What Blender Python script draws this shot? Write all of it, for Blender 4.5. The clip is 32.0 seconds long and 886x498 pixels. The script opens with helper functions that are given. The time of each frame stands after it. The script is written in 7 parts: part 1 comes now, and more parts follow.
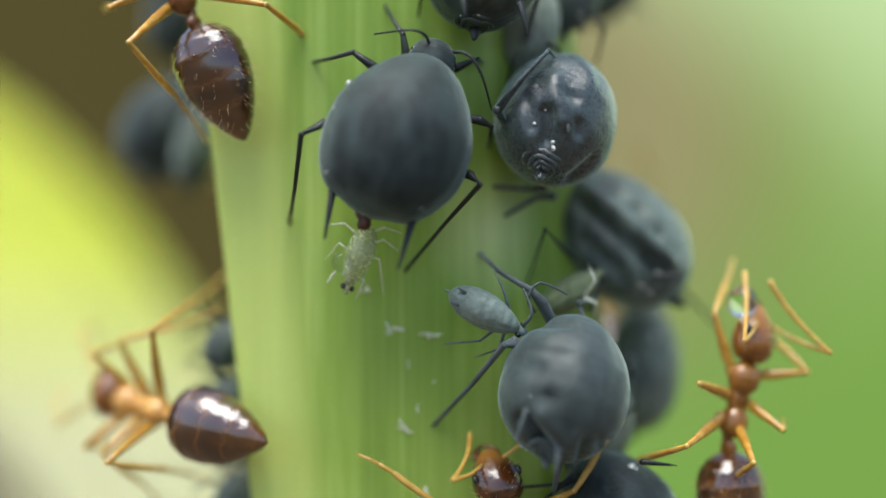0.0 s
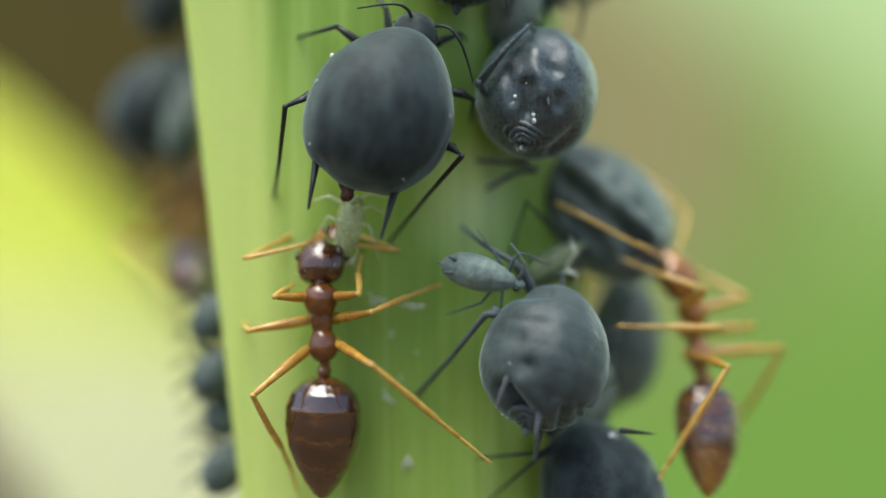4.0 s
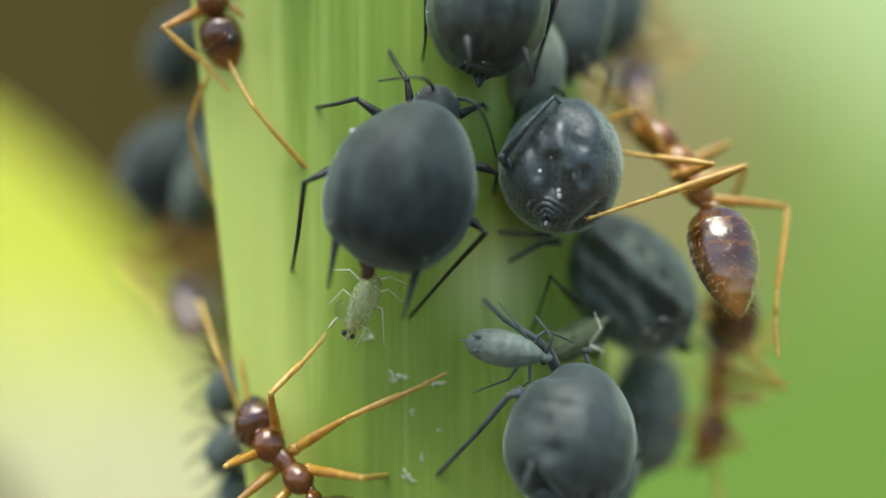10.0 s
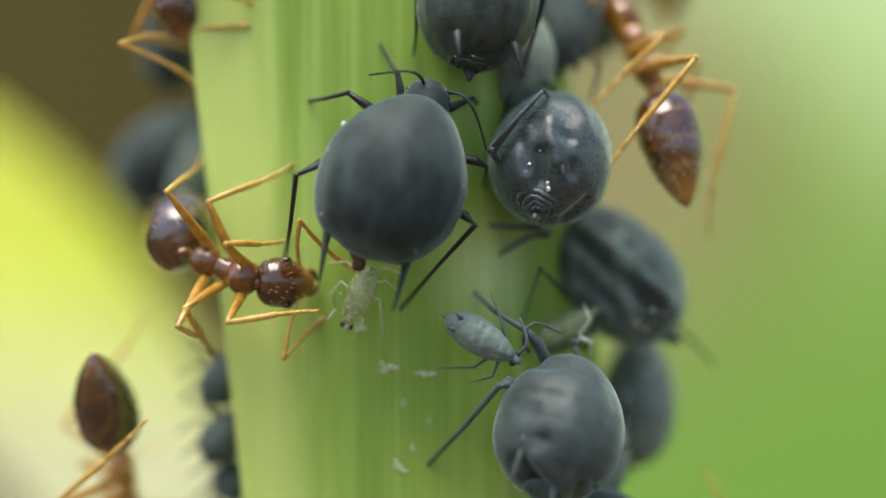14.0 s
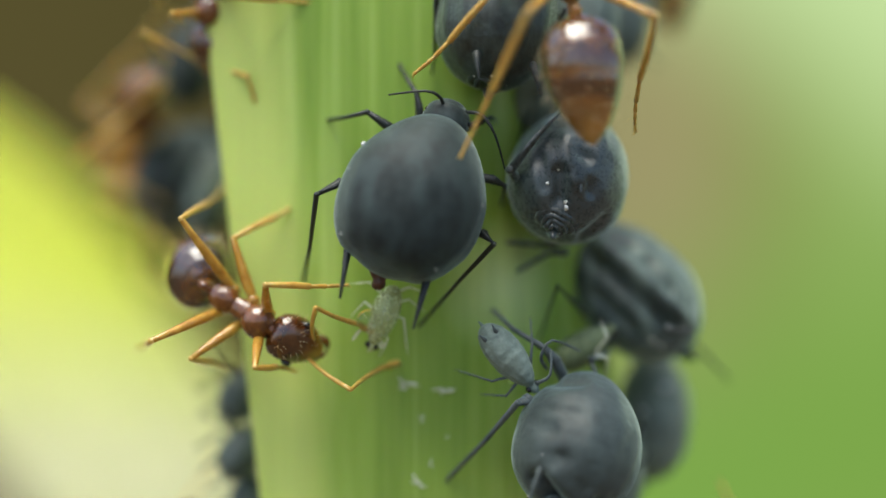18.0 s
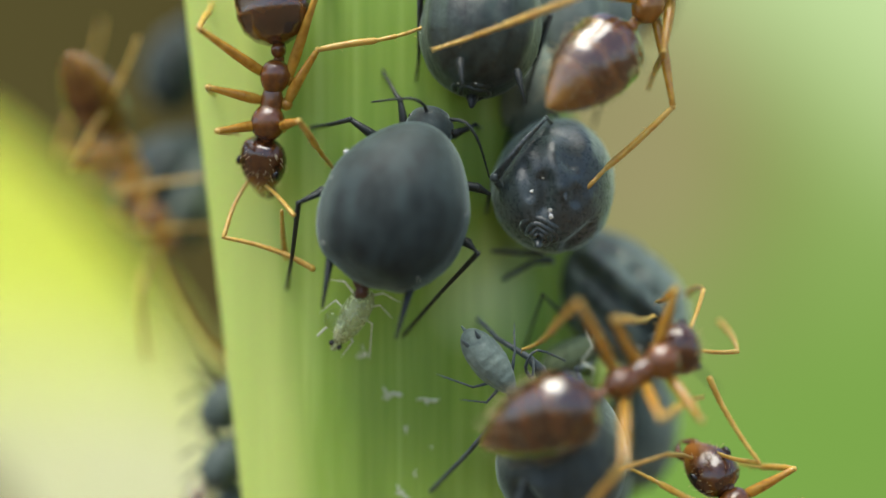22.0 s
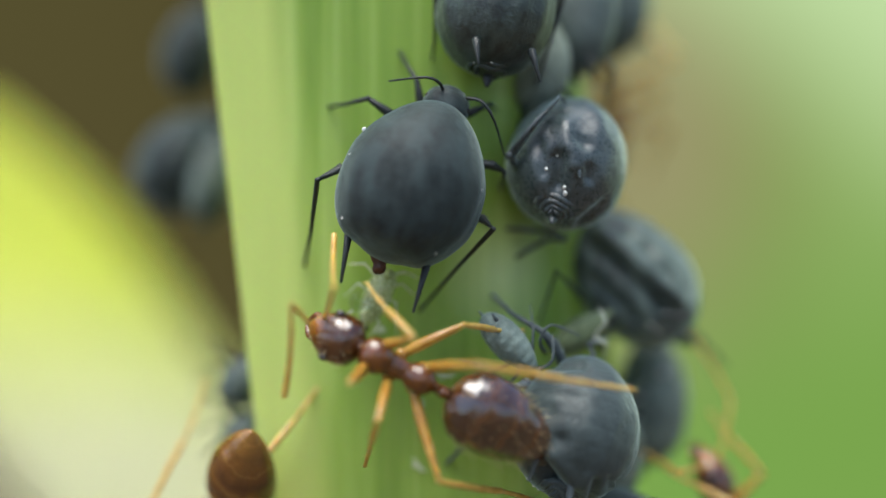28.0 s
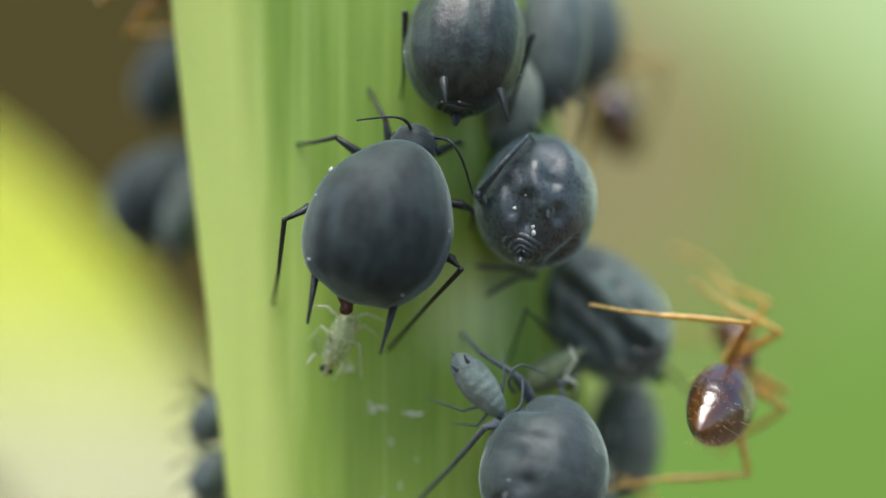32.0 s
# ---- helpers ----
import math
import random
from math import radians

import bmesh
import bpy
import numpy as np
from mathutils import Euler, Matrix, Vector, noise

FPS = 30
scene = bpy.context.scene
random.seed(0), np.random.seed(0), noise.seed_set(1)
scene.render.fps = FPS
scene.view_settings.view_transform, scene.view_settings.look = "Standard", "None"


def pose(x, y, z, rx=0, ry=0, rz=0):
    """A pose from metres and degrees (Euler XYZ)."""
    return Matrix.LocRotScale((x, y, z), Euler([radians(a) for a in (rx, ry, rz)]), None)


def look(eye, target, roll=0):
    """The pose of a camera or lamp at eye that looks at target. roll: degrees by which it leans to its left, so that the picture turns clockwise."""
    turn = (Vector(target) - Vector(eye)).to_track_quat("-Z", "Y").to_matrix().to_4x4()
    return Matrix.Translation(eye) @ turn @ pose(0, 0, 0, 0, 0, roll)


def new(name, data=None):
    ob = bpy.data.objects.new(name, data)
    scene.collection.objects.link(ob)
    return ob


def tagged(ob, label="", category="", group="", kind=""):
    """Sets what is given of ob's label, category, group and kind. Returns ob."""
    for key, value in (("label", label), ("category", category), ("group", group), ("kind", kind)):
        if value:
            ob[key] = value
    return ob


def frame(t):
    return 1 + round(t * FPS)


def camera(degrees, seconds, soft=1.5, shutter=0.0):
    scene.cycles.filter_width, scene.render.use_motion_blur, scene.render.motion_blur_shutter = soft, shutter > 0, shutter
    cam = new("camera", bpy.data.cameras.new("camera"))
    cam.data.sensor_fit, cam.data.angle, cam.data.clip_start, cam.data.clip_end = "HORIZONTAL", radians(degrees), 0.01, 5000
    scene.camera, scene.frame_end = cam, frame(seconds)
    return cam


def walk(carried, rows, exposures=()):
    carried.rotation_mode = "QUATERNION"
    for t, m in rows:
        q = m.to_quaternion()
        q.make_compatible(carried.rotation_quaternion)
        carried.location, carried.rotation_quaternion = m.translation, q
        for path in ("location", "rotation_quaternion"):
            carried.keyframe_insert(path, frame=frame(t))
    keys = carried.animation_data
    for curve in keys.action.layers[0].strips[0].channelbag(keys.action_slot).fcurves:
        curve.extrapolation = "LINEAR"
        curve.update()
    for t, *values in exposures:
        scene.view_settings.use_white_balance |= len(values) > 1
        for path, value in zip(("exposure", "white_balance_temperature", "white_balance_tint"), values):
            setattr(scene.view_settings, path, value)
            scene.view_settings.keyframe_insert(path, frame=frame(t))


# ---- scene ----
U = 0.001  # plan numbers are millimetres


def mm(x, y, z, rx=0, ry=0, rz=0):
    return pose(x * U, y * U, z * U, rx, ry, rz)


# camera: a close-up lens about 22 mm from the stem, drifting sideways and up and down
cam = camera(32.0, 32.0, soft=1.5)
cam.data.dof.use_dof = True
cam.data.dof.focus_distance = 22.6 * U
cam.data.dof.aperture_fstop = 27.0
walk(cam, [(0, mm(-0.029, -22.137, -0.545, 90, 0, 0)), (0.5, mm(0.072, -22.162, -0.617, 90, 0, 0)), (1, mm(0.165, -22.346, -0.851, 90, 0, 0)), (1.5, mm(0.156, -22.401, -0.756, 90, 0, 0)), (2, mm(0.083, -22.388, -0.700, 90, 0, 0)), (2.5, mm(0.174, -22.457, -0.858, 90, 0, 0)), (3, mm(0.250, -22.460, -1.046, 90, 0, 0)), (3.5, mm(0.248, -22.462, -0.966, 90, 0, 0)), (5.5, mm(0.177, -22.456, -0.997, 90, 0, 0)), (6, mm(0.209, -22.558, -0.720, 90, 0, 0)), (6.5, mm(0.034, -22.587, -0.135, 90, 0, 0)), (7, mm(0.080, -22.466, -0.036, 90, 0, 0)), (7.5, mm(0.170, -22.222, 0.065, 90, 0, 0)), (8, mm(0.236, -22.170, -0.175, 90, 0, 0)), (8.5, mm(0.035, -22.084, 0.043, 90, 0, 0)), (9, mm(0.014, -22.046, 0.011, 90, 0, 0)), (9.5, mm(-0.080, -21.989, 0.069, 90, 0, 0)), (10, mm(-0.095, -21.918, 0.160, 90, 0, 0)), (10.5, mm(-0.063, -21.960, 0.068, 90, 0, 0)), (11, mm(0.019, -21.940, -0.059, 90, 0, 0)), (11.5, mm(-0.048, -21.953, 0.119, 90, 0, 0)), (12, mm(0.105, -21.973, 0.068, 90, 0, 0)), (12.5, mm(-0.196, -22.065, 0.314, 90, 0, 0)), (13, mm(-0.140, -22.074, 0.323, 90, 0, 0)), (13.5, mm(-0.073, -22.180, 0.122, 90, 0, 0)), (14, mm(0.046, -22.162, 0.044, 90, 0, 0)), (14.5, mm(0.044, -22.155, 0.061, 90, 0, 0)), (16.5, mm(-0.041, -22.269, -0.003, 90, 0, 0)), (17, mm(-0.141, -22.197, 0.428, 90, 0, 0)), (17.5, mm(-0.130, -22.384, 0.249, 90, 0, 0)), (18, mm(-0.232, -22.353, 0.314, 90, 0, 0)), (18.5, mm(-0.175, -22.415, 0.447, 90, 0, 0)), (19, mm(-0.264, -22.403, 0.357, 90, 0, 0)), (19.5, mm(-0.172, -22.468, 0.385, 90, 0, 0)), (20, mm(-0.239, -22.451, 0.473, 90, 0, 0)), (20.5, mm(-0.206, -22.450, 0.387, 90, 0, 0)), (21, mm(-0.264, -22.487, 0.462, 90, 0, 0)), (21.5, mm(-0.099, -22.360, 0.378, 90, 0, 0)), (22, mm(0.007, -22.125, 0.443, 90, 0, 0)), (22.5, mm(0.054, -22.111, 0.300, 90, 0, 0)), (23, mm(-0.333, -22.205, 0.142, 90, 0, 0)), (23.5, mm(-0.426, -22.334, 0.187, 90, 0, 0)), (24, mm(-0.405, -22.447, 0.166, 90, 0, 0)), (24.5, mm(-0.278, -22.471, 0.157, 90, 0, 0)), (25, mm(-0.159, -22.473, 0.132, 90, 0, 0)), (25.5, mm(-0.246, -22.476, 0.080, 90, 0, 0)), (27.5, mm(-0.200, -22.518, 0.104, 90, 0, 0)), (28, mm(-0.230, -22.560, 0.092, 90, 0, 0)), (28.5, mm(-0.197, -22.570, 0.109, 90, 0, 0)), (29, mm(-0.246, -22.631, 0.136, 90, 0, 0)), (29.5, mm(-0.162, -22.637, 0.131, 90, 0, 0)), (30, mm(-0.001, -22.615, 0.131, 90, 0, 0)), (30.5, mm(-0.160, -22.657, 0.254, 90, 0, 0)), (31, mm(-0.754, -22.616, 0.348, 90, 0, 0)), (31.5, mm(-0.191, -22.471, 0.445, 90, 0, 0)), (32, mm(0.242, -22.436, 0.681, 90, 0, 0))],
     exposures=[(0, 0.52, 6200, 8), (1, 0.56, 6200, 8), (2, 0.55, 6200, 8), (3, 0.48, 6180, 7), (6, 0.48, 6480, 4), (13, 0.5, 6480, 6), (14, 0.54, 6520, 7), (17, 0.5, 6480, 5), (25.5, 0.49, 6480, 5), (28, 0.46, 6130, 8), (32, 0.45, 6200, 10)])

# ---- light ----
world = bpy.data.worlds.new("sky")
world.use_nodes = True
scene.world = world
sky = world.node_tree.nodes.new("ShaderNodeTexSky")
sky.sky_type = "NISHITA"
sky.sun_disc = False
sky.sun_elevation = radians(70)
sky.sun_rotation = radians(248)
sky.air_density = 1.0
sky.dust_density = 3.0
sky.ozone_density = 1.0
bg = world.node_tree.nodes["Background"]
world.node_tree.links.new(sky.outputs["Color"], bg.inputs["Color"])
bg.inputs["Strength"].default_value = 0.175
sun_data = bpy.data.lights.new("sun", "SUN")
sun_data.energy = 3.3
sun_data.angle = radians(45)
sun_data.color = (1.0, 0.95, 0.86)
sun = new("sun", sun_data)
# the light falls from above, a little from the front
sun.matrix_world = look((-0.012, -0.032, 0.125), (0, 0, 0))


# ---- materials ----
def material(name, rough=0.5, spec=0.5, metal=0.0):
    m = bpy.data.materials.new(name)
    m.use_nodes = True
    nt = m.node_tree
    b = nt.nodes["Principled BSDF"]
    b.inputs["Roughness"].default_value = rough
    b.inputs["Specular IOR Level"].default_value = spec
    b.inputs["Metallic"].default_value = metal
    co = nt.nodes.new("ShaderNodeTexCoord")
    return m, nt, b, co


def mapped(nt, co, scale, out="Object"):
    mp = nt.nodes.new("ShaderNodeMapping")
    mp.inputs["Scale"].default_value = [s * 1000 for s in scale]
    nt.links.new(co.outputs[out], mp.inputs["Vector"])
    return mp.outputs["Vector"]


def noise_of(nt, vec, scale, detail=4.0, rough=0.55):
    n = nt.nodes.new("ShaderNodeTexNoise")
    n.inputs["Scale"].default_value = scale
    n.inputs["Detail"].default_value = detail
    n.inputs["Roughness"].default_value = rough
    nt.links.new(vec, n.inputs["Vector"])
    return n.outputs["Fac"]


def ramp(nt, fac, stops):
    r = nt.nodes.new("ShaderNodeValToRGB")
    while len(r.color_ramp.elements) < len(stops):
        r.color_ramp.elements.new(0.5)
    for e, (p, c) in zip(r.color_ramp.elements, stops):
        e.position, e.color = p, (*c, 1)
    nt.links.new(fac, r.inputs["Fac"])
    return r.outputs["Color"]


def mix(nt, fac, a, b, kind="MIX"):
    n = nt.nodes.new("ShaderNodeMix")
    n.data_type, n.blend_type = "RGBA", kind
    for socket, v in ((n.inputs["Factor"], fac), (n.inputs["A"], a), (n.inputs["B"], b)):
        if hasattr(v, "links"):
            nt.links.new(v, socket)
        elif isinstance(v, tuple):
            socket.default_value = (*v, 1)
        else:
            socket.default_value = v
    return n.outputs["Result"]


def bump(nt, b, height, dist, strength=0.6):
    n = nt.nodes.new("ShaderNodeBump")
    n.inputs["Strength"].default_value = strength
    n.inputs["Distance"].default_value = dist * U
    nt.links.new(height, n.inputs["Height"])
    nt.links.new(n.outputs["Normal"], b.inputs["Normal"])


def mat_aphid(name, dark, pale, rough=0.5, spec=0.45, wax=0.25, sheen=0.24, lo=0.36, hi=0.66, freq=2.2):
    m, nt, b, co = material(name, rough, spec)
    v = mapped(nt, co, (1, 1, 1))
    big = noise_of(nt, v, freq, 5, 0.62)
    fine = noise_of(nt, v, 14, 6, 0.65)
    streaks = noise_of(nt, mapped(nt, co, (4.2, 4.2, 0.9)), 1.0, 4, 0.6)
    blend = nt.nodes.new("ShaderNodeMath")
    blend.operation = "MULTIPLY_ADD"
    blend.inputs[1].default_value = 0.45
    nt.links.new(streaks, blend.inputs[0])
    share = nt.nodes.new("ShaderNodeMath")
    share.operation = "MULTIPLY"
    share.inputs[1].default_value = 0.55
    nt.links.new(big, share.inputs[0])
    nt.links.new(share.outputs[0], blend.inputs[2])
    base = ramp(nt, blend.outputs[0], [(lo + 0.02, dark), (hi - 0.05, pale)])
    speck = ramp(nt, fine, [(0.42, (0, 0, 0)), (0.75, (1, 1, 1))])
    sep = nt.nodes.new("ShaderNodeSeparateColor")
    nt.links.new(speck, sep.inputs["Color"])
    mul = nt.nodes.new("ShaderNodeMath")
    mul.operation = "MULTIPLY"
    mul.inputs[1].default_value = wax
    nt.links.new(sep.outputs["Red"], mul.inputs[0])
    nt.links.new(mix(nt, mul.outputs[0], base, tuple(min(1, c * 2.2) for c in pale)), b.inputs["Base Color"])
    rr = ramp(nt, fine, [(0.3, (rough - 0.1,) * 3), (0.7, (rough + 0.15,) * 3)])
    nt.links.new(rr, b.inputs["Roughness"])
    b.inputs["Sheen Weight"].default_value = sheen
    b.inputs["Sheen Roughness"].default_value = 0.4
    b.inputs["Sheen Tint"].default_value = (0.7, 0.88, 0.82, 1)
    tot = nt.nodes.new("ShaderNodeMath")
    tot.operation = "MULTIPLY_ADD"
    tot.inputs[1].default_value = 1.6
    nt.links.new(big, tot.inputs[0])
    nt.links.new(fine, tot.inputs[2])
    bump(nt, b, tot.outputs[0], 0.022, 0.6)
    return m


APHID = mat_aphid("aphid_slate", (0.0055, 0.0095, 0.0098), (0.0255, 0.0395, 0.040), 0.6, 0.3, 0.25, 0.55, 0.4, 0.64)
APHID_GLOSSY = mat_aphid("aphid_black", (0.008, 0.0125, 0.013), (0.046, 0.064, 0.066), 0.28, 0.65, 0.2, 0.8, 0.34, 0.76)
APHID_GREEN = mat_aphid("aphid_olive", (0.014, 0.022, 0.019), (0.11, 0.148, 0.122), 0.48, 0.45, 0.2, 0.95, 0.4, 0.66, 1.5)
APHID_PALE = mat_aphid("aphid_pale_slate", (0.016, 0.024, 0.0235), (0.041, 0.057, 0.055), 0.5, 0.45, 0.25, 0.6)
APHID_LEG = mat_aphid("aphid_leg_black", (0.007, 0.010, 0.009), (0.017, 0.023, 0.021), 0.45, 0.5, 0.15, 0.06)
APHID_BLACK = mat_aphid("aphid_deep_black", (0.006, 0.010, 0.008), (0.038, 0.056, 0.046), 0.36, 0.55, 0.2, 0.25, 0.4, 0.64)
APHID_GREY = mat_aphid("aphid_small_grey", (0.04, 0.055, 0.05), (0.09, 0.12, 0.108), 0.5, 0.4, 0.25, 0.3)
APHID_HAZY = mat_aphid("aphid_dull_olive", (0.09, 0.11, 0.085), (0.2, 0.24, 0.185), 0.55, 0.35, 0.25, 0.5)
APHID_LEG_GREY = mat_aphid("aphid_leg_grey", (0.045, 0.057, 0.058), (0.095, 0.115, 0.115), 0.5, 0.4, 0.2)
NYMPH_GREY = mat_aphid("nymph_grey", (0.105, 0.14, 0.12), (0.185, 0.235, 0.2), 0.5, 0.4, 0.3)


def mat_plain(name, a, b2, rough, spec=0.5, scale=6.0, bumpy=0.006, trans=0.0, sss=0.0, coat=0.0, front=None):
    m, nt, b, co = material(name, rough, spec)
    b.inputs["Coat Weight"].default_value = coat
    b.inputs["Coat Roughness"].default_value = 0.14
    v = mapped(nt, co, (1, 1, 1))
    n = noise_of(nt, v, scale, 5)
    base = ramp(nt, n, [(0.3, a), (0.7, b2)])
    if front:
        sep = nt.nodes.new("ShaderNodeSeparateXYZ")
        nt.links.new(v, sep.inputs["Vector"])
        along = nt.nodes.new("ShaderNodeMapRange")
        along.inputs["From Min"].default_value, along.inputs["From Max"].default_value = front[0], front[1]
        nt.links.new(sep.outputs["Y"], along.inputs["Value"])
        base = mix(nt, along.outputs["Result"], base, front[2])
    nt.links.new(base, b.inputs["Base Color"])
    b.inputs["Transmission Weight"].default_value = trans
    if sss:
        b.inputs["Subsurface Weight"].default_value = sss
        b.inputs["Subsurface Radius"].default_value = (1.0, 0.5, 0.2)
        b.inputs["Subsurface Scale"].default_value = 0.25 * U
    bump(nt, b, n, bumpy, 0.5)
    return m


NYMPH_CLEAR = mat_aphid("nymph_clear_green", (0.48, 0.58, 0.2), (0.68, 0.75, 0.4), 0.22, 0.5, 0.2)
NYMPH_CLEAR.node_tree.nodes["Principled BSDF"].inputs["Transmission Weight"].default_value = 0.5
NYMPH_OLIVE = mat_aphid("nymph_olive", (0.09, 0.12, 0.05), (0.17, 0.21, 0.1), 0.5, 0.4, 0.2)
WAX_AND_GLINT = mat_plain("wax_and_glint_white", (0.6, 0.62, 0.58), (0.85, 0.85, 0.8), 0.6, 0.4, 20)
SKIN = mat_plain("cast_skin_white", (0.55, 0.58, 0.42), (0.8, 0.82, 0.68), 0.5, 0.4, 12)
ANT_HEAD = mat_plain("ant_head_brown", (0.045, 0.014, 0.004), (0.12, 0.04, 0.008), 0.16, 0.8, 5, 0.02, 0.12, 0.15, 0.5, (0.5, 0.95, (0.5, 0.2, 0.03)))
ANT_BODY = mat_plain("ant_thorax_brown", (0.1, 0.03, 0.005), (0.25, 0.085, 0.012), 0.18, 0.8, 6, 0.03, 0.25, 0.2, 0.5)
ANT_BODY_AMBER = mat_plain("ant_thorax_amber", (0.25, 0.09, 0.012), (0.5, 0.23, 0.035), 0.2, 0.7, 6, 0.03, 0.3, 0.2, 0.4)
ANT_BODY_PALE = mat_plain("ant_thorax_pale_amber", (0.55, 0.24, 0.04), (0.82, 0.48, 0.13), 0.25, 0.6, 6, 0.03, 0.1, 0.2, 0.3)
ANT_HEAD_AMBER = mat_plain("ant_head_red_brown", (0.18, 0.058, 0.008), (0.42, 0.17, 0.024), 0.16, 0.8, 5, 0.02, 0.2, 0.15, 0.5, (0.45, 0.9, (0.55, 0.24, 0.03)))
ANT_LEG = mat_plain("ant_leg_amber", (0.46, 0.21, 0.02), (0.8, 0.47, 0.075), 0.25, 0.6, 5, 0.006, 0.35, 0.1, 0.3)
ANT_SHIN = mat_plain("ant_shin_amber", (0.56, 0.3, 0.04), (0.85, 0.58, 0.14), 0.3, 0.5, 5, 0.006, 0.3, 0.1, 0.2)
HAIR = mat_plain("ant_hair_gold", (0.72, 0.56, 0.26), (0.85, 0.72, 0.42), 0.35, 0.5, 8, 0.006, 0.2)
BROWN = mat_plain("tail_red_brown", (0.03, 0.012, 0.008), (0.12, 0.05, 0.03), 0.4, 0.5, 12)
EYE = mat_plain("eye_black", (0.006, 0.004, 0.004), (0.012, 0.008, 0.007), 0.12, 0.8, 10)


def mat_gaster(name, dark, mid, rim, glow, clear):
    m, nt, b, co = material(name, 0.18, 0.7)
    v = mapped(nt, co, (1, 1, 1))
    n = noise_of(nt, v, 2.6, 4)
    sep = nt.nodes.new("ShaderNodeSeparateXYZ")
    nt.links.new(v, sep.inputs["Vector"])
    wob = nt.nodes.new("ShaderNodeMath")
    wob.operation = "MULTIPLY_ADD"
    wob.inputs[1].default_value = 0.5
    nt.links.new(n, wob.inputs[0])
    nt.links.new(sep.outputs["Y"], wob.inputs[2])
    wave = nt.nodes.new("ShaderNodeMath")
    wave.operation = "PINGPONG"
    wave.inputs[1].default_value = 0.21
    nt.links.new(wob.outputs[0], wave.inputs[0])
    scl = nt.nodes.new("ShaderNodeMath")
    scl.operation = "MULTIPLY"
    scl.inputs[1].default_value = 1 / 0.21
    nt.links.new(wave.outputs[0], scl.inputs[0])
    band = ramp(nt, scl.outputs[0], [(0.0, dark), (0.85, mid), (0.97, rim), (1.0, rim)])
    patch = ramp(nt, n, [(0.52, (0, 0, 0)), (0.75, (0.5, 0.5, 0.5))])
    sp = nt.nodes.new("ShaderNodeSeparateColor")
    nt.links.new(patch, sp.inputs["Color"])
    tip = nt.nodes.new("ShaderNodeMapRange")
    tip.interpolation_type = "SMOOTHSTEP"
    tip.inputs["From Min"].default_value, tip.inputs["From Max"].default_value, tip.inputs["To Max"].default_value = -0.8, -1.7, 0.6
    nt.links.new(wob.outputs[0], tip.inputs["Value"])
    base = mix(nt, tip.outputs["Result"], mix(nt, sp.outputs["Red"], band, rim), glow)
    nt.links.new(base, b.inputs["Base Color"])
    b.inputs["IOR"].default_value = 1.5
    b.inputs["Transmission Weight"].default_value = clear
    b.inputs["Coat Weight"].default_value = 1.0
    b.inputs["Coat IOR"].default_value = 1.65
    b.inputs["Coat Roughness"].default_value = 0.13
    b.inputs["Subsurface Weight"].default_value = 0.25
    b.inputs["Subsurface Radius"].default_value = (1.0, 0.4, 0.12)
    b.inputs["Subsurface Scale"].default_value = 0.2 * U
    bump(nt, b, noise_of(nt, mapped(nt, co, (1.8, 0.6, 1.8)), 3.0, 3, 0.5), 0.08, 0.5)
    return m


ANT_GASTER = mat_gaster("ant_gaster_dark", (0.035, 0.011, 0.003), (0.07, 0.022, 0.004), (0.12, 0.045, 0.009), (0.2, 0.085, 0.015), 0.15)
ANT_GASTER_PALE = mat_gaster("ant_gaster_pale_amber", (0.12, 0.044, 0.009), (0.19, 0.075, 0.014), (0.3, 0.14, 0.03), (0.42, 0.22, 0.045), 0.2)
ANT_GASTER_PALE.node_tree.nodes["Principled BSDF"].inputs["Coat Weight"].default_value = 0.2
ANT_GASTER_AMBER = mat_gaster("ant_gaster_amber", (0.085, 0.027, 0.0045), (0.14, 0.047, 0.007), (0.25, 0.105, 0.017), (0.6, 0.31, 0.04), 0.35)


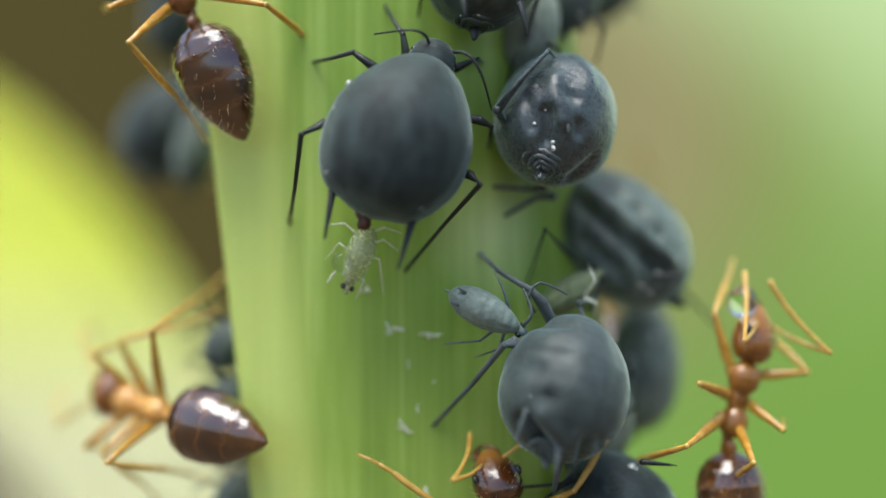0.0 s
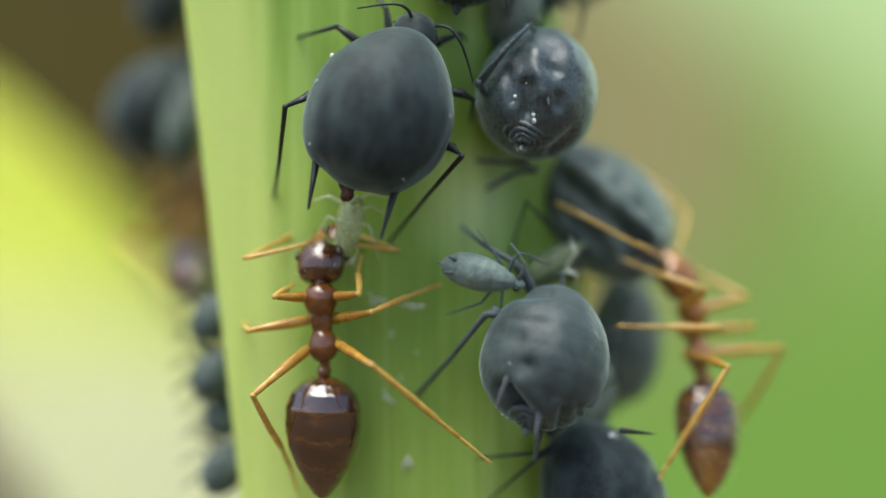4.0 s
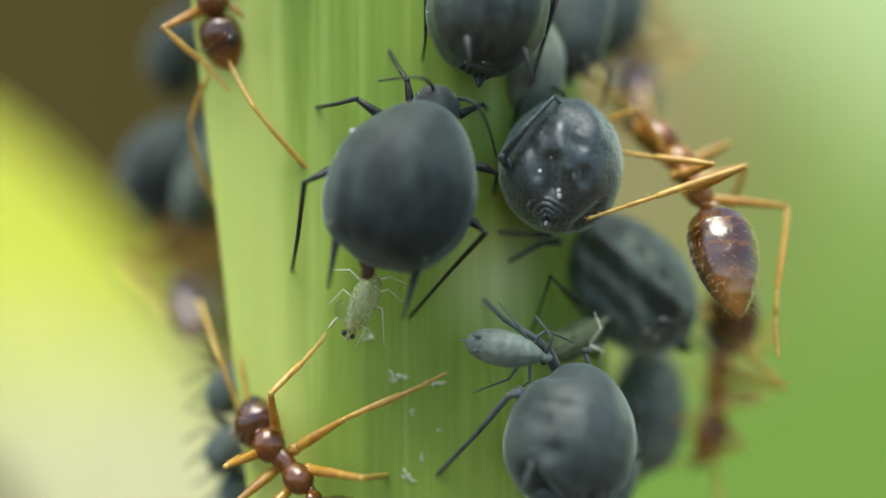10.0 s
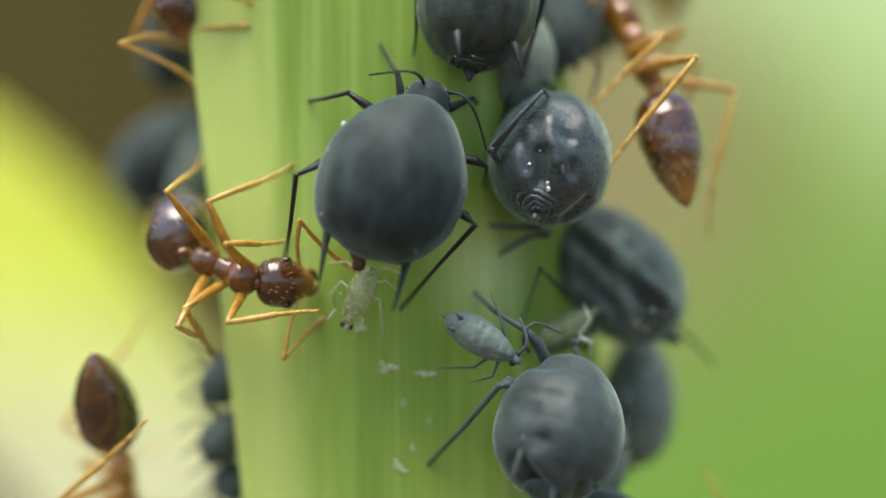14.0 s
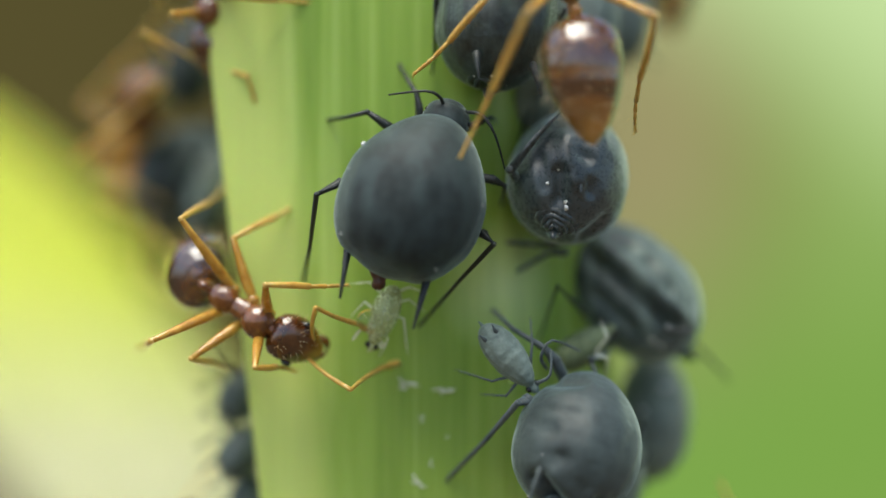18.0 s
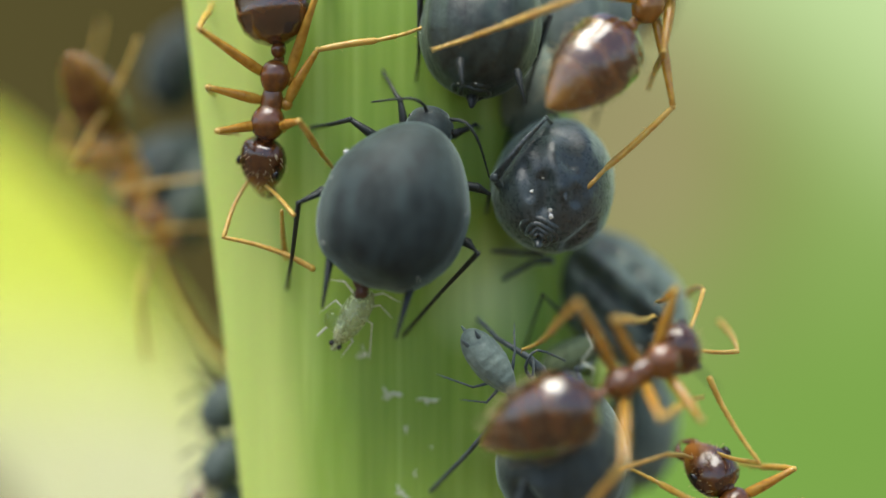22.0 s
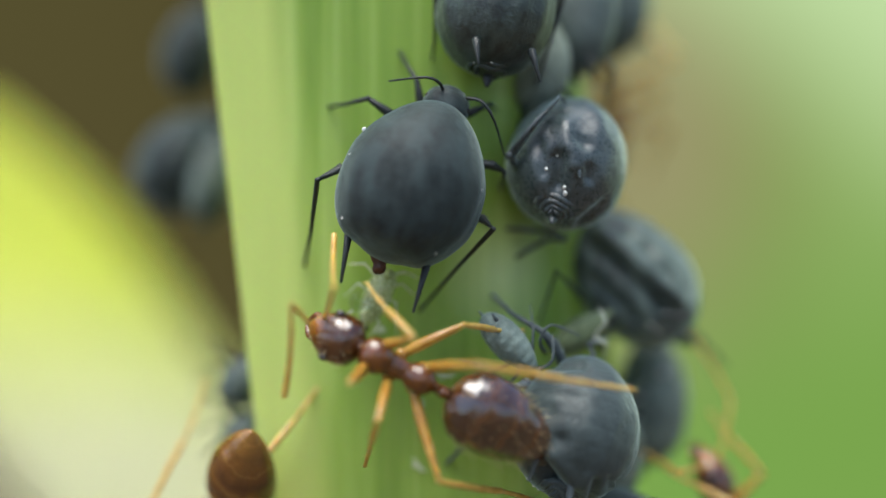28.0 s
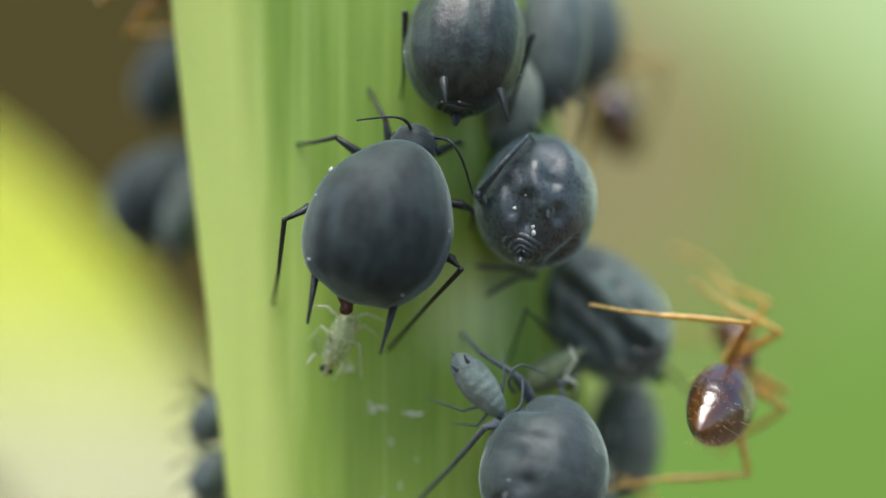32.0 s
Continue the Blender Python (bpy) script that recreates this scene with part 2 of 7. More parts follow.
def mat_stem():
    m, nt, b, co = material("stem_green", 0.42, 0.32)
    streak = noise_of(nt, mapped(nt, co, (3.2, 3.2, 0.05)), 1.0, 6, 0.6)
    fine = noise_of(nt, mapped(nt, co, (11, 11, 0.35)), 1.0, 4, 0.6)
    blot = noise_of(nt, mapped(nt, co, (0.3, 0.3, 0.144)), 1.0, 3)
    base = ramp(nt, streak, [(0.3, (0.138, 0.258, 0.024)), (0.5, (0.24, 0.384, 0.048)), (0.7, (0.516, 0.672, 0.192))])
    base = mix(nt, 0.2, base, ramp(nt, fine, [(0.3, (0.18, 0.3, 0.036)), (0.7, (0.504, 0.66, 0.18))]))
    base = mix(nt, 0.3, base, ramp(nt, blot, [(0.35, (0.126, 0.252, 0.0216)), (0.65, (0.42, 0.564, 0.12))]))
    # the pale margin that runs up one flank
    sep = nt.nodes.new("ShaderNodeSeparateXYZ")
    nt.links.new(mapped(nt, co, (1, 1, 1)), sep.inputs["Vector"])
    lean = nt.nodes.new("ShaderNodeMath")
    lean.operation = "MULTIPLY_ADD"
    lean.inputs[1].default_value = 0.0915
    nt.links.new(sep.outputs["Z"], lean.inputs[0])
    nt.links.new(sep.outputs["X"], lean.inputs[2])
    margin = nt.nodes.new("ShaderNodeMapRange")
    margin.interpolation_type = "SMOOTHSTEP"
    margin.inputs["From Min"].default_value, margin.inputs["From Max"].default_value, margin.inputs["To Min"].default_value, margin.inputs["To Max"].default_value = -2.8, -2.0, 0.75, 0.0
    nt.links.new(lean.outputs[0], margin.inputs["Value"])
    base = mix(nt, margin.outputs["Result"], base, (0.62, 0.73, 0.2))
    # a pale round patch paints the stem's moist sheen into its colour
    far = nt.nodes.new("ShaderNodeVectorMath")
    far.operation = "DISTANCE"
    far.inputs[1].default_value = (0.5, 1.6, -0.2)
    nt.links.new(mapped(nt, co, (0.72, 1, 0.7)), far.inputs[0])
    sheen_patch = nt.nodes.new("ShaderNodeMapRange")
    sheen_patch.inputs["From Min"].default_value, sheen_patch.inputs["From Max"].default_value, sheen_patch.inputs["To Min"].default_value, sheen_patch.inputs["To Max"].default_value = 0.1, 0.8, 0.45, 0.0
    nt.links.new(far.outputs["Value"], sheen_patch.inputs["Value"])
    base = mix(nt, sheen_patch.outputs["Result"], base, (0.68, 0.78, 0.42))
    nt.links.new(base, b.inputs["Base Color"])
    b.inputs["Subsurface Weight"].default_value = 0.3
    b.inputs["Subsurface Radius"].default_value = (0.7, 1.0, 0.25)
    b.inputs["Subsurface Scale"].default_value = 0.6 * U
    bump(nt, b, fine, 0.012, 0.5)
    return m


STEM = mat_stem()


def mat_leaf():
    m, nt, b, co = material("leaf_yellow_green", 0.5, 0.3)
    v = mapped(nt, co, (1, 1, 1))
    n = noise_of(nt, v, 0.07, 3)
    base = ramp(nt, n, [(0.3, (0.59, 0.69, 0.05)), (0.7, (0.7, 0.75, 0.1))])
    sep = nt.nodes.new("ShaderNodeSeparateXYZ")
    nt.links.new(v, sep.inputs["Vector"])
    down = nt.nodes.new("ShaderNodeMapRange")
    down.inputs["From Min"].default_value, down.inputs["From Max"].default_value = -0.5, -6.5
    nt.links.new(sep.outputs["Z"], down.inputs["Value"])
    base = mix(nt, down.outputs["Result"], base, (0.64, 0.65, 0.4))
    nt.links.new(base, b.inputs["Base Color"])
    tr = nt.nodes.new("ShaderNodeBsdfTranslucent")
    nt.links.new(base, tr.inputs["Color"])
    ms = nt.nodes.new("ShaderNodeMixShader")
    ms.inputs[0].default_value = 0.2
    out = nt.nodes["Material Output"]
    nt.links.new(b.outputs[0], ms.inputs[1])
    nt.links.new(tr.outputs[0], ms.inputs[2])
    nt.links.new(ms.outputs[0], out.inputs["Surface"])
    return m


LEAF = mat_leaf()
DRY = mat_plain("dry_leaf_beige", (0.4, 0.35, 0.235), (0.475, 0.425, 0.3), 0.7, 0.2, 0.1, 0.05)


def mat_backdrop():
    """Far foliage and shade painted on a glowing sheet, too far off to show any shape."""
    m = bpy.data.materials.new("distance")
    m.use_nodes = True
    nt = m.node_tree
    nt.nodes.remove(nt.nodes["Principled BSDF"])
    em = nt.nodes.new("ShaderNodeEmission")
    co = nt.nodes.new("ShaderNodeTexCoord")
    sep = nt.nodes.new("ShaderNodeSeparateXYZ")
    nt.links.new(mapped(nt, co, (1, 1, 1)), sep.inputs["Vector"])
    n = noise_of(nt, mapped(nt, co, (1, 1, 0.5)), 0.02, 2)

    def axis(a, b, c, d):
        """a*x + b*z + c*noise + d"""
        last = None
        for src, k in ((sep.outputs["X"], a), (sep.outputs["Z"], b), (n, c)):
            mu = nt.nodes.new("ShaderNodeMath")
            mu.operation = "MULTIPLY_ADD"
            mu.inputs[1].default_value = k
            nt.links.new(src, mu.inputs[0])
            if last is None:
                mu.inputs[2].default_value = d
            else:
                nt.links.new(last, mu.inputs[2])
            last = mu.outputs[0]
        return last
    # light and shade are painted into these colours, which the sheet gives off
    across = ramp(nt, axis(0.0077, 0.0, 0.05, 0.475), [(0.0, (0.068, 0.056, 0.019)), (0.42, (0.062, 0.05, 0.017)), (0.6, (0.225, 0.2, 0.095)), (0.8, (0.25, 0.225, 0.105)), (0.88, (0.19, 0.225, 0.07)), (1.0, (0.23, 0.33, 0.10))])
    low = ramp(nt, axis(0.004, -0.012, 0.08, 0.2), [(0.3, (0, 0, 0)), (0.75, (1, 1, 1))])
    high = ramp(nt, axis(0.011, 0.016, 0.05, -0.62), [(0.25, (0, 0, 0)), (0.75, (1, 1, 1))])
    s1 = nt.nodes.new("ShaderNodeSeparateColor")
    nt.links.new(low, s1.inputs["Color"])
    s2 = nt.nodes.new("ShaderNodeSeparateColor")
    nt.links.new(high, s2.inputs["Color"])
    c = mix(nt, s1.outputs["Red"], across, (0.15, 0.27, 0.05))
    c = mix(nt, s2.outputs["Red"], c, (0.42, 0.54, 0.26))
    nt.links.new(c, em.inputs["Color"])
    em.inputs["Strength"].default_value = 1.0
    nt.links.new(em.outputs[0], nt.nodes["Material Output"].inputs["Surface"])
    return m


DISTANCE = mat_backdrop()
SOIL = mat_plain("soil_brown", (0.05, 0.035, 0.02), (0.14, 0.1, 0.06), 0.9, 0.2, 0.15, 1.0)


def mat_water():
    m, nt, b, co = material("honeydew_clear", 0.02, 0.5)
    b.inputs["Base Color"].default_value = (0.95, 0.97, 0.93, 1)
    b.inputs["Transmission Weight"].default_value = 1.0
    b.inputs["IOR"].default_value = 1.36
    return m


WATER = mat_water()


# ---- mesh helpers ----
def part(name, bm, mat, parent, label="", smooth=True, kind=""):
    """Links a bmesh, drawn in millimetres, as one mesh object under a thing or a part."""
    me = bpy.data.meshes.new(name)
    bmesh.ops.recalc_face_normals(bm, faces=bm.faces)
    bmesh.ops.scale(bm, vec=(U, U, U), verts=bm.verts)
    bm.to_mesh(me)
    bm.free()
    return meshed(name, me, mat, parent, label, smooth, kind)


def meshed(name, me, mat, parent, label="", smooth=True, kind=""):
    if mat and not me.materials:
        me.materials.append(mat)
    if smooth:
        me.shade_smooth()
    ob = new(name, me)
    ob.parent = parent
    if label:
        tagged(ob, label)
    if kind:
        tagged(ob, kind=kind)
    return ob


def ring_loft(bm, rings, close=True):
    """Skins rings of equal count; ends are closed by a fan."""
    rows = [[bm.verts.new(p) for p in r] for r in rings]
    n = len(rows[0])
    for a, b in zip(rows, rows[1:]):
        for i in range(n):
            j = (i + 1) % n
            bm.faces.new((a[i], a[j], b[j], b[i]))
    if close:
        for r in (rows[0], rows[-1]):
            c = bm.verts.new(sum((v.co for v in r), Vector()) / n)
            for i in range(n):
                j = (i + 1) % n
                bm.faces.new((r[i], r[j], c))
    return rows


def tube(bm, pts, radii, n=8):
    """A round limb through the points, with rounded ends."""
    P = [Vector(p) for p in pts]
    R = list(radii) if hasattr(radii, "__len__") else [radii] * len(P)
    d0, d1 = (P[1] - P[0]).normalized(), (P[-1] - P[-2]).normalized()
    P = [P[0] - d0 * R[0] * 0.6] + P + [P[-1] + d1 * R[-1] * 0.6]
    R = [R[0] * 0.5] + R + [R[-1] * 0.5]
    side = Vector((0.31, 0.52, 0.79))
    rings = []
    for i, p in enumerate(P):
        d = (P[min(i + 1, len(P) - 1)] - P[max(i - 1, 0)]).normalized()
        a = d.cross(side).normalized()
        b = d.cross(a)
        rings.append([p + (a * math.cos(k * math.tau / n) + b * math.sin(k * math.tau / n)) * R[i] for k in range(n)])
    ring_loft(bm, rings)
    return bm


def bend(pts, steps=4):
    """More points along a soft line through the given ones."""
    P = [Vector(p) for p in pts]
    out = []
    for i in range(len(P) - 1):
        a, b, c, d = P[max(i - 1, 0)], P[i], P[i + 1], P[min(i + 2, len(P) - 1)]
        for k in range(steps):
            t = k / steps
            out.append(0.5 * ((2 * b) + (c - a) * t + (2 * a - 5 * b + 4 * c - d) * t * t + (3 * b - a - 3 * c + d) * t ** 3))
    return out + [P[-1]]


def blob(profile, seg=32, rough=0.0, lumps=1.0, seed=0.0, groove=None, m=None):
    """A body along y: profile rows are (y, half width, height above, depth below)."""
    bm = bmesh.new()
    rings = []
    for y, w, up, dn in profile:
        r = []
        for k in range(seg):
            a = k * math.tau / seg
            c, s = math.cos(a), math.sin(a)
            v = Vector((w * c, y, (up if s > 0 else dn) * s))
            f = 1.0
            if rough:
                f += rough * noise.noise(v * lumps + Vector((seed, seed * 0.7, 0)))
            if groove:
                f += groove(y, a)
            v.x, v.z = v.x * f, v.z * f
            r.append(m @ v if m else v)
        rings.append(r)
    ring_loft(bm, rings)
    return bm


def ball_profile(stops, n):
    """Smoothly resamples rows of (y, w, up, dn) and rounds the two ends."""
    ys = [s[0] for s in stops]
    out = []
    for i in range(n):
        t = 0.5 - 0.5 * math.cos(math.pi * (i + 0.35) / (n - 0.3))
        y = ys[0] + (ys[-1] - ys[0]) * t
        out.append((y, *[float(np.interp(y, ys, [s[k] for s in stops])) for k in (1, 2, 3)]))
    return out


def egg(length, w, up, dn, n=26, fat=0.0, power=0.5):
    """An egg along y from -length/2 to length/2; fat > 0 moves the widest part to the rear."""
    out = []
    for i in range(n):
        t = math.cos(math.pi * (i + 0.4) / (n - 0.2))
        r = (1 - t * t) ** power * (1 - fat * t)
        out.append((t * length / 2, w * r, up * r, dn * r))
    return out


def facing(f, u):
    """The turn that takes y to f and z towards u."""
    f = Vector(f).normalized()
    x = f.cross(Vector(u)).normalized()
    z = x.cross(f)
    return Matrix((x, f, z)).transposed()


# ---- stem ----
X0, LEAN, YC, RX, RY = -0.6, 0.0915, 3.9, 3.15, 2.6


EDGES = [radians(e) for e in (-140, -108, -70, -18, 35, 85, 135, 220)]


def facet(a):
    """The radius of the blunt-edged, seven-sided section."""
    a = (a + radians(140)) % math.tau - radians(140)
    for e0, e1 in zip(EDGES, EDGES[1:]):
        if e0 <= a <= e1:
            h, mid = (e1 - e0) / 2, (e0 + e1) / 2
            return 1.035 + 0.75 * (math.cos(h) / math.cos(a - mid) - 1)
    return 1.0


def soft_facet(a):
    """The same with its edges rounded off, but for the crisp one on the pale flank."""
    if abs((a - radians(220) + math.pi) % math.tau - math.pi) < radians(24):
        return facet(a)
    return sum(w * facet(a + radians(d)) for d, w in ((-11, 0.1), (-7, 0.15), (-3.5, 0.18), (0, 0.14), (3.5, 0.18), (7, 0.15), (11, 0.1)))


def lip(a, z):
    """How far the crisp edge on the pale flank stands out; it flares upwards."""
    d = abs((a - radians(220) + math.pi) % math.tau - math.pi)
    return (0.185 + 0.0091 * max(-6.0, min(6.0, z))) * max(0.0, 1 - d / radians(38))


def build_stem():
    bm = bmesh.new()
    rings = []
    seg = 220
    rng = random.Random(4)
    ribs = [(rng.uniform(0, math.tau), rng.uniform(0.03, 0.11), rng.uniform(0.012, 0.05)) for _ in range(46)]
    for zi in range(60):
        z = -60 + zi * 2.0
        r = []
        for k in range(seg):
            a = k * math.tau / seg
            f = 1.0
            for c, wd, h in ribs:
                d = (a - c + math.pi) % math.tau - math.pi
                f += h * 0.35 * math.exp(-(d / wd) ** 2)
            f *= soft_facet(a)
            f += lip(a, z)
            f *= 1 + 0.006 * noise.noise(Vector((math.cos(a) * 2, math.sin(a) * 2, z * 0.15)))
            r.append((X0 - LEAN * z + RX * (f - 0.02) * math.cos(a), YC + RY * (f - 0.02) * math.sin(a), z))
        rings.append(r)
    ring_loft(bm, rings)
    ob = part("stem", bm, STEM, None)
    tagged(ob, "thick ribbed yellow-green plant stem crowded with aphids", "plant stem", kind="structure")


build_stem()


def build_leaf(width, back, drop, mat, label):
    """A broad leaf blade out of focus behind the stem, its face turned up to the light."""
    bm = bmesh.new()
    rows = []
    n, mseg = 24, 14

    def rim(x):
        """The height of the upper edge."""
        return 6.05 - 0.7 * (x + 16.7) - 0.032 * (x + 16.7) ** 2
    for i in range(n):
        x = -30 + 38 * i / (n - 1)
        row = []
        for j in range(mseg):
            q = j / (mseg - 1)
            z = rim(x) - width * q
            p = Vector((x, back + 0.8 * z, z - drop))
            p.y += 0.8 * math.sin(q * math.pi) + 0.4 * math.sin(x * 0.4 + q * 2)
            row.append(bm.verts.new(p))
        rows.append(row)
    for a, b in zip(rows, rows[1:]):
        for j in range(mseg - 1):
            bm.faces.new((a[j], a[j + 1], b[j + 1], b[j]))
    ribs = [[r[q].co.copy() for r in rows] for q in (3, 7, 11)]
    bmesh.ops.solidify(bm, geom=bm.faces[:], thickness=0.3)
    root = tagged(new("leaf"), label, "leaf")
    part("blade", bm, mat, root)
    for k, line in enumerate(ribs):
        rib = bmesh.new()
        tube(rib, [p + Vector((0, -0.12, 0.12)) for p in line], [(0.12, 0.28, 0.12)[k]] * len(line), 8)
        part("midrib" if k == 1 else "vein", rib, mat, root)


build_leaf(9.9, 32, 1.3, LEAF, "broad sunlit yellow-green leaf blade behind the stem")
build_leaf(16, 42, 8.5, DRY, "dull beige dry leaf blade under a green one")


def build_ground():
    bm = bmesh.new()
    n = 24
    u = [2 * i / n - 1 for i in range(n + 1)]
    rows = [[bm.verts.new((260 * u[i] + 20000 * u[i] ** 5, 30 + 230 * u[j] + 20000 * u[j] ** 5, -60 + 2.5 * noise.noise(Vector((i * 0.6, j * 0.6, 0))))) for i in range(n + 1)] for j in range(n + 1)]
    for a, b in zip(rows, rows[1:]):
        for i in range(n):
            bm.faces.new((a[i], a[i + 1], b[i + 1], b[i]))
    tagged(part("ground", bm, SOIL, None), "bare brown soil under the plant", "ground", kind="structure")
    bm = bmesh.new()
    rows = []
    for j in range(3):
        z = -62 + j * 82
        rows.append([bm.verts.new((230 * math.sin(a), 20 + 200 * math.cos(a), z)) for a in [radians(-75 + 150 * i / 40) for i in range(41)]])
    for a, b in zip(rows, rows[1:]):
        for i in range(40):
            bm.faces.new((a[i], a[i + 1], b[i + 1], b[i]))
    tagged(part("backdrop", bm, DISTANCE, None), "glowing painted backdrop of brown shade and green foliage", "backdrop", kind="structure")


build_ground()


# ---- aphids ----
def aphid(at, length, width, height, f, u, mat, label, legs=(), horns=(), tail=True, head=True, feelers=(), seed=1.0, wrinkle=0.0, eyes=True, name="aphid", cat="aphid", legmat=None, leg_r=0.05, dots=0, rear=0, specks=(), cross=False, pleat=0.0, crumple=0.0, rib=0.008, folds=(), group="aphids on the stem"):
    """A plump wingless aphid. f: head direction, u: the back's direction; legs, horns and feelers are lines in plan millimetres."""
    root = tagged(new(name), label, cat, group)
    c = Vector(at)
    root.location = c * U
    R = facing(f, u)
    legmat = legmat or APHID_LEG

    def groove(y, a):
        s = math.sin(a)
        t = 2 * y / length
        # faint ribs along the flanks and blunt bumps where the tubes sit
        g = rib * math.sin(a * 13 + seed) * max(0, 1 - abs(t + 0.2)) + 0.01 * noise.noise(Vector((math.cos(a) * 4, y * 0.6, s * 4 + seed)))
        if crumple:
            q = noise.noise(Vector((math.cos(a) * 2.1 + seed, y * 1.5, s * 2.1)))
            q2 = noise.noise(Vector((math.cos(a) * 4.5, y * 3.2 + seed, s * 4.5)))
            g -= crumple * ((1 - min(1, abs(q) * 4)) ** 2 + 0.45 * (1 - min(1, abs(q2) * 4)) ** 2)
        if pleat:
            g += pleat * math.sin(a * 8 + 2 * seed + 3 * y) * max(0, min(1, (t - 0.15) / 0.5)) * (1 - max(0, t - 0.8) * 3)
            g -= pleat * 2.4 * math.exp(-((a - 2.75) / 0.16) ** 2) * max(0, 1 - abs(t)) - pleat * 1.2 * math.exp(-((a - 2.45) / 0.14) ** 2) * max(0, 1 - abs(t))
        if wrinkle:
            ph = (y / length + 0.5) * 16 * math.pi
            g -= wrinkle * max(0, math.cos(ph)) ** (2 if cross else 6) * (0.4 + 0.6 * max(0, s))
            q = 1.0 if cross else noise.noise(Vector((y * 0.9 + seed, math.cos(a) * 2.6, s * 2.6)))
            g -= wrinkle * 1.5 * (1 - min(1, abs(q) * 5)) ** 2
            g += wrinkle * 1.2 * noise.noise(Vector((y * 2.2 + seed, math.cos(a) * 2, s * 3)))
        return g
    rows = []
    for i in range(70 if folds else 50):
        t = math.cos(math.pi * (i + 0.4) / (69.8 if folds else 49.8))
        r = (1 - abs(t) ** 2.12) ** 0.5 * (1 - 0.09 * t - 0.12 * max(0, t - 0.2))
        rows.append((t * length / 2, width / 2 * r, height * 0.55 * r, height * 0.45 * r))
    bm = blob(rows, 84 if folds else 60, 0.03, 0.9, seed, groove, R)
    # creases and ridges of the skin: (x0, z0, x1, z1, half width, depth)
    for x0, z0, x1, z1, w, deep in folds:
        p0, e = Vector((x0, z0)), Vector((x1 - x0, z1 - z0))
        for v in bm.verts:
            if v.co.y < 0.35 * height:
                q = Vector((v.co.x, v.co.z)) - p0
                k = max(0.0, min(1.0, q.dot(e) / max(e.length_squared, 1e-6)))
                g = (q - e * k).length / w
                if g < 2.5:
                    v.co -= v.co.normalized() * deep * math.exp(-g * g)
    body = part("abdomen", bm, mat, root)
    if head:
        hb = blob(egg(length * 0.34, width * 0.16, height * 0.16, height * 0.14, 30, -0.3), 24, 0.04, 2, seed, lambda y, a: -0.09 * max(0, math.cos(y / length * 90)) ** 4, Matrix.Translation(R @ Vector((0, length * 0.455, -height * 0.13))) @ R.to_4x4())
        hd = part("head", hb, mat, root)
        if eyes:
            for sx in (-1, 1):
                p = R @ Vector((sx * width * 0.145, length * 0.52, -height * 0.1))
                part("eye", blob(egg(0.11, 0.05, 0.05, 0.05, 8), 10, 0, 1, 0, None, Matrix.Translation(p)), EYE, hd)
    if tail:
        tb = bmesh.new()
        p0, p1 = R @ Vector((0, -length * 0.46, -height * 0.05)), R @ Vector((0, -length * 0.57, 0.0))
        tube(tb, [p0, p0.lerp(p1, 0.5), p1], [0.06 * width, 0.05 * width, 0.02 * width], 12)
        part("tail", tb, mat if cross else legmat, root)
    for i in range(rear):
        k = (0.29, 0.22, 0.15, 0.08)[i] * width / 1.9
        rb = bmesh.new()
        mid = Vector((0, -length * (0.462, 0.485, 0.502, 0.515)[i], height * 0.03))
        loop = [R @ (mid + Vector((k * math.cos(q * math.tau / 20) * (1 + 0.1 * math.sin(q * 0.9 + i * 1.7)), 0.03 * math.sin(q * 1.1), k * 0.85 * math.sin(q * math.tau / 20)))) for q in range(21)]
        tube(rb, loop, 0.055 - 0.008 * i, 8)
        part("rear_fold", rb, mat, root, "wrinkled ring fold at the rear")
    for line in legs:
        pts = [Vector(p) - c for p in line]
        k = len(pts)
        rad = [leg_r * (1.0, 1.05, 0.62, 0.45, 0.4)[min(4, round(i * 4 / (k - 1)))] for i in range(k)]
        lb = bmesh.new()
        tube(lb, pts, rad, 8)
        for q, rr in zip(pts[1:-1], rad[1:-1]):
            bmesh.ops.create_icosphere(lb, subdivisions=1, radius=rr * 1.12, matrix=Matrix.Translation(q))
        foot = lb
        d = (pts[-1] - pts[-2]).normalized()
        tube(foot, [pts[-1], pts[-1] + d * 0.1], [rad[-1] * 0.8, rad[-1] * 0.3], 6)
        part("leg", lb, legmat, root)
    for line in horns:
        pts = [Vector(p) - c for p in line]
        hb = bmesh.new()
        tube(hb, [pts[0], pts[0].lerp(pts[-1], 0.5), pts[-1]], [w * min(1, length / 2) for w in (0.066, 0.04, 0.019)], 10)
        part("siphuncle", hb, legmat, root, "dark tapering tube on the abdomen")
    for line in feelers:
        pts = bend([Vector(p) - c for p in line], 3)
        fb = bmesh.new()
        tube(fb, pts, [0.032 - 0.02 * i / len(pts) for i in range(len(pts))], 6)
        part("antenna", fb, legmat, root)
    rng = random.Random(int(seed * 10))
    for _ in range(dots):
        a, t = rng.choice((rng.uniform(-0.1, 0.7), rng.uniform(2.4, 3.3))) if dots < 20 else rng.uniform(0.6, 2.6), rng.uniform(-0.85, 0.5)
        rr = (1 - abs(t) ** 2.12) ** 0.5 * (1 - 0.09 * t - 0.12 * max(0, t - 0.2))
        p = R @ Vector((width / 2 * rr * math.cos(a), t * length / 2, height * 0.55 * rr * math.sin(a)))
        wb = bmesh.new()
        bmesh.ops.create_icosphere(wb, subdivisions=1, radius=rng.uniform(0.01, 0.022), matrix=Matrix.Translation(p))
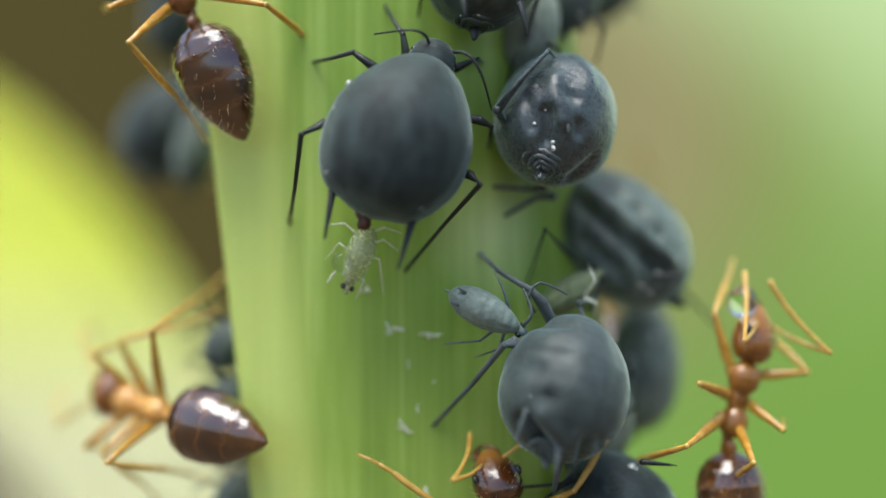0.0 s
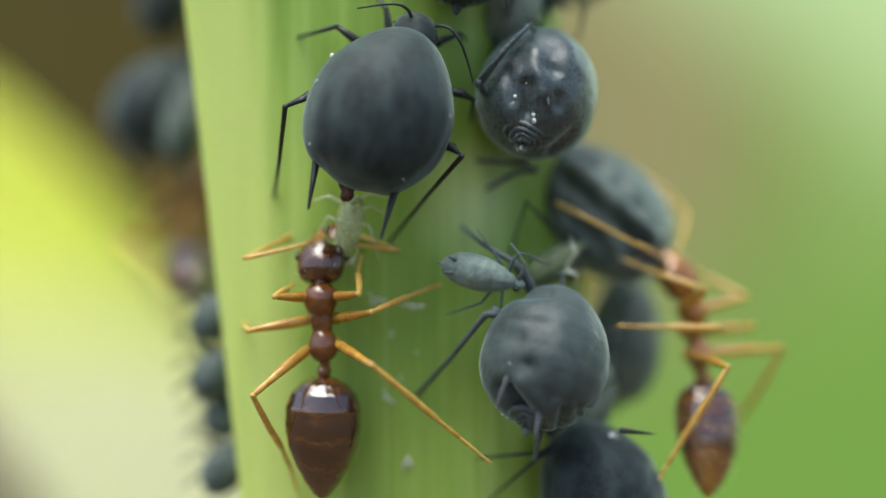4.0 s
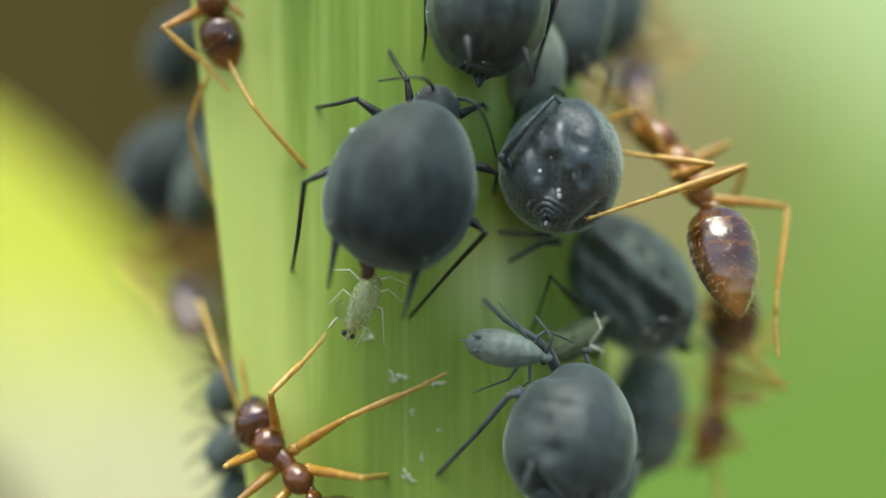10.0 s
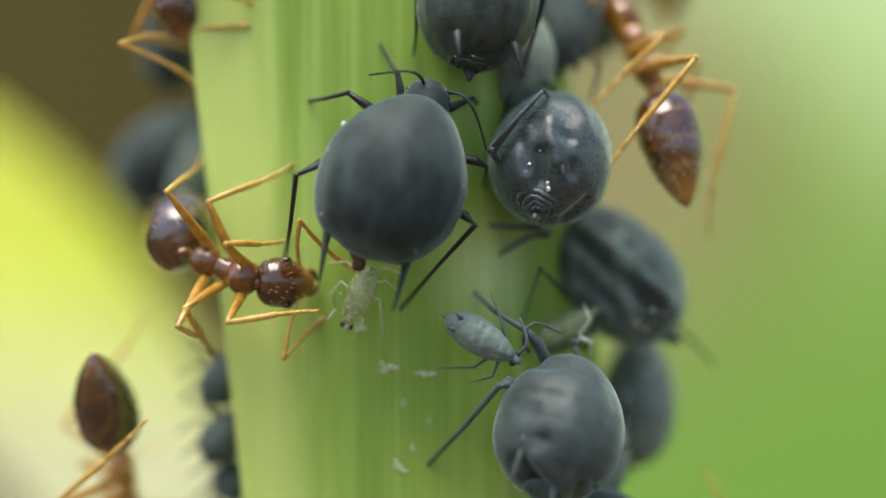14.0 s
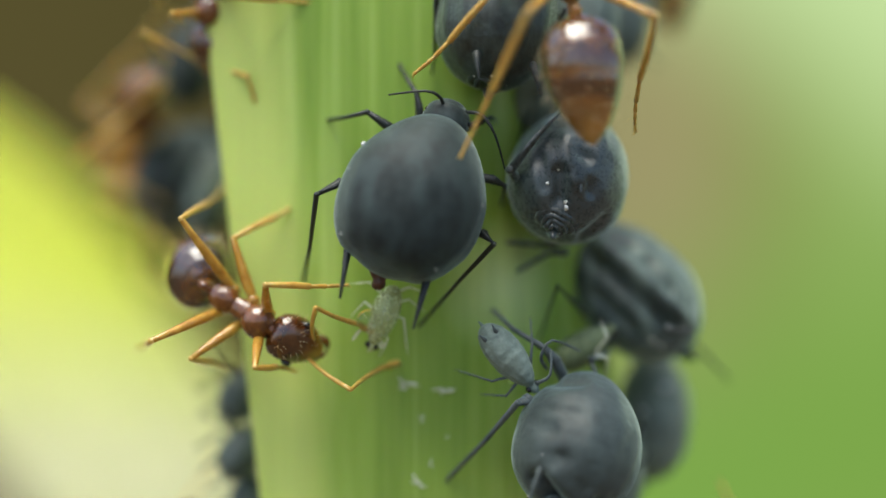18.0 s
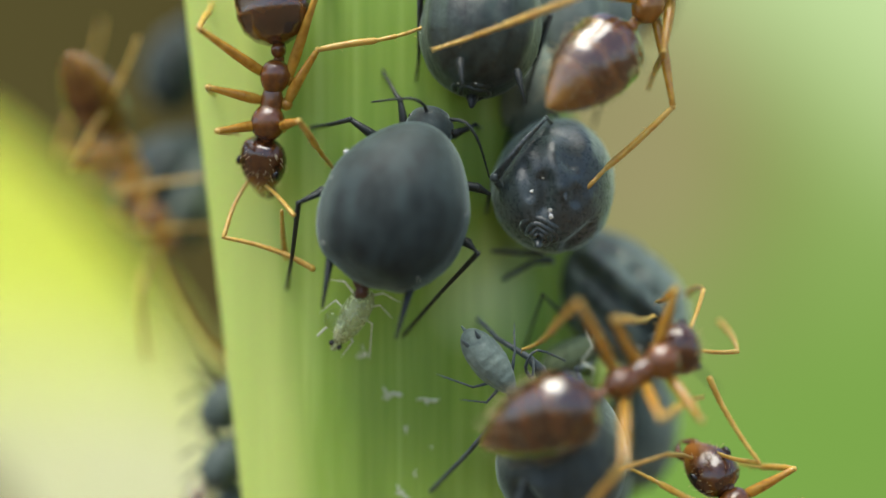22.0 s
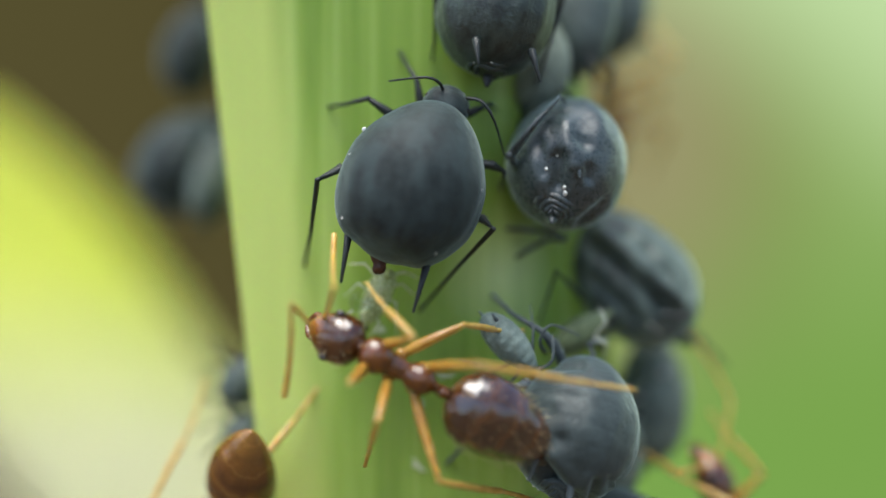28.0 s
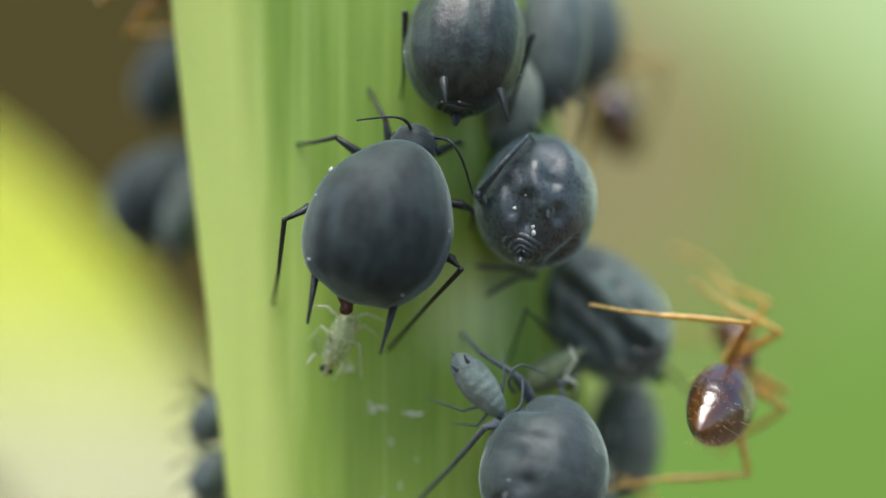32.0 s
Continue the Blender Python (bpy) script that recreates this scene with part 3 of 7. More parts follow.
        part("wax_glint_speck", wb, WAX_AND_GLINT, root, "tiny white speck of wax or painted glint")
    ax = Vector((width / 2, length / 2, height / 2))
    for dx, dz, size in specks:
        d = 1.4
        while d > -0.2:
            q = R.inverted() @ Vector((dx, -d, dz))
            if Vector((q.x / ax.x, q.y / ax.y, q.z / ax.z)).length < 1.0:
                break
            d -= 0.01
            if d <= -0.2:
                dx, dz, d = dx * 0.97, dz * 0.97, 1.4
        wb = bmesh.new()
        bmesh.ops.create_icosphere(wb, subdivisions=2, radius=size, matrix=Matrix.Translation((dx, -d, dz)))
        for v in wb.verts:
            v.co += Vector((0.6, 0, 1)) * size * 0.8 * noise.noise(v.co * 25)
        part("wax_glint_speck", wb, WAX_AND_GLINT, root, "tiny white speck of wax or painted glint")
    return root


BIG = aphid((-0.664, 0.1, 1.038), 2.6, 2.12, 1.7, (0.4, 0.12, 1), (0, -1, 0.1), APHID, "plump slate-grey aphid mother giving birth on the stem",
    legs=[[(-1.528, 0.4, 1.252), (-1.752, 0.3, 1.287), (-2.073, 0.1, 1.104), (-2.211, 0.6, 0.341), (-2.444, 1.82, -0.328)],
          [(-0.791, 0.7, 1.983), (-1.08, 0.6, 2.159), (-1.351, 0.5, 2.341), (-1.681, 0.8, 2.288), (-2.128, 1.54, 2.291)],
          [(0.133, 0.5, 0.59), (0.365, 0.4, 0.538), (0.508, 0.1, 0.383), (0.008, 0.6, -0.161), (-0.587, 1.32, -0.857)],
          [(0.259, 0.5, 1.382), (0.509, 0.5, 1.341), (0.687, 0.6, 1.254), (0.681, 1.58, 1.011)],
          [(-0.524, 0.8, 2.161), (-0.575, 0.8, 2.33), (-0.623, 0.7, 2.631), (-0.758, 1, 2.861), (-0.898, 1.32, 3.134)],
          [(0.051, 0.8, 2.119), (0.186, 0.8, 2.152), (0.492, 0.9, 2.297), (0.576, 1.58, 2.295)]],
    horns=[[(-1.6, 0.0, 0.36), (-1.707, -0.2, -0.39)], [(-0.46, -0.1, -0.12), (-0.657, -0.3, -0.819)]],
    feelers=[[(-0.224, 0.4, 2.331), (-0.263, 0.2, 2.516), (-0.483, 0.1, 2.611), (-1.025, 0.3, 2.577)], [(0.091, 0.4, 2.331), (0.337, 0.2, 2.269), (0.527, 0.2, 1.981), (0.684, 0.5, 1.491)]], seed=1.3, dots=3, leg_r=0.068, tail=False, folds=((-0.8, -0.92, -0.2, -1.25, 0.26, 0.09), (0.35, -1.05, 0.5, -0.95, 0.2, 0.04)), specks=((-1.0, 0.06, 0.03), (-0.92, 0.08, 0.03), (-0.9, 0.42, 0.032), (-0.72, 0.8, 0.03), (-0.98, -0.4, 0.026), (0.98, -0.1, 0.026), (-0.96, -0.05, 0.02), (-0.45, 0.5, 0.014)))
# its rear: a collar of dark red-brown skin that narrows to the birth opening
bm = bmesh.new()
rings = []
for i, (dz, r) in enumerate(((0.2, 0.22), (0.08, 0.2), (-0.03, 0.14), (-0.12, 0.085), (-0.17, 0.1), (-0.22, 0.085), (-0.26, 0.03))):
    rings.append([(-1.13 - 0.05 * i / 6 + r * math.cos(q * math.tau / 20) * (1 + 0.22 * noise.noise(Vector((q * 0.7, i * 0.8, 2)))), 0.06 + 0.75 * r * math.sin(q * math.tau / 20), 0.0 + dz + 0.03 * math.sin(q * 1.9 + i)) for q in range(20)])
ring_loft(bm, [[Vector(p) - Vector((-0.664, 0.1, 1.038)) for p in r] for r in rings])
part("tail", bm, BROWN, BIG, "shrivelled reddish-brown tail")
aphid((1.68, 1.3, 1.425), 2.36, 1.86, 1.8, (0.22, 0.68, 0.7), (0.25, -0.75, 0.5), APHID_GLOSSY, "dark glossy aphid with wrinkled rear and white specks",
    legs=[[(0.984, 0.9, 1.194), (0.766, 0.45, 1.487), (1.168, 0.35, 1.994), (1.524, 0.6, 2.377), (1.728, 1.2, 2.284)], [(1.538, 1.6, 0.4), (1.325, 1.7, 0.375), (0.577, 1.6, 0.426)], [(1.677, 1.7, 0.27), (1.413, 1.7, 0.253), (0.755, 1.7, -0.125)]],
    horns=[[(1.748, 0.35, 1.514), (1.778, 0.1, 1.137)]], seed=2.1, wrinkle=0.006, pleat=0.006, crumple=0.007, dots=2, rear=4, folds=((-0.1, 0.5, 0.0, -0.1, 0.12, -0.07), (-0.2, 0.0, -0.22, -0.4, 0.13, 0.16), (0.1, 0.3, 0.22, 0.22, 0.09, 0.08), (0.25, -0.15, 0.25, -0.3, 0.07, 0.08), (-0.5, 0.25, -0.42, -0.2, 0.08, 0.08), (0.3, 0.85, 0.55, 0.3, 0.12, -0.04), (0.15, -0.95, 0.5, -0.65, 0.07, 0.08)), leg_r=0.075, legmat=APHID_GLOSSY, specks=((-0.4, 0.15, 0.035), (-0.36, 0.13, 0.03), (-0.33, 0.17, 0.02), (-0.35, 0.0, 0.025), (-0.38, -0.15, 0.03), (-0.22, 0.05, 0.018), (0.25, 0.12, 0.025), (0.15, -0.2, 0.03), (0.12, -0.1, 0.02), (-0.1, -0.5, 0.045), (-0.14, -0.6, 0.04), (-0.12, -0.42, 0.03), (-0.3, -0.75, 0.04), (0.1, 0.5, 0.015)))
aphid((2.72, 3, -0.344), 2.9, 2.03, 1.8, (-0.62, 0.3, 0.62), (0.55, -0.5, 0.7), APHID_GREEN, "dark olive-black aphid on the flank of the stem",
    legs=[[(2.009, 2, -0.704), (1.513, 1.2, -0.251), (1.287, 1.8, -1.051)], [(2.453, 2, -1.06), (2.238, 1.6, -1.479), (1.92, 2, -1.415)], [(3.664, 3, -1.103), (3.988, 3, -1.335), (4.423, 3, -1.797)]],
    horns=[[(3.239, 1.9, -0.985), (3.711, 1.8, -0.945)]], seed=3.4, wrinkle=0.012, crumple=0.025, dots=3, folds=((-0.4, 0.7, 0.85, -0.4, 0.1, -0.09), (-0.55, 0.5, 0.65, -0.6, 0.12, 0.16), (0.0, 0.72, 0.04, 0.7, 0.1, 0.08), (0.32, 0.45, 0.35, 0.42, 0.11, 0.09), (0.62, 0.05, 0.64, 0.0, 0.1, 0.08), (-0.5, -0.1, 0.1, -0.7, 0.1, 0.1)), specks=((0.35, -0.75, 0.06), (0.6, -0.6, 0.04), (0.5, -0.85, 0.05), (0.2, -0.9, 0.04)))
aphid((1.752, 0.4, -2.551), 2.25, 1.9, 1.75, (0.25, 0.45, 0.85), (0.3, -0.85, 0.4), APHID_PALE, "slate-grey aphid with creased skin on the stem",
    legs=[[(1.223, 0.6, -2.171), (1.005, 0.4, -1.903), (0.856, 0.2, -1.936), (0.389, 0.8, -2.57), (-0.156, 1.32, -3.207)], [(1.621, 0.9, -1.691), (1.438, 0.7, -1.34), (1.265, 0.6, -1.149), (0.811, 0.8, -0.881), (0.539, 1.46, -0.619)],
          [(2.096, 1, -1.698), (2.02, 1.1, -1.363), (2.325, 1.6, -1.304)], [(1.71, 0.4, -3.481), (1.661, 0.3, -3.672), (1.614, 0.8, -4.133)]],
    horns=[[(1.235, -0.38, -2.6), (0.991, -0.45, -3.231)], [(1.61, -0.4, -3.278), (1.547, -0.5, -3.702)]], legmat=APHID_LEG_GREY, leg_r=0.085, head=False, feelers=[[(1.318, 0.8, -1.472), (1.217, 0.5, -1.286), (1.384, 0.5, -1.036), (1.825, 0.8, -1.219)]], seed=4.2, wrinkle=0.008, pleat=0.014, crumple=0.007, dots=2, rear=4, folds=((-0.57, 0.9, 0.05, 0.94, 0.06, 0.07), (-0.5, 0.6, 0.0, 0.52, 0.05, 0.035), (-0.6, 0.33, -0.48, 0.33, 0.12, 0.07), (-0.33, -0.07, -0.3, -0.1, 0.1, 0.06), (-0.64, -0.42, -0.22, -0.98, 0.1, 0.2), (-0.42, -0.3, -0.05, -0.75, 0.09, -0.05), (0.08, -0.6, 0.05, -1.0, 0.06, -0.05), (0.2, -0.7, 0.16, -1.0, 0.06, 0.08), (0.42, -0.65, 0.46, -0.9, 0.05, 0.05), (0.58, -0.75, 0.63, -0.85, 0.05, 0.08)), specks=((-0.75, -0.72, 0.035), (-0.66, -0.85, 0.03), (-0.6, -0.9, 0.025)))
aphid((0.585, 0.9, 3.859), 2.45, 1.8, 1.7, (0.12, 0.3, 1), (0.05, -0.95, 0.25), APHID_BLACK, "dark glossy aphid higher up the stem",
    legs=[[(-0.077, 1, 4.097), (-0.328, 0.7, 4.212), (-0.358, 1, 3.245), (-0.398, 1.34, 3.016)], [(1.341, 1.2, 3.616), (1.602, 1, 3.927), (1.266, 1.4, 2.78), (1.159, 1.9, 2.397)]],
    horns=[[(0.253, 0, 3.146), (0.284, -0.15, 2.777)], [(1.078, 0.2, 3.01), (1.196, 0.1, 2.546)]], seed=5.5, wrinkle=0.01, rib=0.02, dots=5, specks=((-0.5, -0.85, 0.03), (-0.35, -0.98, 0.03), (-0.1, -1.0, 0.04), (0.1, -0.92, 0.035), (-0.65, -0.6, 0.02)), rear=2)
aphid((-5.01, 6, 1.633), 2.0, 1.8, 1.6, (0.35, 0.3, 1), (-0.8, -0.5, 0.1), APHID, "slate aphid on the shaded side of the stem", legs=[[(-4.633, 5.6, 0.62), (-4.802, 5.4, 0.413), (-4.48, 5.6, 0.212)]], seed=6.1)
aphid((-4.926, 6.6, 3.814), 1.75, 1.05, 1.1, (0.1, 0.2, 1), (-1, -0.2, 0), APHID, "small slate aphid high on the stem's edge", seed=6.9)
aphid((3.28, 4.0, -2.5), 2.3, 1.25, 1.3, (0.1, 0.2, 1), (0.9, -0.4, 0.1), APHID_HAZY, "slate aphid low on the stem's far flank", legs=[[(3.303, 3.8, -1.902), (3.158, 3.4, -2.343), (3.303, 3.8, -2.665)]], seed=7.7, crumple=0.05, dots=3, specks=((0.2, 0.5, 0.06), (-0.2, 0.1, 0.05), (-0.25, -0.3, 0.04)))
# the two white specks near its top imitate a bright glint
aphid((2.652, 1.4, -4.718), 2.35, 1.9, 1.7, (-0.4, 0.2, 0.9), (0.4, -0.85, 0.35), APHID, "slate aphid tucked beneath another aphid",
    legs=[[(1.926, 1, -3.914), (1.74, 0.8, -4.032), (0.825, 1.2, -4.171)], [(1.926, 1, -3.999), (1.698, 0.8, -4.091), (0.962, 1.4, -4.83)], [(2.898, 0.6, -3.679), (3.331, 0.7, -3.737)]], seed=8.8, crumple=0.05, dots=4, specks=((0.15, 0.9, 0.05), (0.22, 0.87, 0.03)))
aphid((2.695, 5.4, 4.618), 2.4, 1.4, 1.5, (0.0, 0.3, 1), (0.8, -0.5, 0.1), APHID_GREY, "dull olive aphid high on the stem's flank", legs=[[(3.055, 5, 4.102), (3.529, 4.8, 3.576)]], seed=9.3)
aphid((1.32, 2.15, 3.0), 1.7, 0.95, 1.0, (0.2, 0.3, 1), (0.3, -0.9, 0.1), APHID_HAZY, "grey aphid half hidden between two others", legs=[[(1.2, 1.8, 2.6), (1.05, 1.5, 2.35), (0.95, 1.9, 1.9)], [(1.5, 1.8, 2.7), (1.75, 1.5, 2.5), (1.6, 1.8, 2.2)]], seed=10.2)
aphid((1.98, 2.7, 4.15), 2.6, 1.25, 1.2, (0.05, 0.3, 1), (0.5, -0.8, 0.1), APHID_GREY, "dull olive-grey aphid behind a darker one", legs=[[(1.75, 2.1, 3.4), (1.55, 1.7, 3.1), (1.5, 2.2, 2.5)], [(2.3, 2.3, 3.2), (2.5, 2.0, 2.9), (2.4, 2.4, 2.4)]], horns=[[(2.1, 2.1, 3.2), (2.15, 2.0, 2.8)]], seed=17.3, crumple=0.02)
aphid((-4.35, 5.2, 1.3), 1.6, 0.75, 0.8, (0.1, 0.2, 1), (-0.8, -0.5, 0.1), APHID_GREEN, "dark olive aphid tucked beside the stem's edge", seed=18.1, wrinkle=0.02)
aphid((2.55, 2.6, -3.3), 1.5, 0.9, 0.9, (0.2, 0.3, 1), (0.6, -0.8, 0.1), APHID_HAZY, "olive-grey aphid squeezed behind a creased one", legs=[[(2.6, 2.2, -2.8), (2.9, 1.9, -2.5), (2.8, 2.3, -2.0)], [(2.7, 2.2, -3.2), (3.0, 2.0, -3.0), (3.1, 2.4, -2.5)]], seed=19.4, crumple=0.03, specks=((0.1, 0.4, 0.05), (0.2, 0.1, 0.04)))
for x, dp, z, ln, wd, lean, sd in ((-3.52, 3.0, -2.1, 0.9, 0.66, 0.4, 11.0), (-3.47, 2.9, -3.0, 1.0, 0.68, 0.7, 11.5), (-3.36, 3.1, -3.75, 0.72, 0.57, 0.2, 12.0), (-3.3, 2.9, -4.55, 1.05, 0.66, 0.6, 12.5)):
    aphid((x, dp, z), ln, wd, 0.7, (lean, 0.2, 0.8), (-0.9, -0.3, 0.35), APHID_GREY, "small slate aphid on the pale edge of the stem",
        legs=[[(x, dp, z), (x - 0.4, dp - 0.1, z + 0.3), (x - 0.75, dp, z + 0.1)], [(x, dp, z), (x - 0.4, dp, z - 0.02), (x - 0.7, dp, z - 0.3)], [(x, dp, z + 0.2), (x - 0.35, dp, z + 0.45), (x - 0.6, dp, z + 0.55)]], feelers=[[(x, dp, z + 0.3), (x - 0.3, dp, z + 0.5), (x - 0.5, dp, z + 0.75)]],
        horns=[[(x - 0.2, dp - 0.1, z - 0.2), (x - 0.42, dp - 0.1, z - 0.3)]], seed=sd, wrinkle=0.05, leg_r=0.045)

# young aphids
YOUNG = aphid((0, 0, 0), 1.15, 0.52, 0.45, (1, 0, 0), (0, -1, 0.15), NYMPH_GREY, "small pale grey young aphid beside an adult",
    legs=[[(0.3, 0.05, -0.1), (0.15, 0, -0.42), (-0.25, 0.3, -0.7)], [(0.4, 0.05, -0.1), (0.45, 0, -0.4), (0.25, 0.3, -0.65)], [(0.35, 0.05, 0.15), (0.1, 0, 0.4), (-0.15, 0.3, 0.6)]],
    horns=[[(-0.38, -0.16, 0.1), (-0.5, -0.2, 0.12)], [(-0.38, -0.16, -0.1), (-0.5, -0.2, -0.12)]], feelers=[[(0.6, 0, 0.08), (0.62, -0.1, 0.3), (0.35, 0, 0.55)]], seed=14.0, wrinkle=0.06, cross=True, name="young_aphid", legmat=APHID_LEG_GREY, leg_r=0.03)
NEWBORN = aphid((0, 0, 0), 0.95, 0.42, 0.4, (-0.2, 0, -1), (0.2, -1, 0), NYMPH_CLEAR, "pale green newborn aphid hanging from its mother",
    legs=[[(0.05, 0, -0.35), (0.32, -0.05, -0.2), (0.5, 0.1, -0.3)], [(0.05, 0, -0.45), (0.3, 0, -0.5), (0.42, 0.2, -0.95)], [(0, 0, -0.2), (0.3, 0, -0.02), (0.5, 0.05, -0.05)],
          [(-0.05, 0, -0.2), (-0.3, 0, -0.05), (-0.5, 0.1, -0.1)], [(-0.05, 0, -0.5), (-0.32, -0.05, -0.35), (-0.45, 0.1, -0.55)], [(0, 0, -0.7), (0.12, 0, -0.85), (0.06, 0.1, -1.05)]],
    feelers=[[(-0.1, 0, -0.85), (-0.28, -0.05, -0.75), (-0.4, 0, -0.95)]], tail=False, seed=15.0, wrinkle=0.04, name="newborn_aphid", legmat=SKIN, leg_r=0.022)
for ob in NEWBORN.children:
    ob.location = (0, 0, -0.0005) if ob.name.startswith(("abdomen", "head")) else (0, 0, 0)
aphid((1.932, 1.6, -1.217), 1.0, 0.5, 0.5, (0.6, 0.1, 0.4), (0, -1, 0.2), NYMPH_OLIVE, "pale green young aphid squeezed between adults",
    legs=[[(2.123, 1.3, -1.245), (2.259, 1.1, -1.02), (2.2, 1.2, -0.853)], [(2.123, 1.3, -1.288), (2.286, 1.2, -1.369), (2.262, 1.4, -1.597)]], seed=16.0, wrinkle=0.03, name="young_aphid", leg_r=0.03, legmat=SKIN)


# white scraps on the stem
def flake(at, size, seed):
    rng = random.Random(seed)
    bm = bmesh.new()
    for _ in range(3):
        p = Vector((rng.uniform(-0.5, 0.5) * size[0], 0, rng.uniform(-0.5, 0.5) * size[1]))
        line = [p]
        turn = rng.uniform(0, 6.3)
        for _ in range(4):
            turn += rng.uniform(-0.9, 0.9)
            line.append(line[-1] + Vector((math.cos(turn) * size[0], rng.uniform(-0.02, 0.01), math.sin(turn) * size[1])) * 0.6)
        w = max(size) * 0.3
        tube(bm, line, [w * rng.uniform(0.2, 0.5), w * rng.uniform(0.5, 1), w * rng.uniform(0.3, 0.9), w * rng.uniform(0.4, 0.8), w * 0.15], 6)
    for v in bm.verts:
        v.co.y *= 0.6
        v.co += Vector((1, 0.5, 1)) * 0.014 * noise.noise(v.co * 40)
    ob = part("cast_skin", bm, SKIN, None)
    ob.location = (Vector(at) + Vector((0, -0.03, 0))) * U
    tagged(ob, "tiny white scrap of shed aphid skin", "cast skin", "scraps on the stem")


for i, (q, s) in enumerate((((-0.596, 1.32, -3.276), (0.065, 0.08)), ((-0.812, 1.32, -1.738), (0.09, 0.05)), ((-0.856, 1.34, -1.826), (0.035, 0.07)), ((-0.233, 1.32, -1.851), (0.09, 0.03)), ((-2.128, 1.54, 2.71), (0.06, 0.06)),
        ((-0.423, 1.32, -2.974), (0.02, 0.05)), ((-0.164, 1.32, -2.568), (0.02, 0.025)), ((-1.16, 1.36, -1.162), (0.07, 0.09)), ((-0.311, 1.32, -4.226), (0.03, 0.14)), ((-0.553, 1.32, -2.24), (0.02, 0.05)))):
    flake(q, s, i + 3)


# ---- ants ----
HIPS = {"fl": (-0.15, 0.36, -0.12), "fr": (0.15, 0.36, -0.12), "ml": (-0.17, 0.02, -0.14), "mr": (0.17, 0.02, -0.14), "hl": (-0.15, -0.34, -0.12), "hr": (0.15, -0.34, -0.12)}
FEET = {"fl": (-0.85, 1.2, -0.6), "fr": (0.85, 1.2, -0.6), "ml": (-1.5, 0.15, -0.62), "mr": (1.5, 0.15, -0.62), "hl": (-1.3, -2.2, -0.62), "hr": (1.3, -2.2, -0.62)}
BONES = {"f": (0.95, 1.3), "m": (1.0, 1.6), "h": (1.42, 2.35)}
SCAPE, FLAGELLUM = 1.05, 1.4
MESHES = {}


def ant_meshes():
    def keep(key, bm):
        me = bpy.data.meshes.new(key)
        bmesh.ops.recalc_face_normals(bm, faces=bm.faces)
        bmesh.ops.scale(bm, vec=(U, U, U), verts=bm.verts)
        bm.to_mesh(me)
        bm.free()
        MESHES[key] = me
    # head, joined to the body at its origin
    hp = [(0.02, 0.1, 0.1, 0.1), (0.06, 0.24, 0.2, 0.18), (0.14, 0.33, 0.27, 0.24), (0.27, 0.37, 0.31, 0.27), (0.42, 0.375, 0.31, 0.27), (0.58, 0.335, 0.27, 0.25), (0.72, 0.26, 0.2, 0.21), (0.84, 0.17, 0.12, 0.15), (0.91, 0.08, 0.06, 0.08)]
    keep("head", blob(ball_profile(hp, 26), 32, 0.02, 2.0, 2.0))
    for s, k in ((-1, "l"), (1, "r")):
        keep("eye" + k, blob(egg(0.17, 0.05, 0.075, 0.075, 10), 12, 0, 1, 0, None, Matrix.Translation((s * 0.335, 0.45, 0.12))))
        mb = bmesh.new()
        tube(mb, bend([(s * 0.14, 0.82, -0.06), (s * 0.15, 0.94, -0.1), (s * 0.02, 1.06, -0.12)], 3), [0.07, 0.07, 0.065, 0.06, 0.05, 0.035, 0.02], 8)
        keep("mandible" + k, mb)
    ab = bmesh.new()
    tube(ab, bend([(0, 0, 0), (0, SCAPE * 0.5, 0.05), (0, SCAPE, 0)], 4), [0.03, 0.028, 0.028, 0.03, 0.032, 0.034, 0.036, 0.038, 0.036], 8)
    keep("scape", ab)
    ab = bmesh.new()
    line = bend([(0, 0, 0), (0, FLAGELLUM * 0.35, 0.05), (0, FLAGELLUM * 0.7, 0.04), (0, FLAGELLUM, -0.04)], 8)
    tube(ab, line, [0.026 + 0.02 * i / len(line) + (0.006 if i % 2 else 0) for i in range(len(line))], 8)
    keep("flagellum", ab)
    # the three plates of the thorax
    keep("pronotum", blob(egg(0.56, 0.265, 0.25, 0.2, 20, -0.12), 26, 0.04, 3.0, 5.0, None, Matrix.Translation((0, 0.3, 0))))
    keep("mesonotum", blob(egg(0.72, 0.165, 0.125, 0.18, 18), 24, 0.05, 3.5, 6.0, None, Matrix.Translation((0, 0.02, 0.0))))
    keep("propodeum", blob(egg(0.54, 0.225, 0.23, 0.2, 20, 0.1), 26, 0.06, 4.0, 7.0, None, Matrix.Translation((0, -0.36, -0.01))))
    nb = bmesh.new()
    tube(nb, [(0, 0.6, 0.0), (0, 0.5, 0.0), (0, 0.4, 0.0)], [0.075, 0.09, 0.13], 14)
    keep("neck", nb)
    sb = bmesh.new()
    tube(sb, [(0, -0.56, -0.04), (0, -0.7, -0.05), (0, -0.92, -0.02)], [0.1, 0.07, 0.07], 12)
    keep("waist", sb)
    keep("petiole", blob(egg(0.26, 0.1, 0.2, 0.08, 12), 16, 0.03, 3, 1, None, Matrix.Translation((0, -0.76, -0.03))))
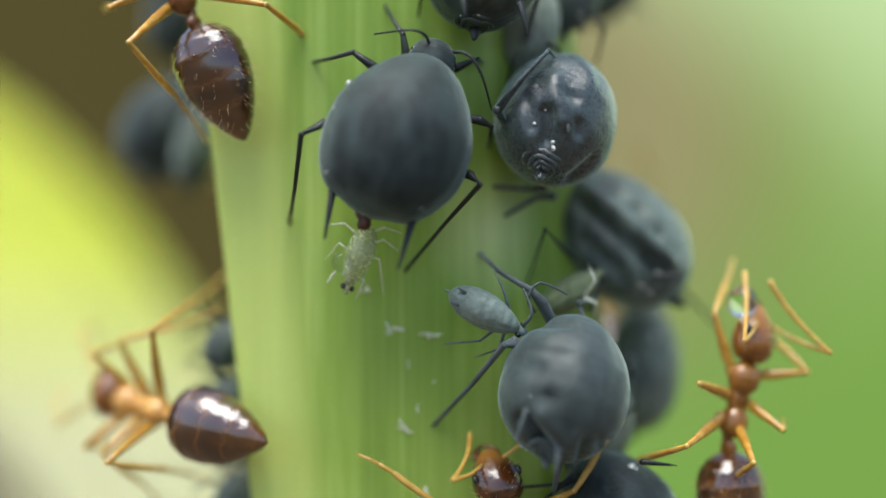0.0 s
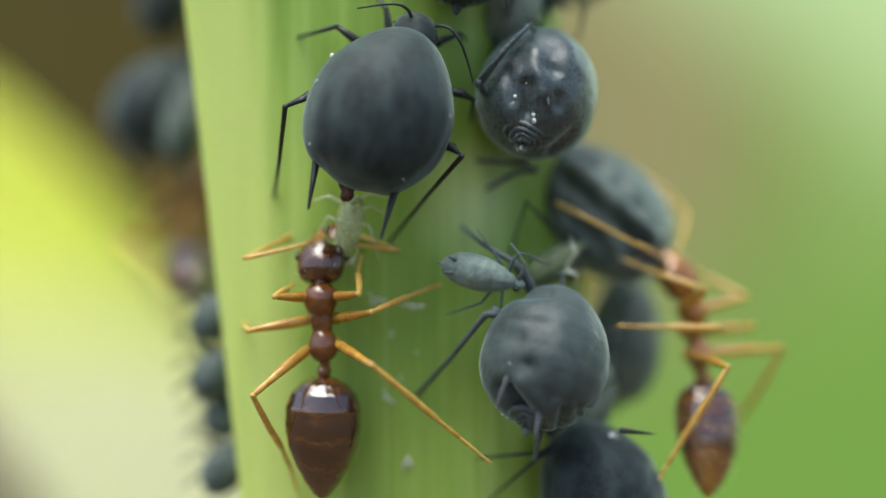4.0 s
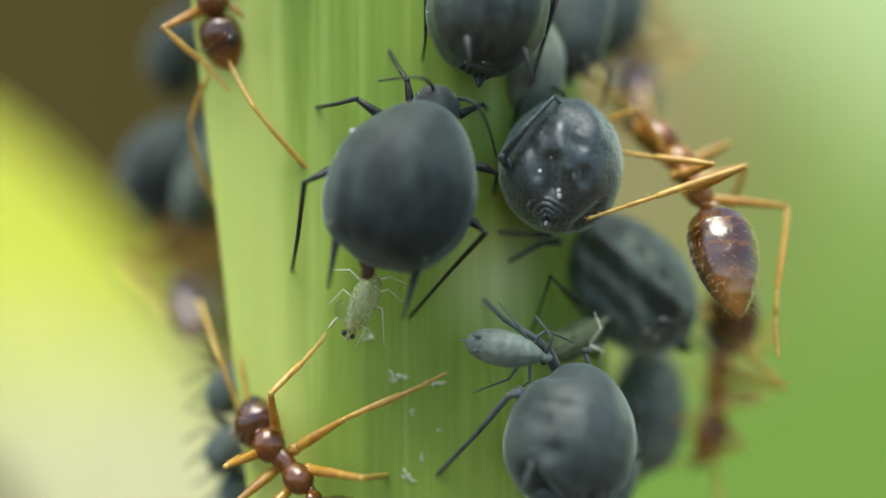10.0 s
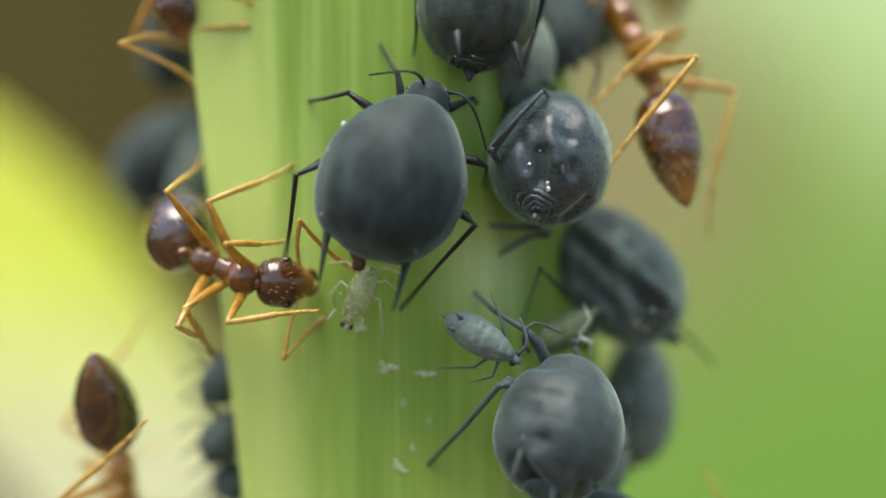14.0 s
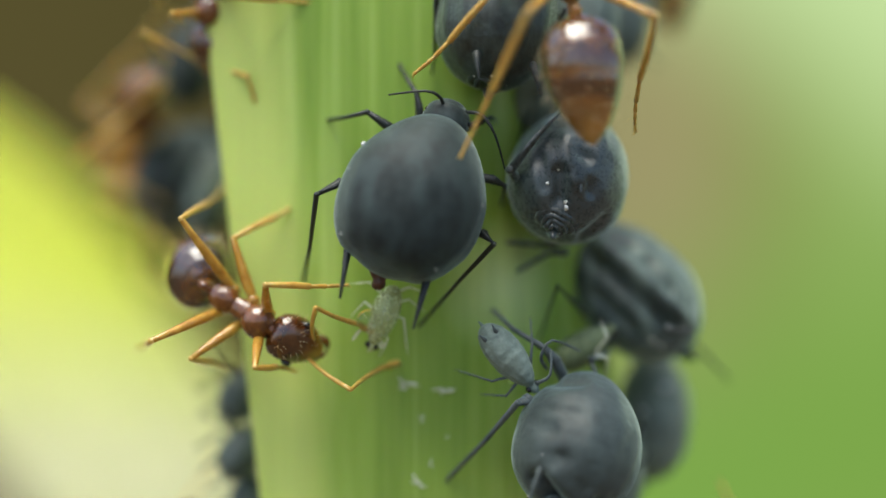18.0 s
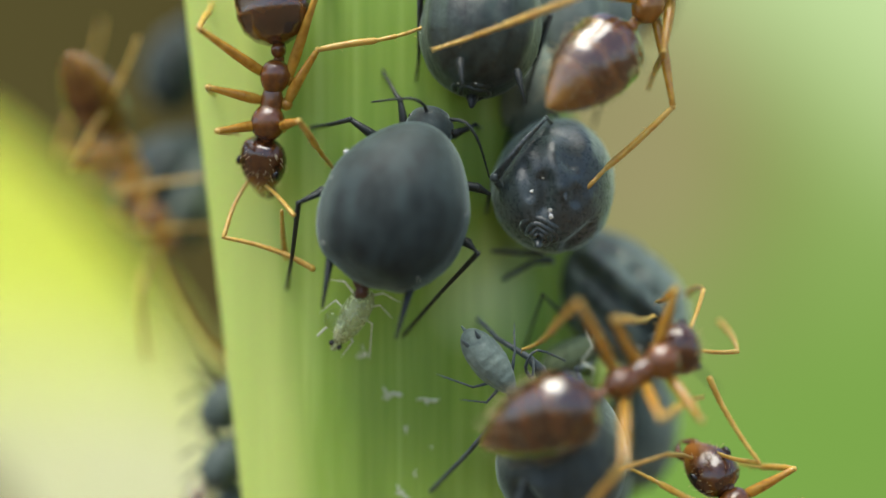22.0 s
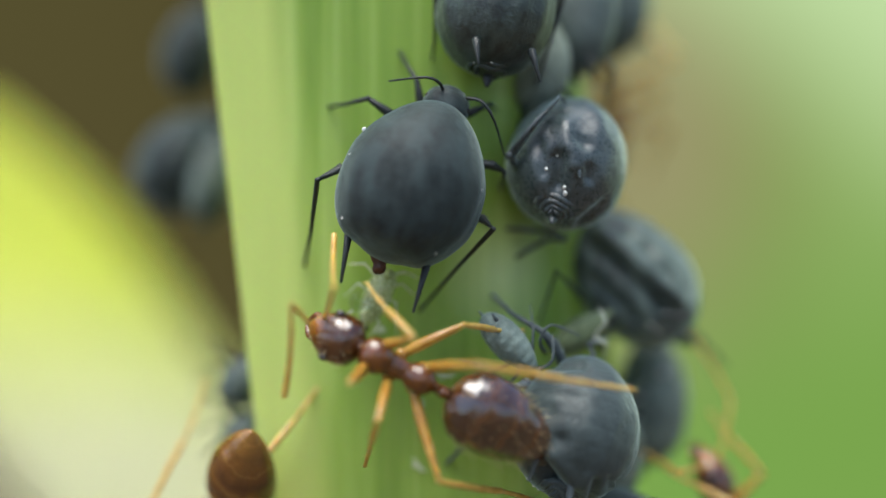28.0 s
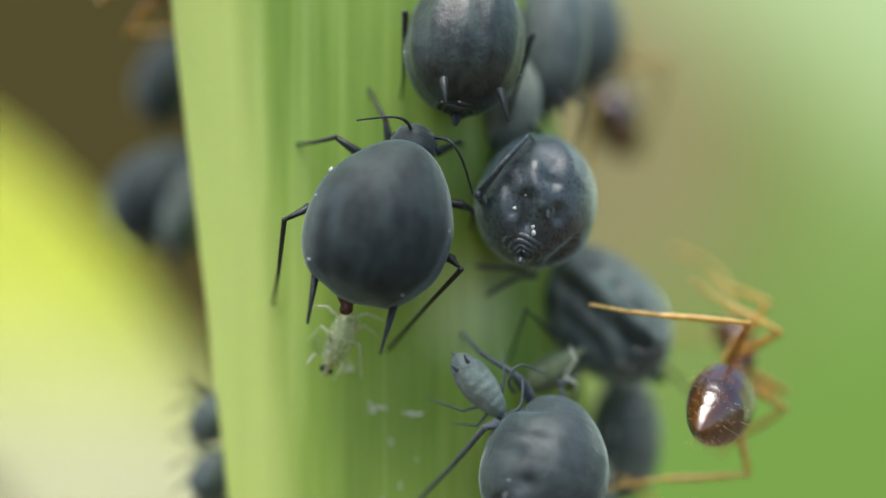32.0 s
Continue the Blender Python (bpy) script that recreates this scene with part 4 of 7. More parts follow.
    # gaster, joined at its origin
    gp = [(-1.7, 0.03, 0.03, 0.03), (-1.62, 0.13, 0.11, 0.11), (-1.44, 0.27, 0.24, 0.22), (-1.2, 0.41, 0.36, 0.32), (-0.95, 0.5, 0.45, 0.39), (-0.68, 0.54, 0.48, 0.43), (-0.42, 0.535, 0.475, 0.42), (-0.22, 0.46, 0.4, 0.36), (-0.08, 0.32, 0.27, 0.25), (0.0, 0.14, 0.12, 0.11)]
    gp = [(y * 1.09, w * 1.04, up * 1.04, dn * 1.04) for y, w, up, dn in gp]
    steps = (-0.54, -0.92, -1.22, -1.46)

    def plates(y, a):
        return sum(-0.02 * math.exp(-((y - s) / 0.02) ** 2) + (0.012 if y > s else 0.0) for s in steps)
    keep("gaster", blob(ball_profile(gp, 60), 36, 0.012, 2.0, 7.0, plates))
    hb = bmesh.new()
    rng = random.Random(9)
    for _ in range(230):
        y, a = rng.uniform(-1.7, -0.06), rng.choice((rng.uniform(-0.8, 0.55), rng.uniform(2.6, 3.95), rng.uniform(-0.8, 0.55), rng.uniform(2.6, 3.95), rng.uniform(0.5, 2.6)))
        w, up = np.interp(y, [g[0] for g in gp], [g[1] for g in gp]), np.interp(y, [g[0] for g in gp], [g[2] for g in gp])
        p = Vector((w * math.cos(a), y, up * math.sin(a)))
        d = (Vector((math.cos(a), -1.1, math.sin(a)))).normalized()
        d = (d + Vector((rng.uniform(-0.3, 0.3), rng.uniform(-0.3, 0.3), rng.uniform(-0.3, 0.3)))).normalized()
        tip = p + d * rng.uniform(0.08, 0.21)
        tube(hb, [p, p.lerp(tip, 0.5) + Vector((0, 0, 0.01)), tip], [0.0021, 0.0017, 0.0008], 3)
    keep("hairs", hb)
    hb = bmesh.new()
    for _ in range(45):
        y, a = rng.uniform(0.08, 0.75), rng.uniform(-0.3, math.pi + 0.3)
        w, up = np.interp(y, [g[0] for g in hp], [g[1] for g in hp]), np.interp(y, [g[0] for g in hp], [g[2] for g in hp])
        p = Vector((w * math.cos(a), y, up * math.sin(a)))
        tube(hb, [p, p + Vector((math.cos(a), rng.uniform(-0.2, 0.7), math.sin(a))).normalized() * rng.uniform(0.05, 0.12)], [0.0032, 0.0012], 3)
    keep("bristles", hb)
    for k, (l1, l2) in BONES.items():
        lb = bmesh.new()
        bmesh.ops.create_icosphere(lb, subdivisions=2, radius=0.1, matrix=Matrix.Translation((0, 0.02, 0)))
        tube(lb, [(0, 0.03, 0), (0, 0.12, 0), (0, l1 * 0.25, 0.015), (0, l1 * 0.5, 0.02), (0, l1 * 0.8, 0.01), (0, l1, 0)], [0.06, 0.07, 0.084, 0.075, 0.052, 0.042], 12)
        keep("thigh" + k, lb)
        sb = bmesh.new()
        bmesh.ops.create_icosphere(sb, subdivisions=2, radius=0.046)
        tube(sb, [(0, 0, 0), (0, l2 * 0.12, 0.01), (0, l2 * 0.35, 0.015), (0, l2 * 0.53, 0.0), (0, l2 * 0.56, 0)], [0.036, 0.046, 0.052, 0.05, 0.036], 10)
        # the jointed foot, its first piece the longest
        y0 = 0.555
        for q, (step, r0, r1) in enumerate(((0.2, 0.03, 0.037), (0.075, 0.025, 0.034), (0.06, 0.024, 0.033), (0.045, 0.022, 0.03), (0.06, 0.02, 0.03))):
            rise = [0.06 * l2 * ((y - 0.555) / 0.445) ** 2 for y in (y0, y0 + step)]
            tube(sb, [(0, y0 * l2, rise[0]), (0, (y0 + step * 0.93) * l2, rise[1])], [r0, r1], 8)
            y0 += step
        for x in (-0.04, 0.04):
            tube(sb, [(0, l2, 0.06 * l2), (x, l2 + 0.05, 0.06 * l2 - 0.02)], [0.014, 0.004], 4)
        for q in range(14):
            y0, w = l2 * (0.08 + 0.064 * q), 0.045 if q < 7 else 0.03
            a0 = q * 2.4
            d0 = Vector((math.cos(a0), 0.9, math.sin(a0)))
            p0 = Vector((math.cos(a0) * w, y0, math.sin(a0) * w))
            tube(sb, [p0, p0 + d0 * 0.05], [0.004, 0.0015], 3)
        keep("shin" + k, sb)


ant_meshes()
ANTS = {}


def coloured(ob, mat):
    ob.material_slots[0].link = "OBJECT"
    ob.material_slots[0].material = mat


def ant(key, label, amber):
    root = tagged(new("ant"), label, "ant", "ants on the stem")
    d = {"ant": root, "key": key, "seed": float(len(ANTS) * 1.7), "held": {}}
    shell = ANT_BODY_PALE if key in "cfk" else ANT_BODY_AMBER if amber else ANT_BODY
    for plate in ("pronotum", "mesonotum", "propodeum", "neck", "waist", "petiole"):
        coloured(meshed(plate, MESHES[plate], ANT_BODY, root), shell)
    head = d["head"] = meshed("head", MESHES["head"], ANT_HEAD, root, "glossy dark brown head")
    coloured(head, ANT_HEAD_AMBER if amber else ANT_HEAD)
    head.location = Vector((0, 0.55, 0.02)) * U
    gas = d["gaster"] = meshed("gaster", MESHES["gaster"], ANT_GASTER, root, "glossy banded brown pointed gaster")
    coloured(gas, ANT_GASTER_PALE if key == "k" else ANT_GASTER_AMBER if key in "def" else ANT_GASTER)
    gas.location = Vector((0, -0.84, 0.02)) * U
    if key in "bdefi":
        meshed("hairs", MESHES["hairs"], HAIR, gas, "fine golden hairs", kind="stuff")
    meshed("hairs", MESHES["bristles"], HAIR, head, "short golden bristles", kind="stuff")
    for k, s in (("l", -1), ("r", 1)):
        meshed("eye", MESHES["eye" + k], EYE, head, "black compound eye")
        meshed("mandible", MESHES["mandible" + k], ANT_BODY, head)
        sc = d["a" + k] = meshed("scape", MESHES["scape"], ANT_SHIN, head, "amber first limb of an antenna")
        sc.location = Vector((s * 0.13, 0.68, 0.12)) * U
        d["a" + k + "s"] = meshed("flagellum", MESHES["flagellum"], ANT_SHIN, head, "pale amber beaded antenna tip")
    for k in HIPS:
        leg = d[k] = meshed("leg", MESHES["thigh" + k[0]], ANT_LEG, root, "amber leg")
        leg.location = Vector(HIPS[k]) * U
        shin = d[k + "s"] = meshed("shin", MESHES["shin" + k[0]], ANT_SHIN, leg, "pale amber shin and foot")
        shin.location = Vector((0, BONES[k[0]][0], 0)) * U
    ANTS[key] = d
    return d


for key, text in (("a", "brown ant with amber legs drinking beneath an aphid"), ("b", "brown ant with amber legs roaming over the aphids"), ("c", "amber ant with dark gaster climbing the stem's shaded side"),
                  ("d", "red-brown ant carrying a clear honeydew drop"), ("e", "brown ant with banded hairy gaster tending aphids"), ("f", "amber-brown ant climbing down the stem's flank"),
                  ("h", "dark brown ant walking head down along the stem's edge"), ("i", "red-brown ant stretched across an aphid's back"), ("k", "amber-brown ant wandering behind the stem")):
    ant(key, text, key in "cdefk")
drop = part("honeydew_drop", blob(egg(0.5, 0.22, 0.22, 0.22, 18), 24, 0, 1, 0, None, Matrix.Translation((-0.42, 0.85, 0.0))), WATER, ANTS["d"]["head"], "clear honeydew drop")
bead = part("bead", blob(egg(0.36, 0.17, 0.17, 0.17, 18), 24, 0, 1, 0, None, Matrix.Translation((-0.22, -0.15, -0.62))), WATER, NEWBORN, "clear drop of fluid")


# ---- movement ----
def hinge(ob, yaw, pitch):
    """The part's own place, turned sideways and up by some degrees."""
    p = ob.location
    return pose(p.x, p.y, p.z, pitch, 0, yaw)


def tracks(ob):
    a = ob.animation_data
    return a.action.layers[0].strips[0].channelbag(a.action_slot).fcurves


def place(ob, t):
    c = tracks(ob)
    loc = [c.find("location", index=i).evaluate(frame(t)) for i in range(3)]
    q = [c.find("rotation_quaternion", index=i).evaluate(frame(t)) for i in range(4)]
    w, x, y, z = q
    n = math.sqrt(w * w + x * x + y * y + z * z)
    w, x, y, z = w / n, x / n, y / n, z / n
    from_q = Matrix(((1 - 2 * (y * y + z * z), 2 * (x * y - z * w), 2 * (x * z + y * w)), (2 * (x * y + z * w), 1 - 2 * (x * x + z * z), 2 * (y * z - x * w)), (2 * (x * z - y * w), 2 * (y * z + x * w), 1 - 2 * (x * x + y * y))))
    return Matrix.Translation(loc) @ from_q.to_4x4()


def on_stem(p):
    """The nearest point of the stem's skin, roughly, in millimetres."""
    ax = X0 - LEAN * p.z
    v = Vector(((p.x - ax) / RX, (p.y - YC) / RY))
    k = 1 / max(v.length, 0.01)
    return Vector((ax + (p.x - ax) * k, YC + (p.y - YC) * k, p.z))


SPREAD = {"a": 48, "d": 30, "e": -6, "i": 16, "k": 10}


def heading(turn, rise):
    """The direction that lies so many degrees to the right of forward, and above it."""
    a, b = radians(turn), radians(rise)
    return Vector((math.sin(a) * math.cos(b), math.cos(a) * math.cos(b), math.sin(b)))


def limb(a, key, rows):
    """Sets where a limb's two halves point at some times: (seconds, turn and rise of the first half, turn and rise of the second)."""
    a["held"][key] = [(t, heading(p, q), heading(r, s)) for t, p, q, r, s in rows]


def with_held(a, key, table):
    """The free gait's rows, with the set ones in their place."""
    held = a["held"].get(key, [])
    free = [r for r in table if not any(abs(r[0] - h[0]) < 0.35 for h in held) and not any(h0[0] < r[0] < h1[0] <= h0[0] + 3.1 for h0, h1 in zip(held, held[1:]))]
    return sorted(free + held, key=lambda r: r[0])


def swing(a, key, table, base, first):
    """Keys both halves of a limb from rows of (seconds, direction, direction)."""
    table = with_held(a, key, table)
    rows, ends = [], []
    for t, d0, d1 in table:
        up = d0 * d1.dot(d0) - d1
        if up.length < 0.02:
            up = Vector((0.1, -0.2, 1))
        hub = facing(d0, up)
        rows.append((t, Matrix.Translation(base * U) @ hub.to_4x4()))
        if key[0] == "a":
            ends.append((t, Matrix.Translation((base + d0 * first) * U) @ facing(d1, up).to_4x4()))
        else:
            sd = hub.inverted() @ d1
            ends.append((t, Matrix.Translation((0, first * U, 0)) @ Matrix.Rotation(math.atan2(sd.z, sd.y), 4, "X")))
    for ob, rs in ((a[key], rows), (a[key + "s"], ends)):
        full = [rs[0]]
        for (t0, m0), (t1, m1) in zip(rs, rs[1:]):
            n = int(math.degrees(m0.to_quaternion().rotation_difference(m1.to_quaternion()).angle) // 70)
            for i in range(1, n + 1):
                k = i / (n + 1)
                full.append((t0 + (t1 - t0) * k, Matrix.LocRotScale(m0.translation.lerp(m1.translation, k), m0.to_quaternion().slerp(m1.to_quaternion(), k), None)))
            full.append((t1, m1))
        walk(ob, full)


def stride(a):
    """Plants the six feet on the stem, lifts each one when the body has left it behind, and bends the legs to reach."""
    root = a["ant"]
    keys = sorted({round((k.co[0] - 1) / FPS, 2) for k in tracks(root).find("location", index=0).keyframe_points})
    times = []
    for t0, t1 in zip(keys, keys[1:]):
        n = 2 if t1 - t0 <= 0.6 else (3 if t1 - t0 <= 1.1 else 2)
        times += [t0 + (t1 - t0) * i / n for i in range(n)]
    times.append(keys[-1])
    planted = {}
    rows = {k: [] for k in HIPS}
    for i, t in enumerate(times):
        m = place(root, t)
        m.translation = m.translation / U
        inv = m.inverted()
        for j, k in enumerate(("fl", "mr", "hl", "fr", "ml", "hr")):
            want = Vector(FEET[k])
            want += Vector((0.14 * math.sin(a["seed"] + j * 2.1), 0.2 * math.sin(a["seed"] * 1.7 + j * 1.3), 0))
            goal = m @ want
            s = on_stem(goal)
            if (s - goal).length < 0.7:
                goal = s
            old = planted.get(k)
            if old is None or (inv @ old - want).length > 0.62:
                planted[k] = goal
            foot = inv @ planted[k]
            hip = Vector(HIPS[k])
            l1, l2 = BONES[k[0]]
            d = foot - hip
            r = min(max(d.length, (l1 + l2) * 0.4), (l1 + l2) * 0.985)
            d.normalize()
            side = 1 if k[1] == "r" else -1
            pole = Vector((side * 0.55, 0.15 if k[0] == "f" else -0.05, 0.8))
            out = (pole - d * pole.dot(d)).normalized()
            ca = (l1 * l1 + r * r - l2 * l2) / (2 * l1 * r)
            ca = max(-1.0, min(1.0, ca))
            knee = d * (l1 * ca) + out * (l1 * math.sqrt(1 - ca * ca))
            rows[k].append((t, knee.normalized(), (d * r - knee).normalized()))
    for k in HIPS:
        swing(a, k, rows[k], Vector(HIPS[k]), BONES[k[0]][0])
    for k, s in (("al", -1), ("ar", 1)):
        wide = SPREAD.get(a["key"], 0)
        free = [(t, heading(s * (32 + wide * 0.6) + 12 * math.sin(t * 2.3 + a["seed"] * 2 + s * 1.3), 14 + 9 * math.sin(t * 3.1 + a["seed"] + s)),
                 heading(s * (4 + wide * 0.6) + 16 * math.sin(t * 2.9 + a["seed"] + s * 2), -22 + 9 * math.sin(t * 2.1 + a["seed"] * 3 + s))) for t in times]
        swing(a, k, free, a[k].location / U, SCAPE)


def motions():
    a = ANTS['a']
    walk(a['ant'], [(0, mm(0.978, 0.6, -4.861, 88.7, -9.1, 14.2)), (0.5, mm(-1.056, 0.52, -2.889, 90.7, -4, -9.3)), (1, mm(-1.590, 0.62, -2.062, 91.3, -5.9, -15.2)), (2, mm(-1.738, 0.66, -2.125, 91.5, -2.9, -17.4)), (3, mm(-1.604, 0.62, -2.037, 91.2, 4.8, -15.6)), (3.5, mm(-1.576, 0.62, -2.071, 91.3, 0.5, -15.1)), (5.5, mm(-1.821, 0.68, -1.877, 91.8, -6.4, -18)), (6, mm(-2.024, 0.76, -2.118, 91.7, -6.1, -21.1)), (6.5, mm(-1.891, 0.7, -1.830, 91.7, 2.3, -18.9)), (7, mm(-1.817, 0.68, -1.889, 91.4, 2.6, -17.9)), (7.5, mm(-1.835, 0.7, -1.938, 91.5, -1.6, -18.6)), (8, mm(-1.779, 0.68, -2.088, 92, -3.2, -18.1)), (8.5, mm(-1.987, 0.76, -2.038, 91.7, -3.9, -20.9)), (9, mm(-1.980, 0.76, -2.066, 91.9, -3.5, -20.9)), (9.5, mm(-2.043, 0.76, -1.753, 91.7, -3.4, -21.3)), (10, mm(-2.480, 1.04, -2.981, 91.4, -47.7, -29.9)), (10.5, mm(-3.465, 1.96, -3.817, 96.2, -82.8, -51.7)), (10.8, mm(-3.363, 1.9, -4.448, -90.2, -61.5, 129.6)), (11, mm(-3.262, 1.92, -5.811, -94, 1.7, 129.1)), (12, mm(-2.901, 1.58, -6.297, -93.5, -1, 136.5)), (13, mm(-3.177, 2.06, -8.053, -94.2, 0.9, 126.2)), (32, mm(-2.775, 1.54, -7.640, -93.5, 2.2, 137.6))])
    walk(a['head'], [(0, hinge(a['head'], 3, -32)), (0.5, hinge(a['head'], 1, -32)), (1, hinge(a['head'], 6, -33)), (2, hinge(a['head'], -7, -33)), (3, hinge(a['head'], -10, -33)), (3.5, hinge(a['head'], 0, -32)), (5.5, hinge(a['head'], 7, -32)), (6, hinge(a['head'], 4, -32)), (6.5, hinge(a['head'], -3, -33)), (7, hinge(a['head'], -10, -32)), (7.5, hinge(a['head'], 1, -31)), (8, hinge(a['head'], -1, -32)), (8.5, hinge(a['head'], -4, -31)), (9, hinge(a['head'], -2, -32)), (9.5, hinge(a['head'], 0, -33)), (10, hinge(a['head'], 13, -40)), (10.5, hinge(a['head'], 5, -42)), (10.8, hinge(a['head'], -3, -43)), (11, hinge(a['head'], -3, -32)), (12, hinge(a['head'], 0, -33)), (13, hinge(a['head'], 5, -32)), (32, hinge(a['head'], 4, -32))])
    walk(a['gaster'], [(0, hinge(a['gaster'], -3, 0)), (0.5, hinge(a['gaster'], -1, 0)), (1, hinge(a['gaster'], -5, 0)), (2, hinge(a['gaster'], 6, 1)), (3, hinge(a['gaster'], 6, 13)), (3.5, hinge(a['gaster'], 0, 0)), (5.5, hinge(a['gaster'], -7, 0)), (6, hinge(a['gaster'], -3, 0)), (6.5, hinge(a['gaster'], 3, 1)), (7, hinge(a['gaster'], 10, 0)), (7.5, hinge(a['gaster'], -1, -1)), (8, hinge(a['gaster'], 1, 0)), (8.5, hinge(a['gaster'], 4, -1)), (9, hinge(a['gaster'], 2, 0)), (9.5, hinge(a['gaster'], 0, 1)), (10, hinge(a['gaster'], -14, 9)), (10.5, hinge(a['gaster'], -7, 14)), (10.8, hinge(a['gaster'], 4, 16)), (11, hinge(a['gaster'], 4, 0)), (12, hinge(a['gaster'], 0, 1)), (13, hinge(a['gaster'], -4, 0)), (32, hinge(a['gaster'], -3, 0))])
    limb(a, 'al', [(0, -120, 40, 37, -34), (1, -101, 20, 66, -5), (2, -103, 21, 0, -32), (3, -101, 19, 19, -39), (6, -127, 8, 42, -22), (7, -92, 25, 50, -26), (8, -90, 30, 52, -25), (9, -117, 62, 69, -15), (10, 56, 35, 10, 9)])
    limb(a, 'ar', [(1, 108, -4, -39, -5), (2, 116, -10, -37, -9), (3, 96, -20, -61, -7), (6, 101, -7, -39, -18), (7, 109, 21, -43, -27), (8, 104, -10, -48, -11), (9, 113, 7, -43, -21)])
    limb(a, 'fl', [(0, -64, -14, -45, -11), (1, -112, 77, -4, -69), (2, -39, 72, -46, -75), (3, -52, 70, -47, -81), (6, -119, 78, -53, -80), (7, -48, 66, -139, -78), (8, -31, 66, -132, -81), (9, -9, 67, -70, -80), (10, -108, 81, -38, -70)])
    limb(a, 'fr', [(0, 76, 16, 46, -8), (1, 87, 53, 58, -65), (2, 75, 41, -38, -54), (3, 84, 46, -65, -62), (6, 87, 47, 2, -39), (7, 74, 42, -61, -64), (8, 83, 45, -30, -66), (9, 89, 49, -49, -62), (10, 71, 38, 70, -51)])
    limb(a, 'hl', [(1, -124, 63, -175, -40), (2, -139, 62, -174, -48), (3, -139, 44, 174, -44), (6, -136, 73, -162, -53), (7, -143, 45, -160, -59), (8, -128, 61, -155, -57), (9, -131, 65, -145, -58)])
    limb(a, 'hr', [(1, 122, 50, 150, -37), (2, 112, 48, 145, -34), (3, 103, 48, 141, -35), (6, 114, 45, 140, -20), (7, 106, 50, 166, -56), (8, 109, 48, 175, -56), (9, 111, 40, -170, -62), (10, 136, 23, -66, -70), (11, 162, 17, -159, -36)])
    limb(a, 'ml', [(1, -91, 23, -77, -60), (2, -97, 25, -85, -61), (3, -98, 23, -91, -64), (6, -99, 47, -74, -63), (7, -106, 26, -94, -63), (8, -95, 27, -88, -64), (9, -100, 37, -89, -62)])
    limb(a, 'mr', [(1, 90, 43, 80, -70), (2, 92, 33, 58, -66), (3, 77, 40, 61, -68), (6, 95, 30, 71, -64), (7, 92, 38, 77, -78), (8, 88, 32, 72, -71), (9, 84, 24, 83, -69), (10, 107, -7, 112, -28)])
    stride(a)
    a = ANTS['b']
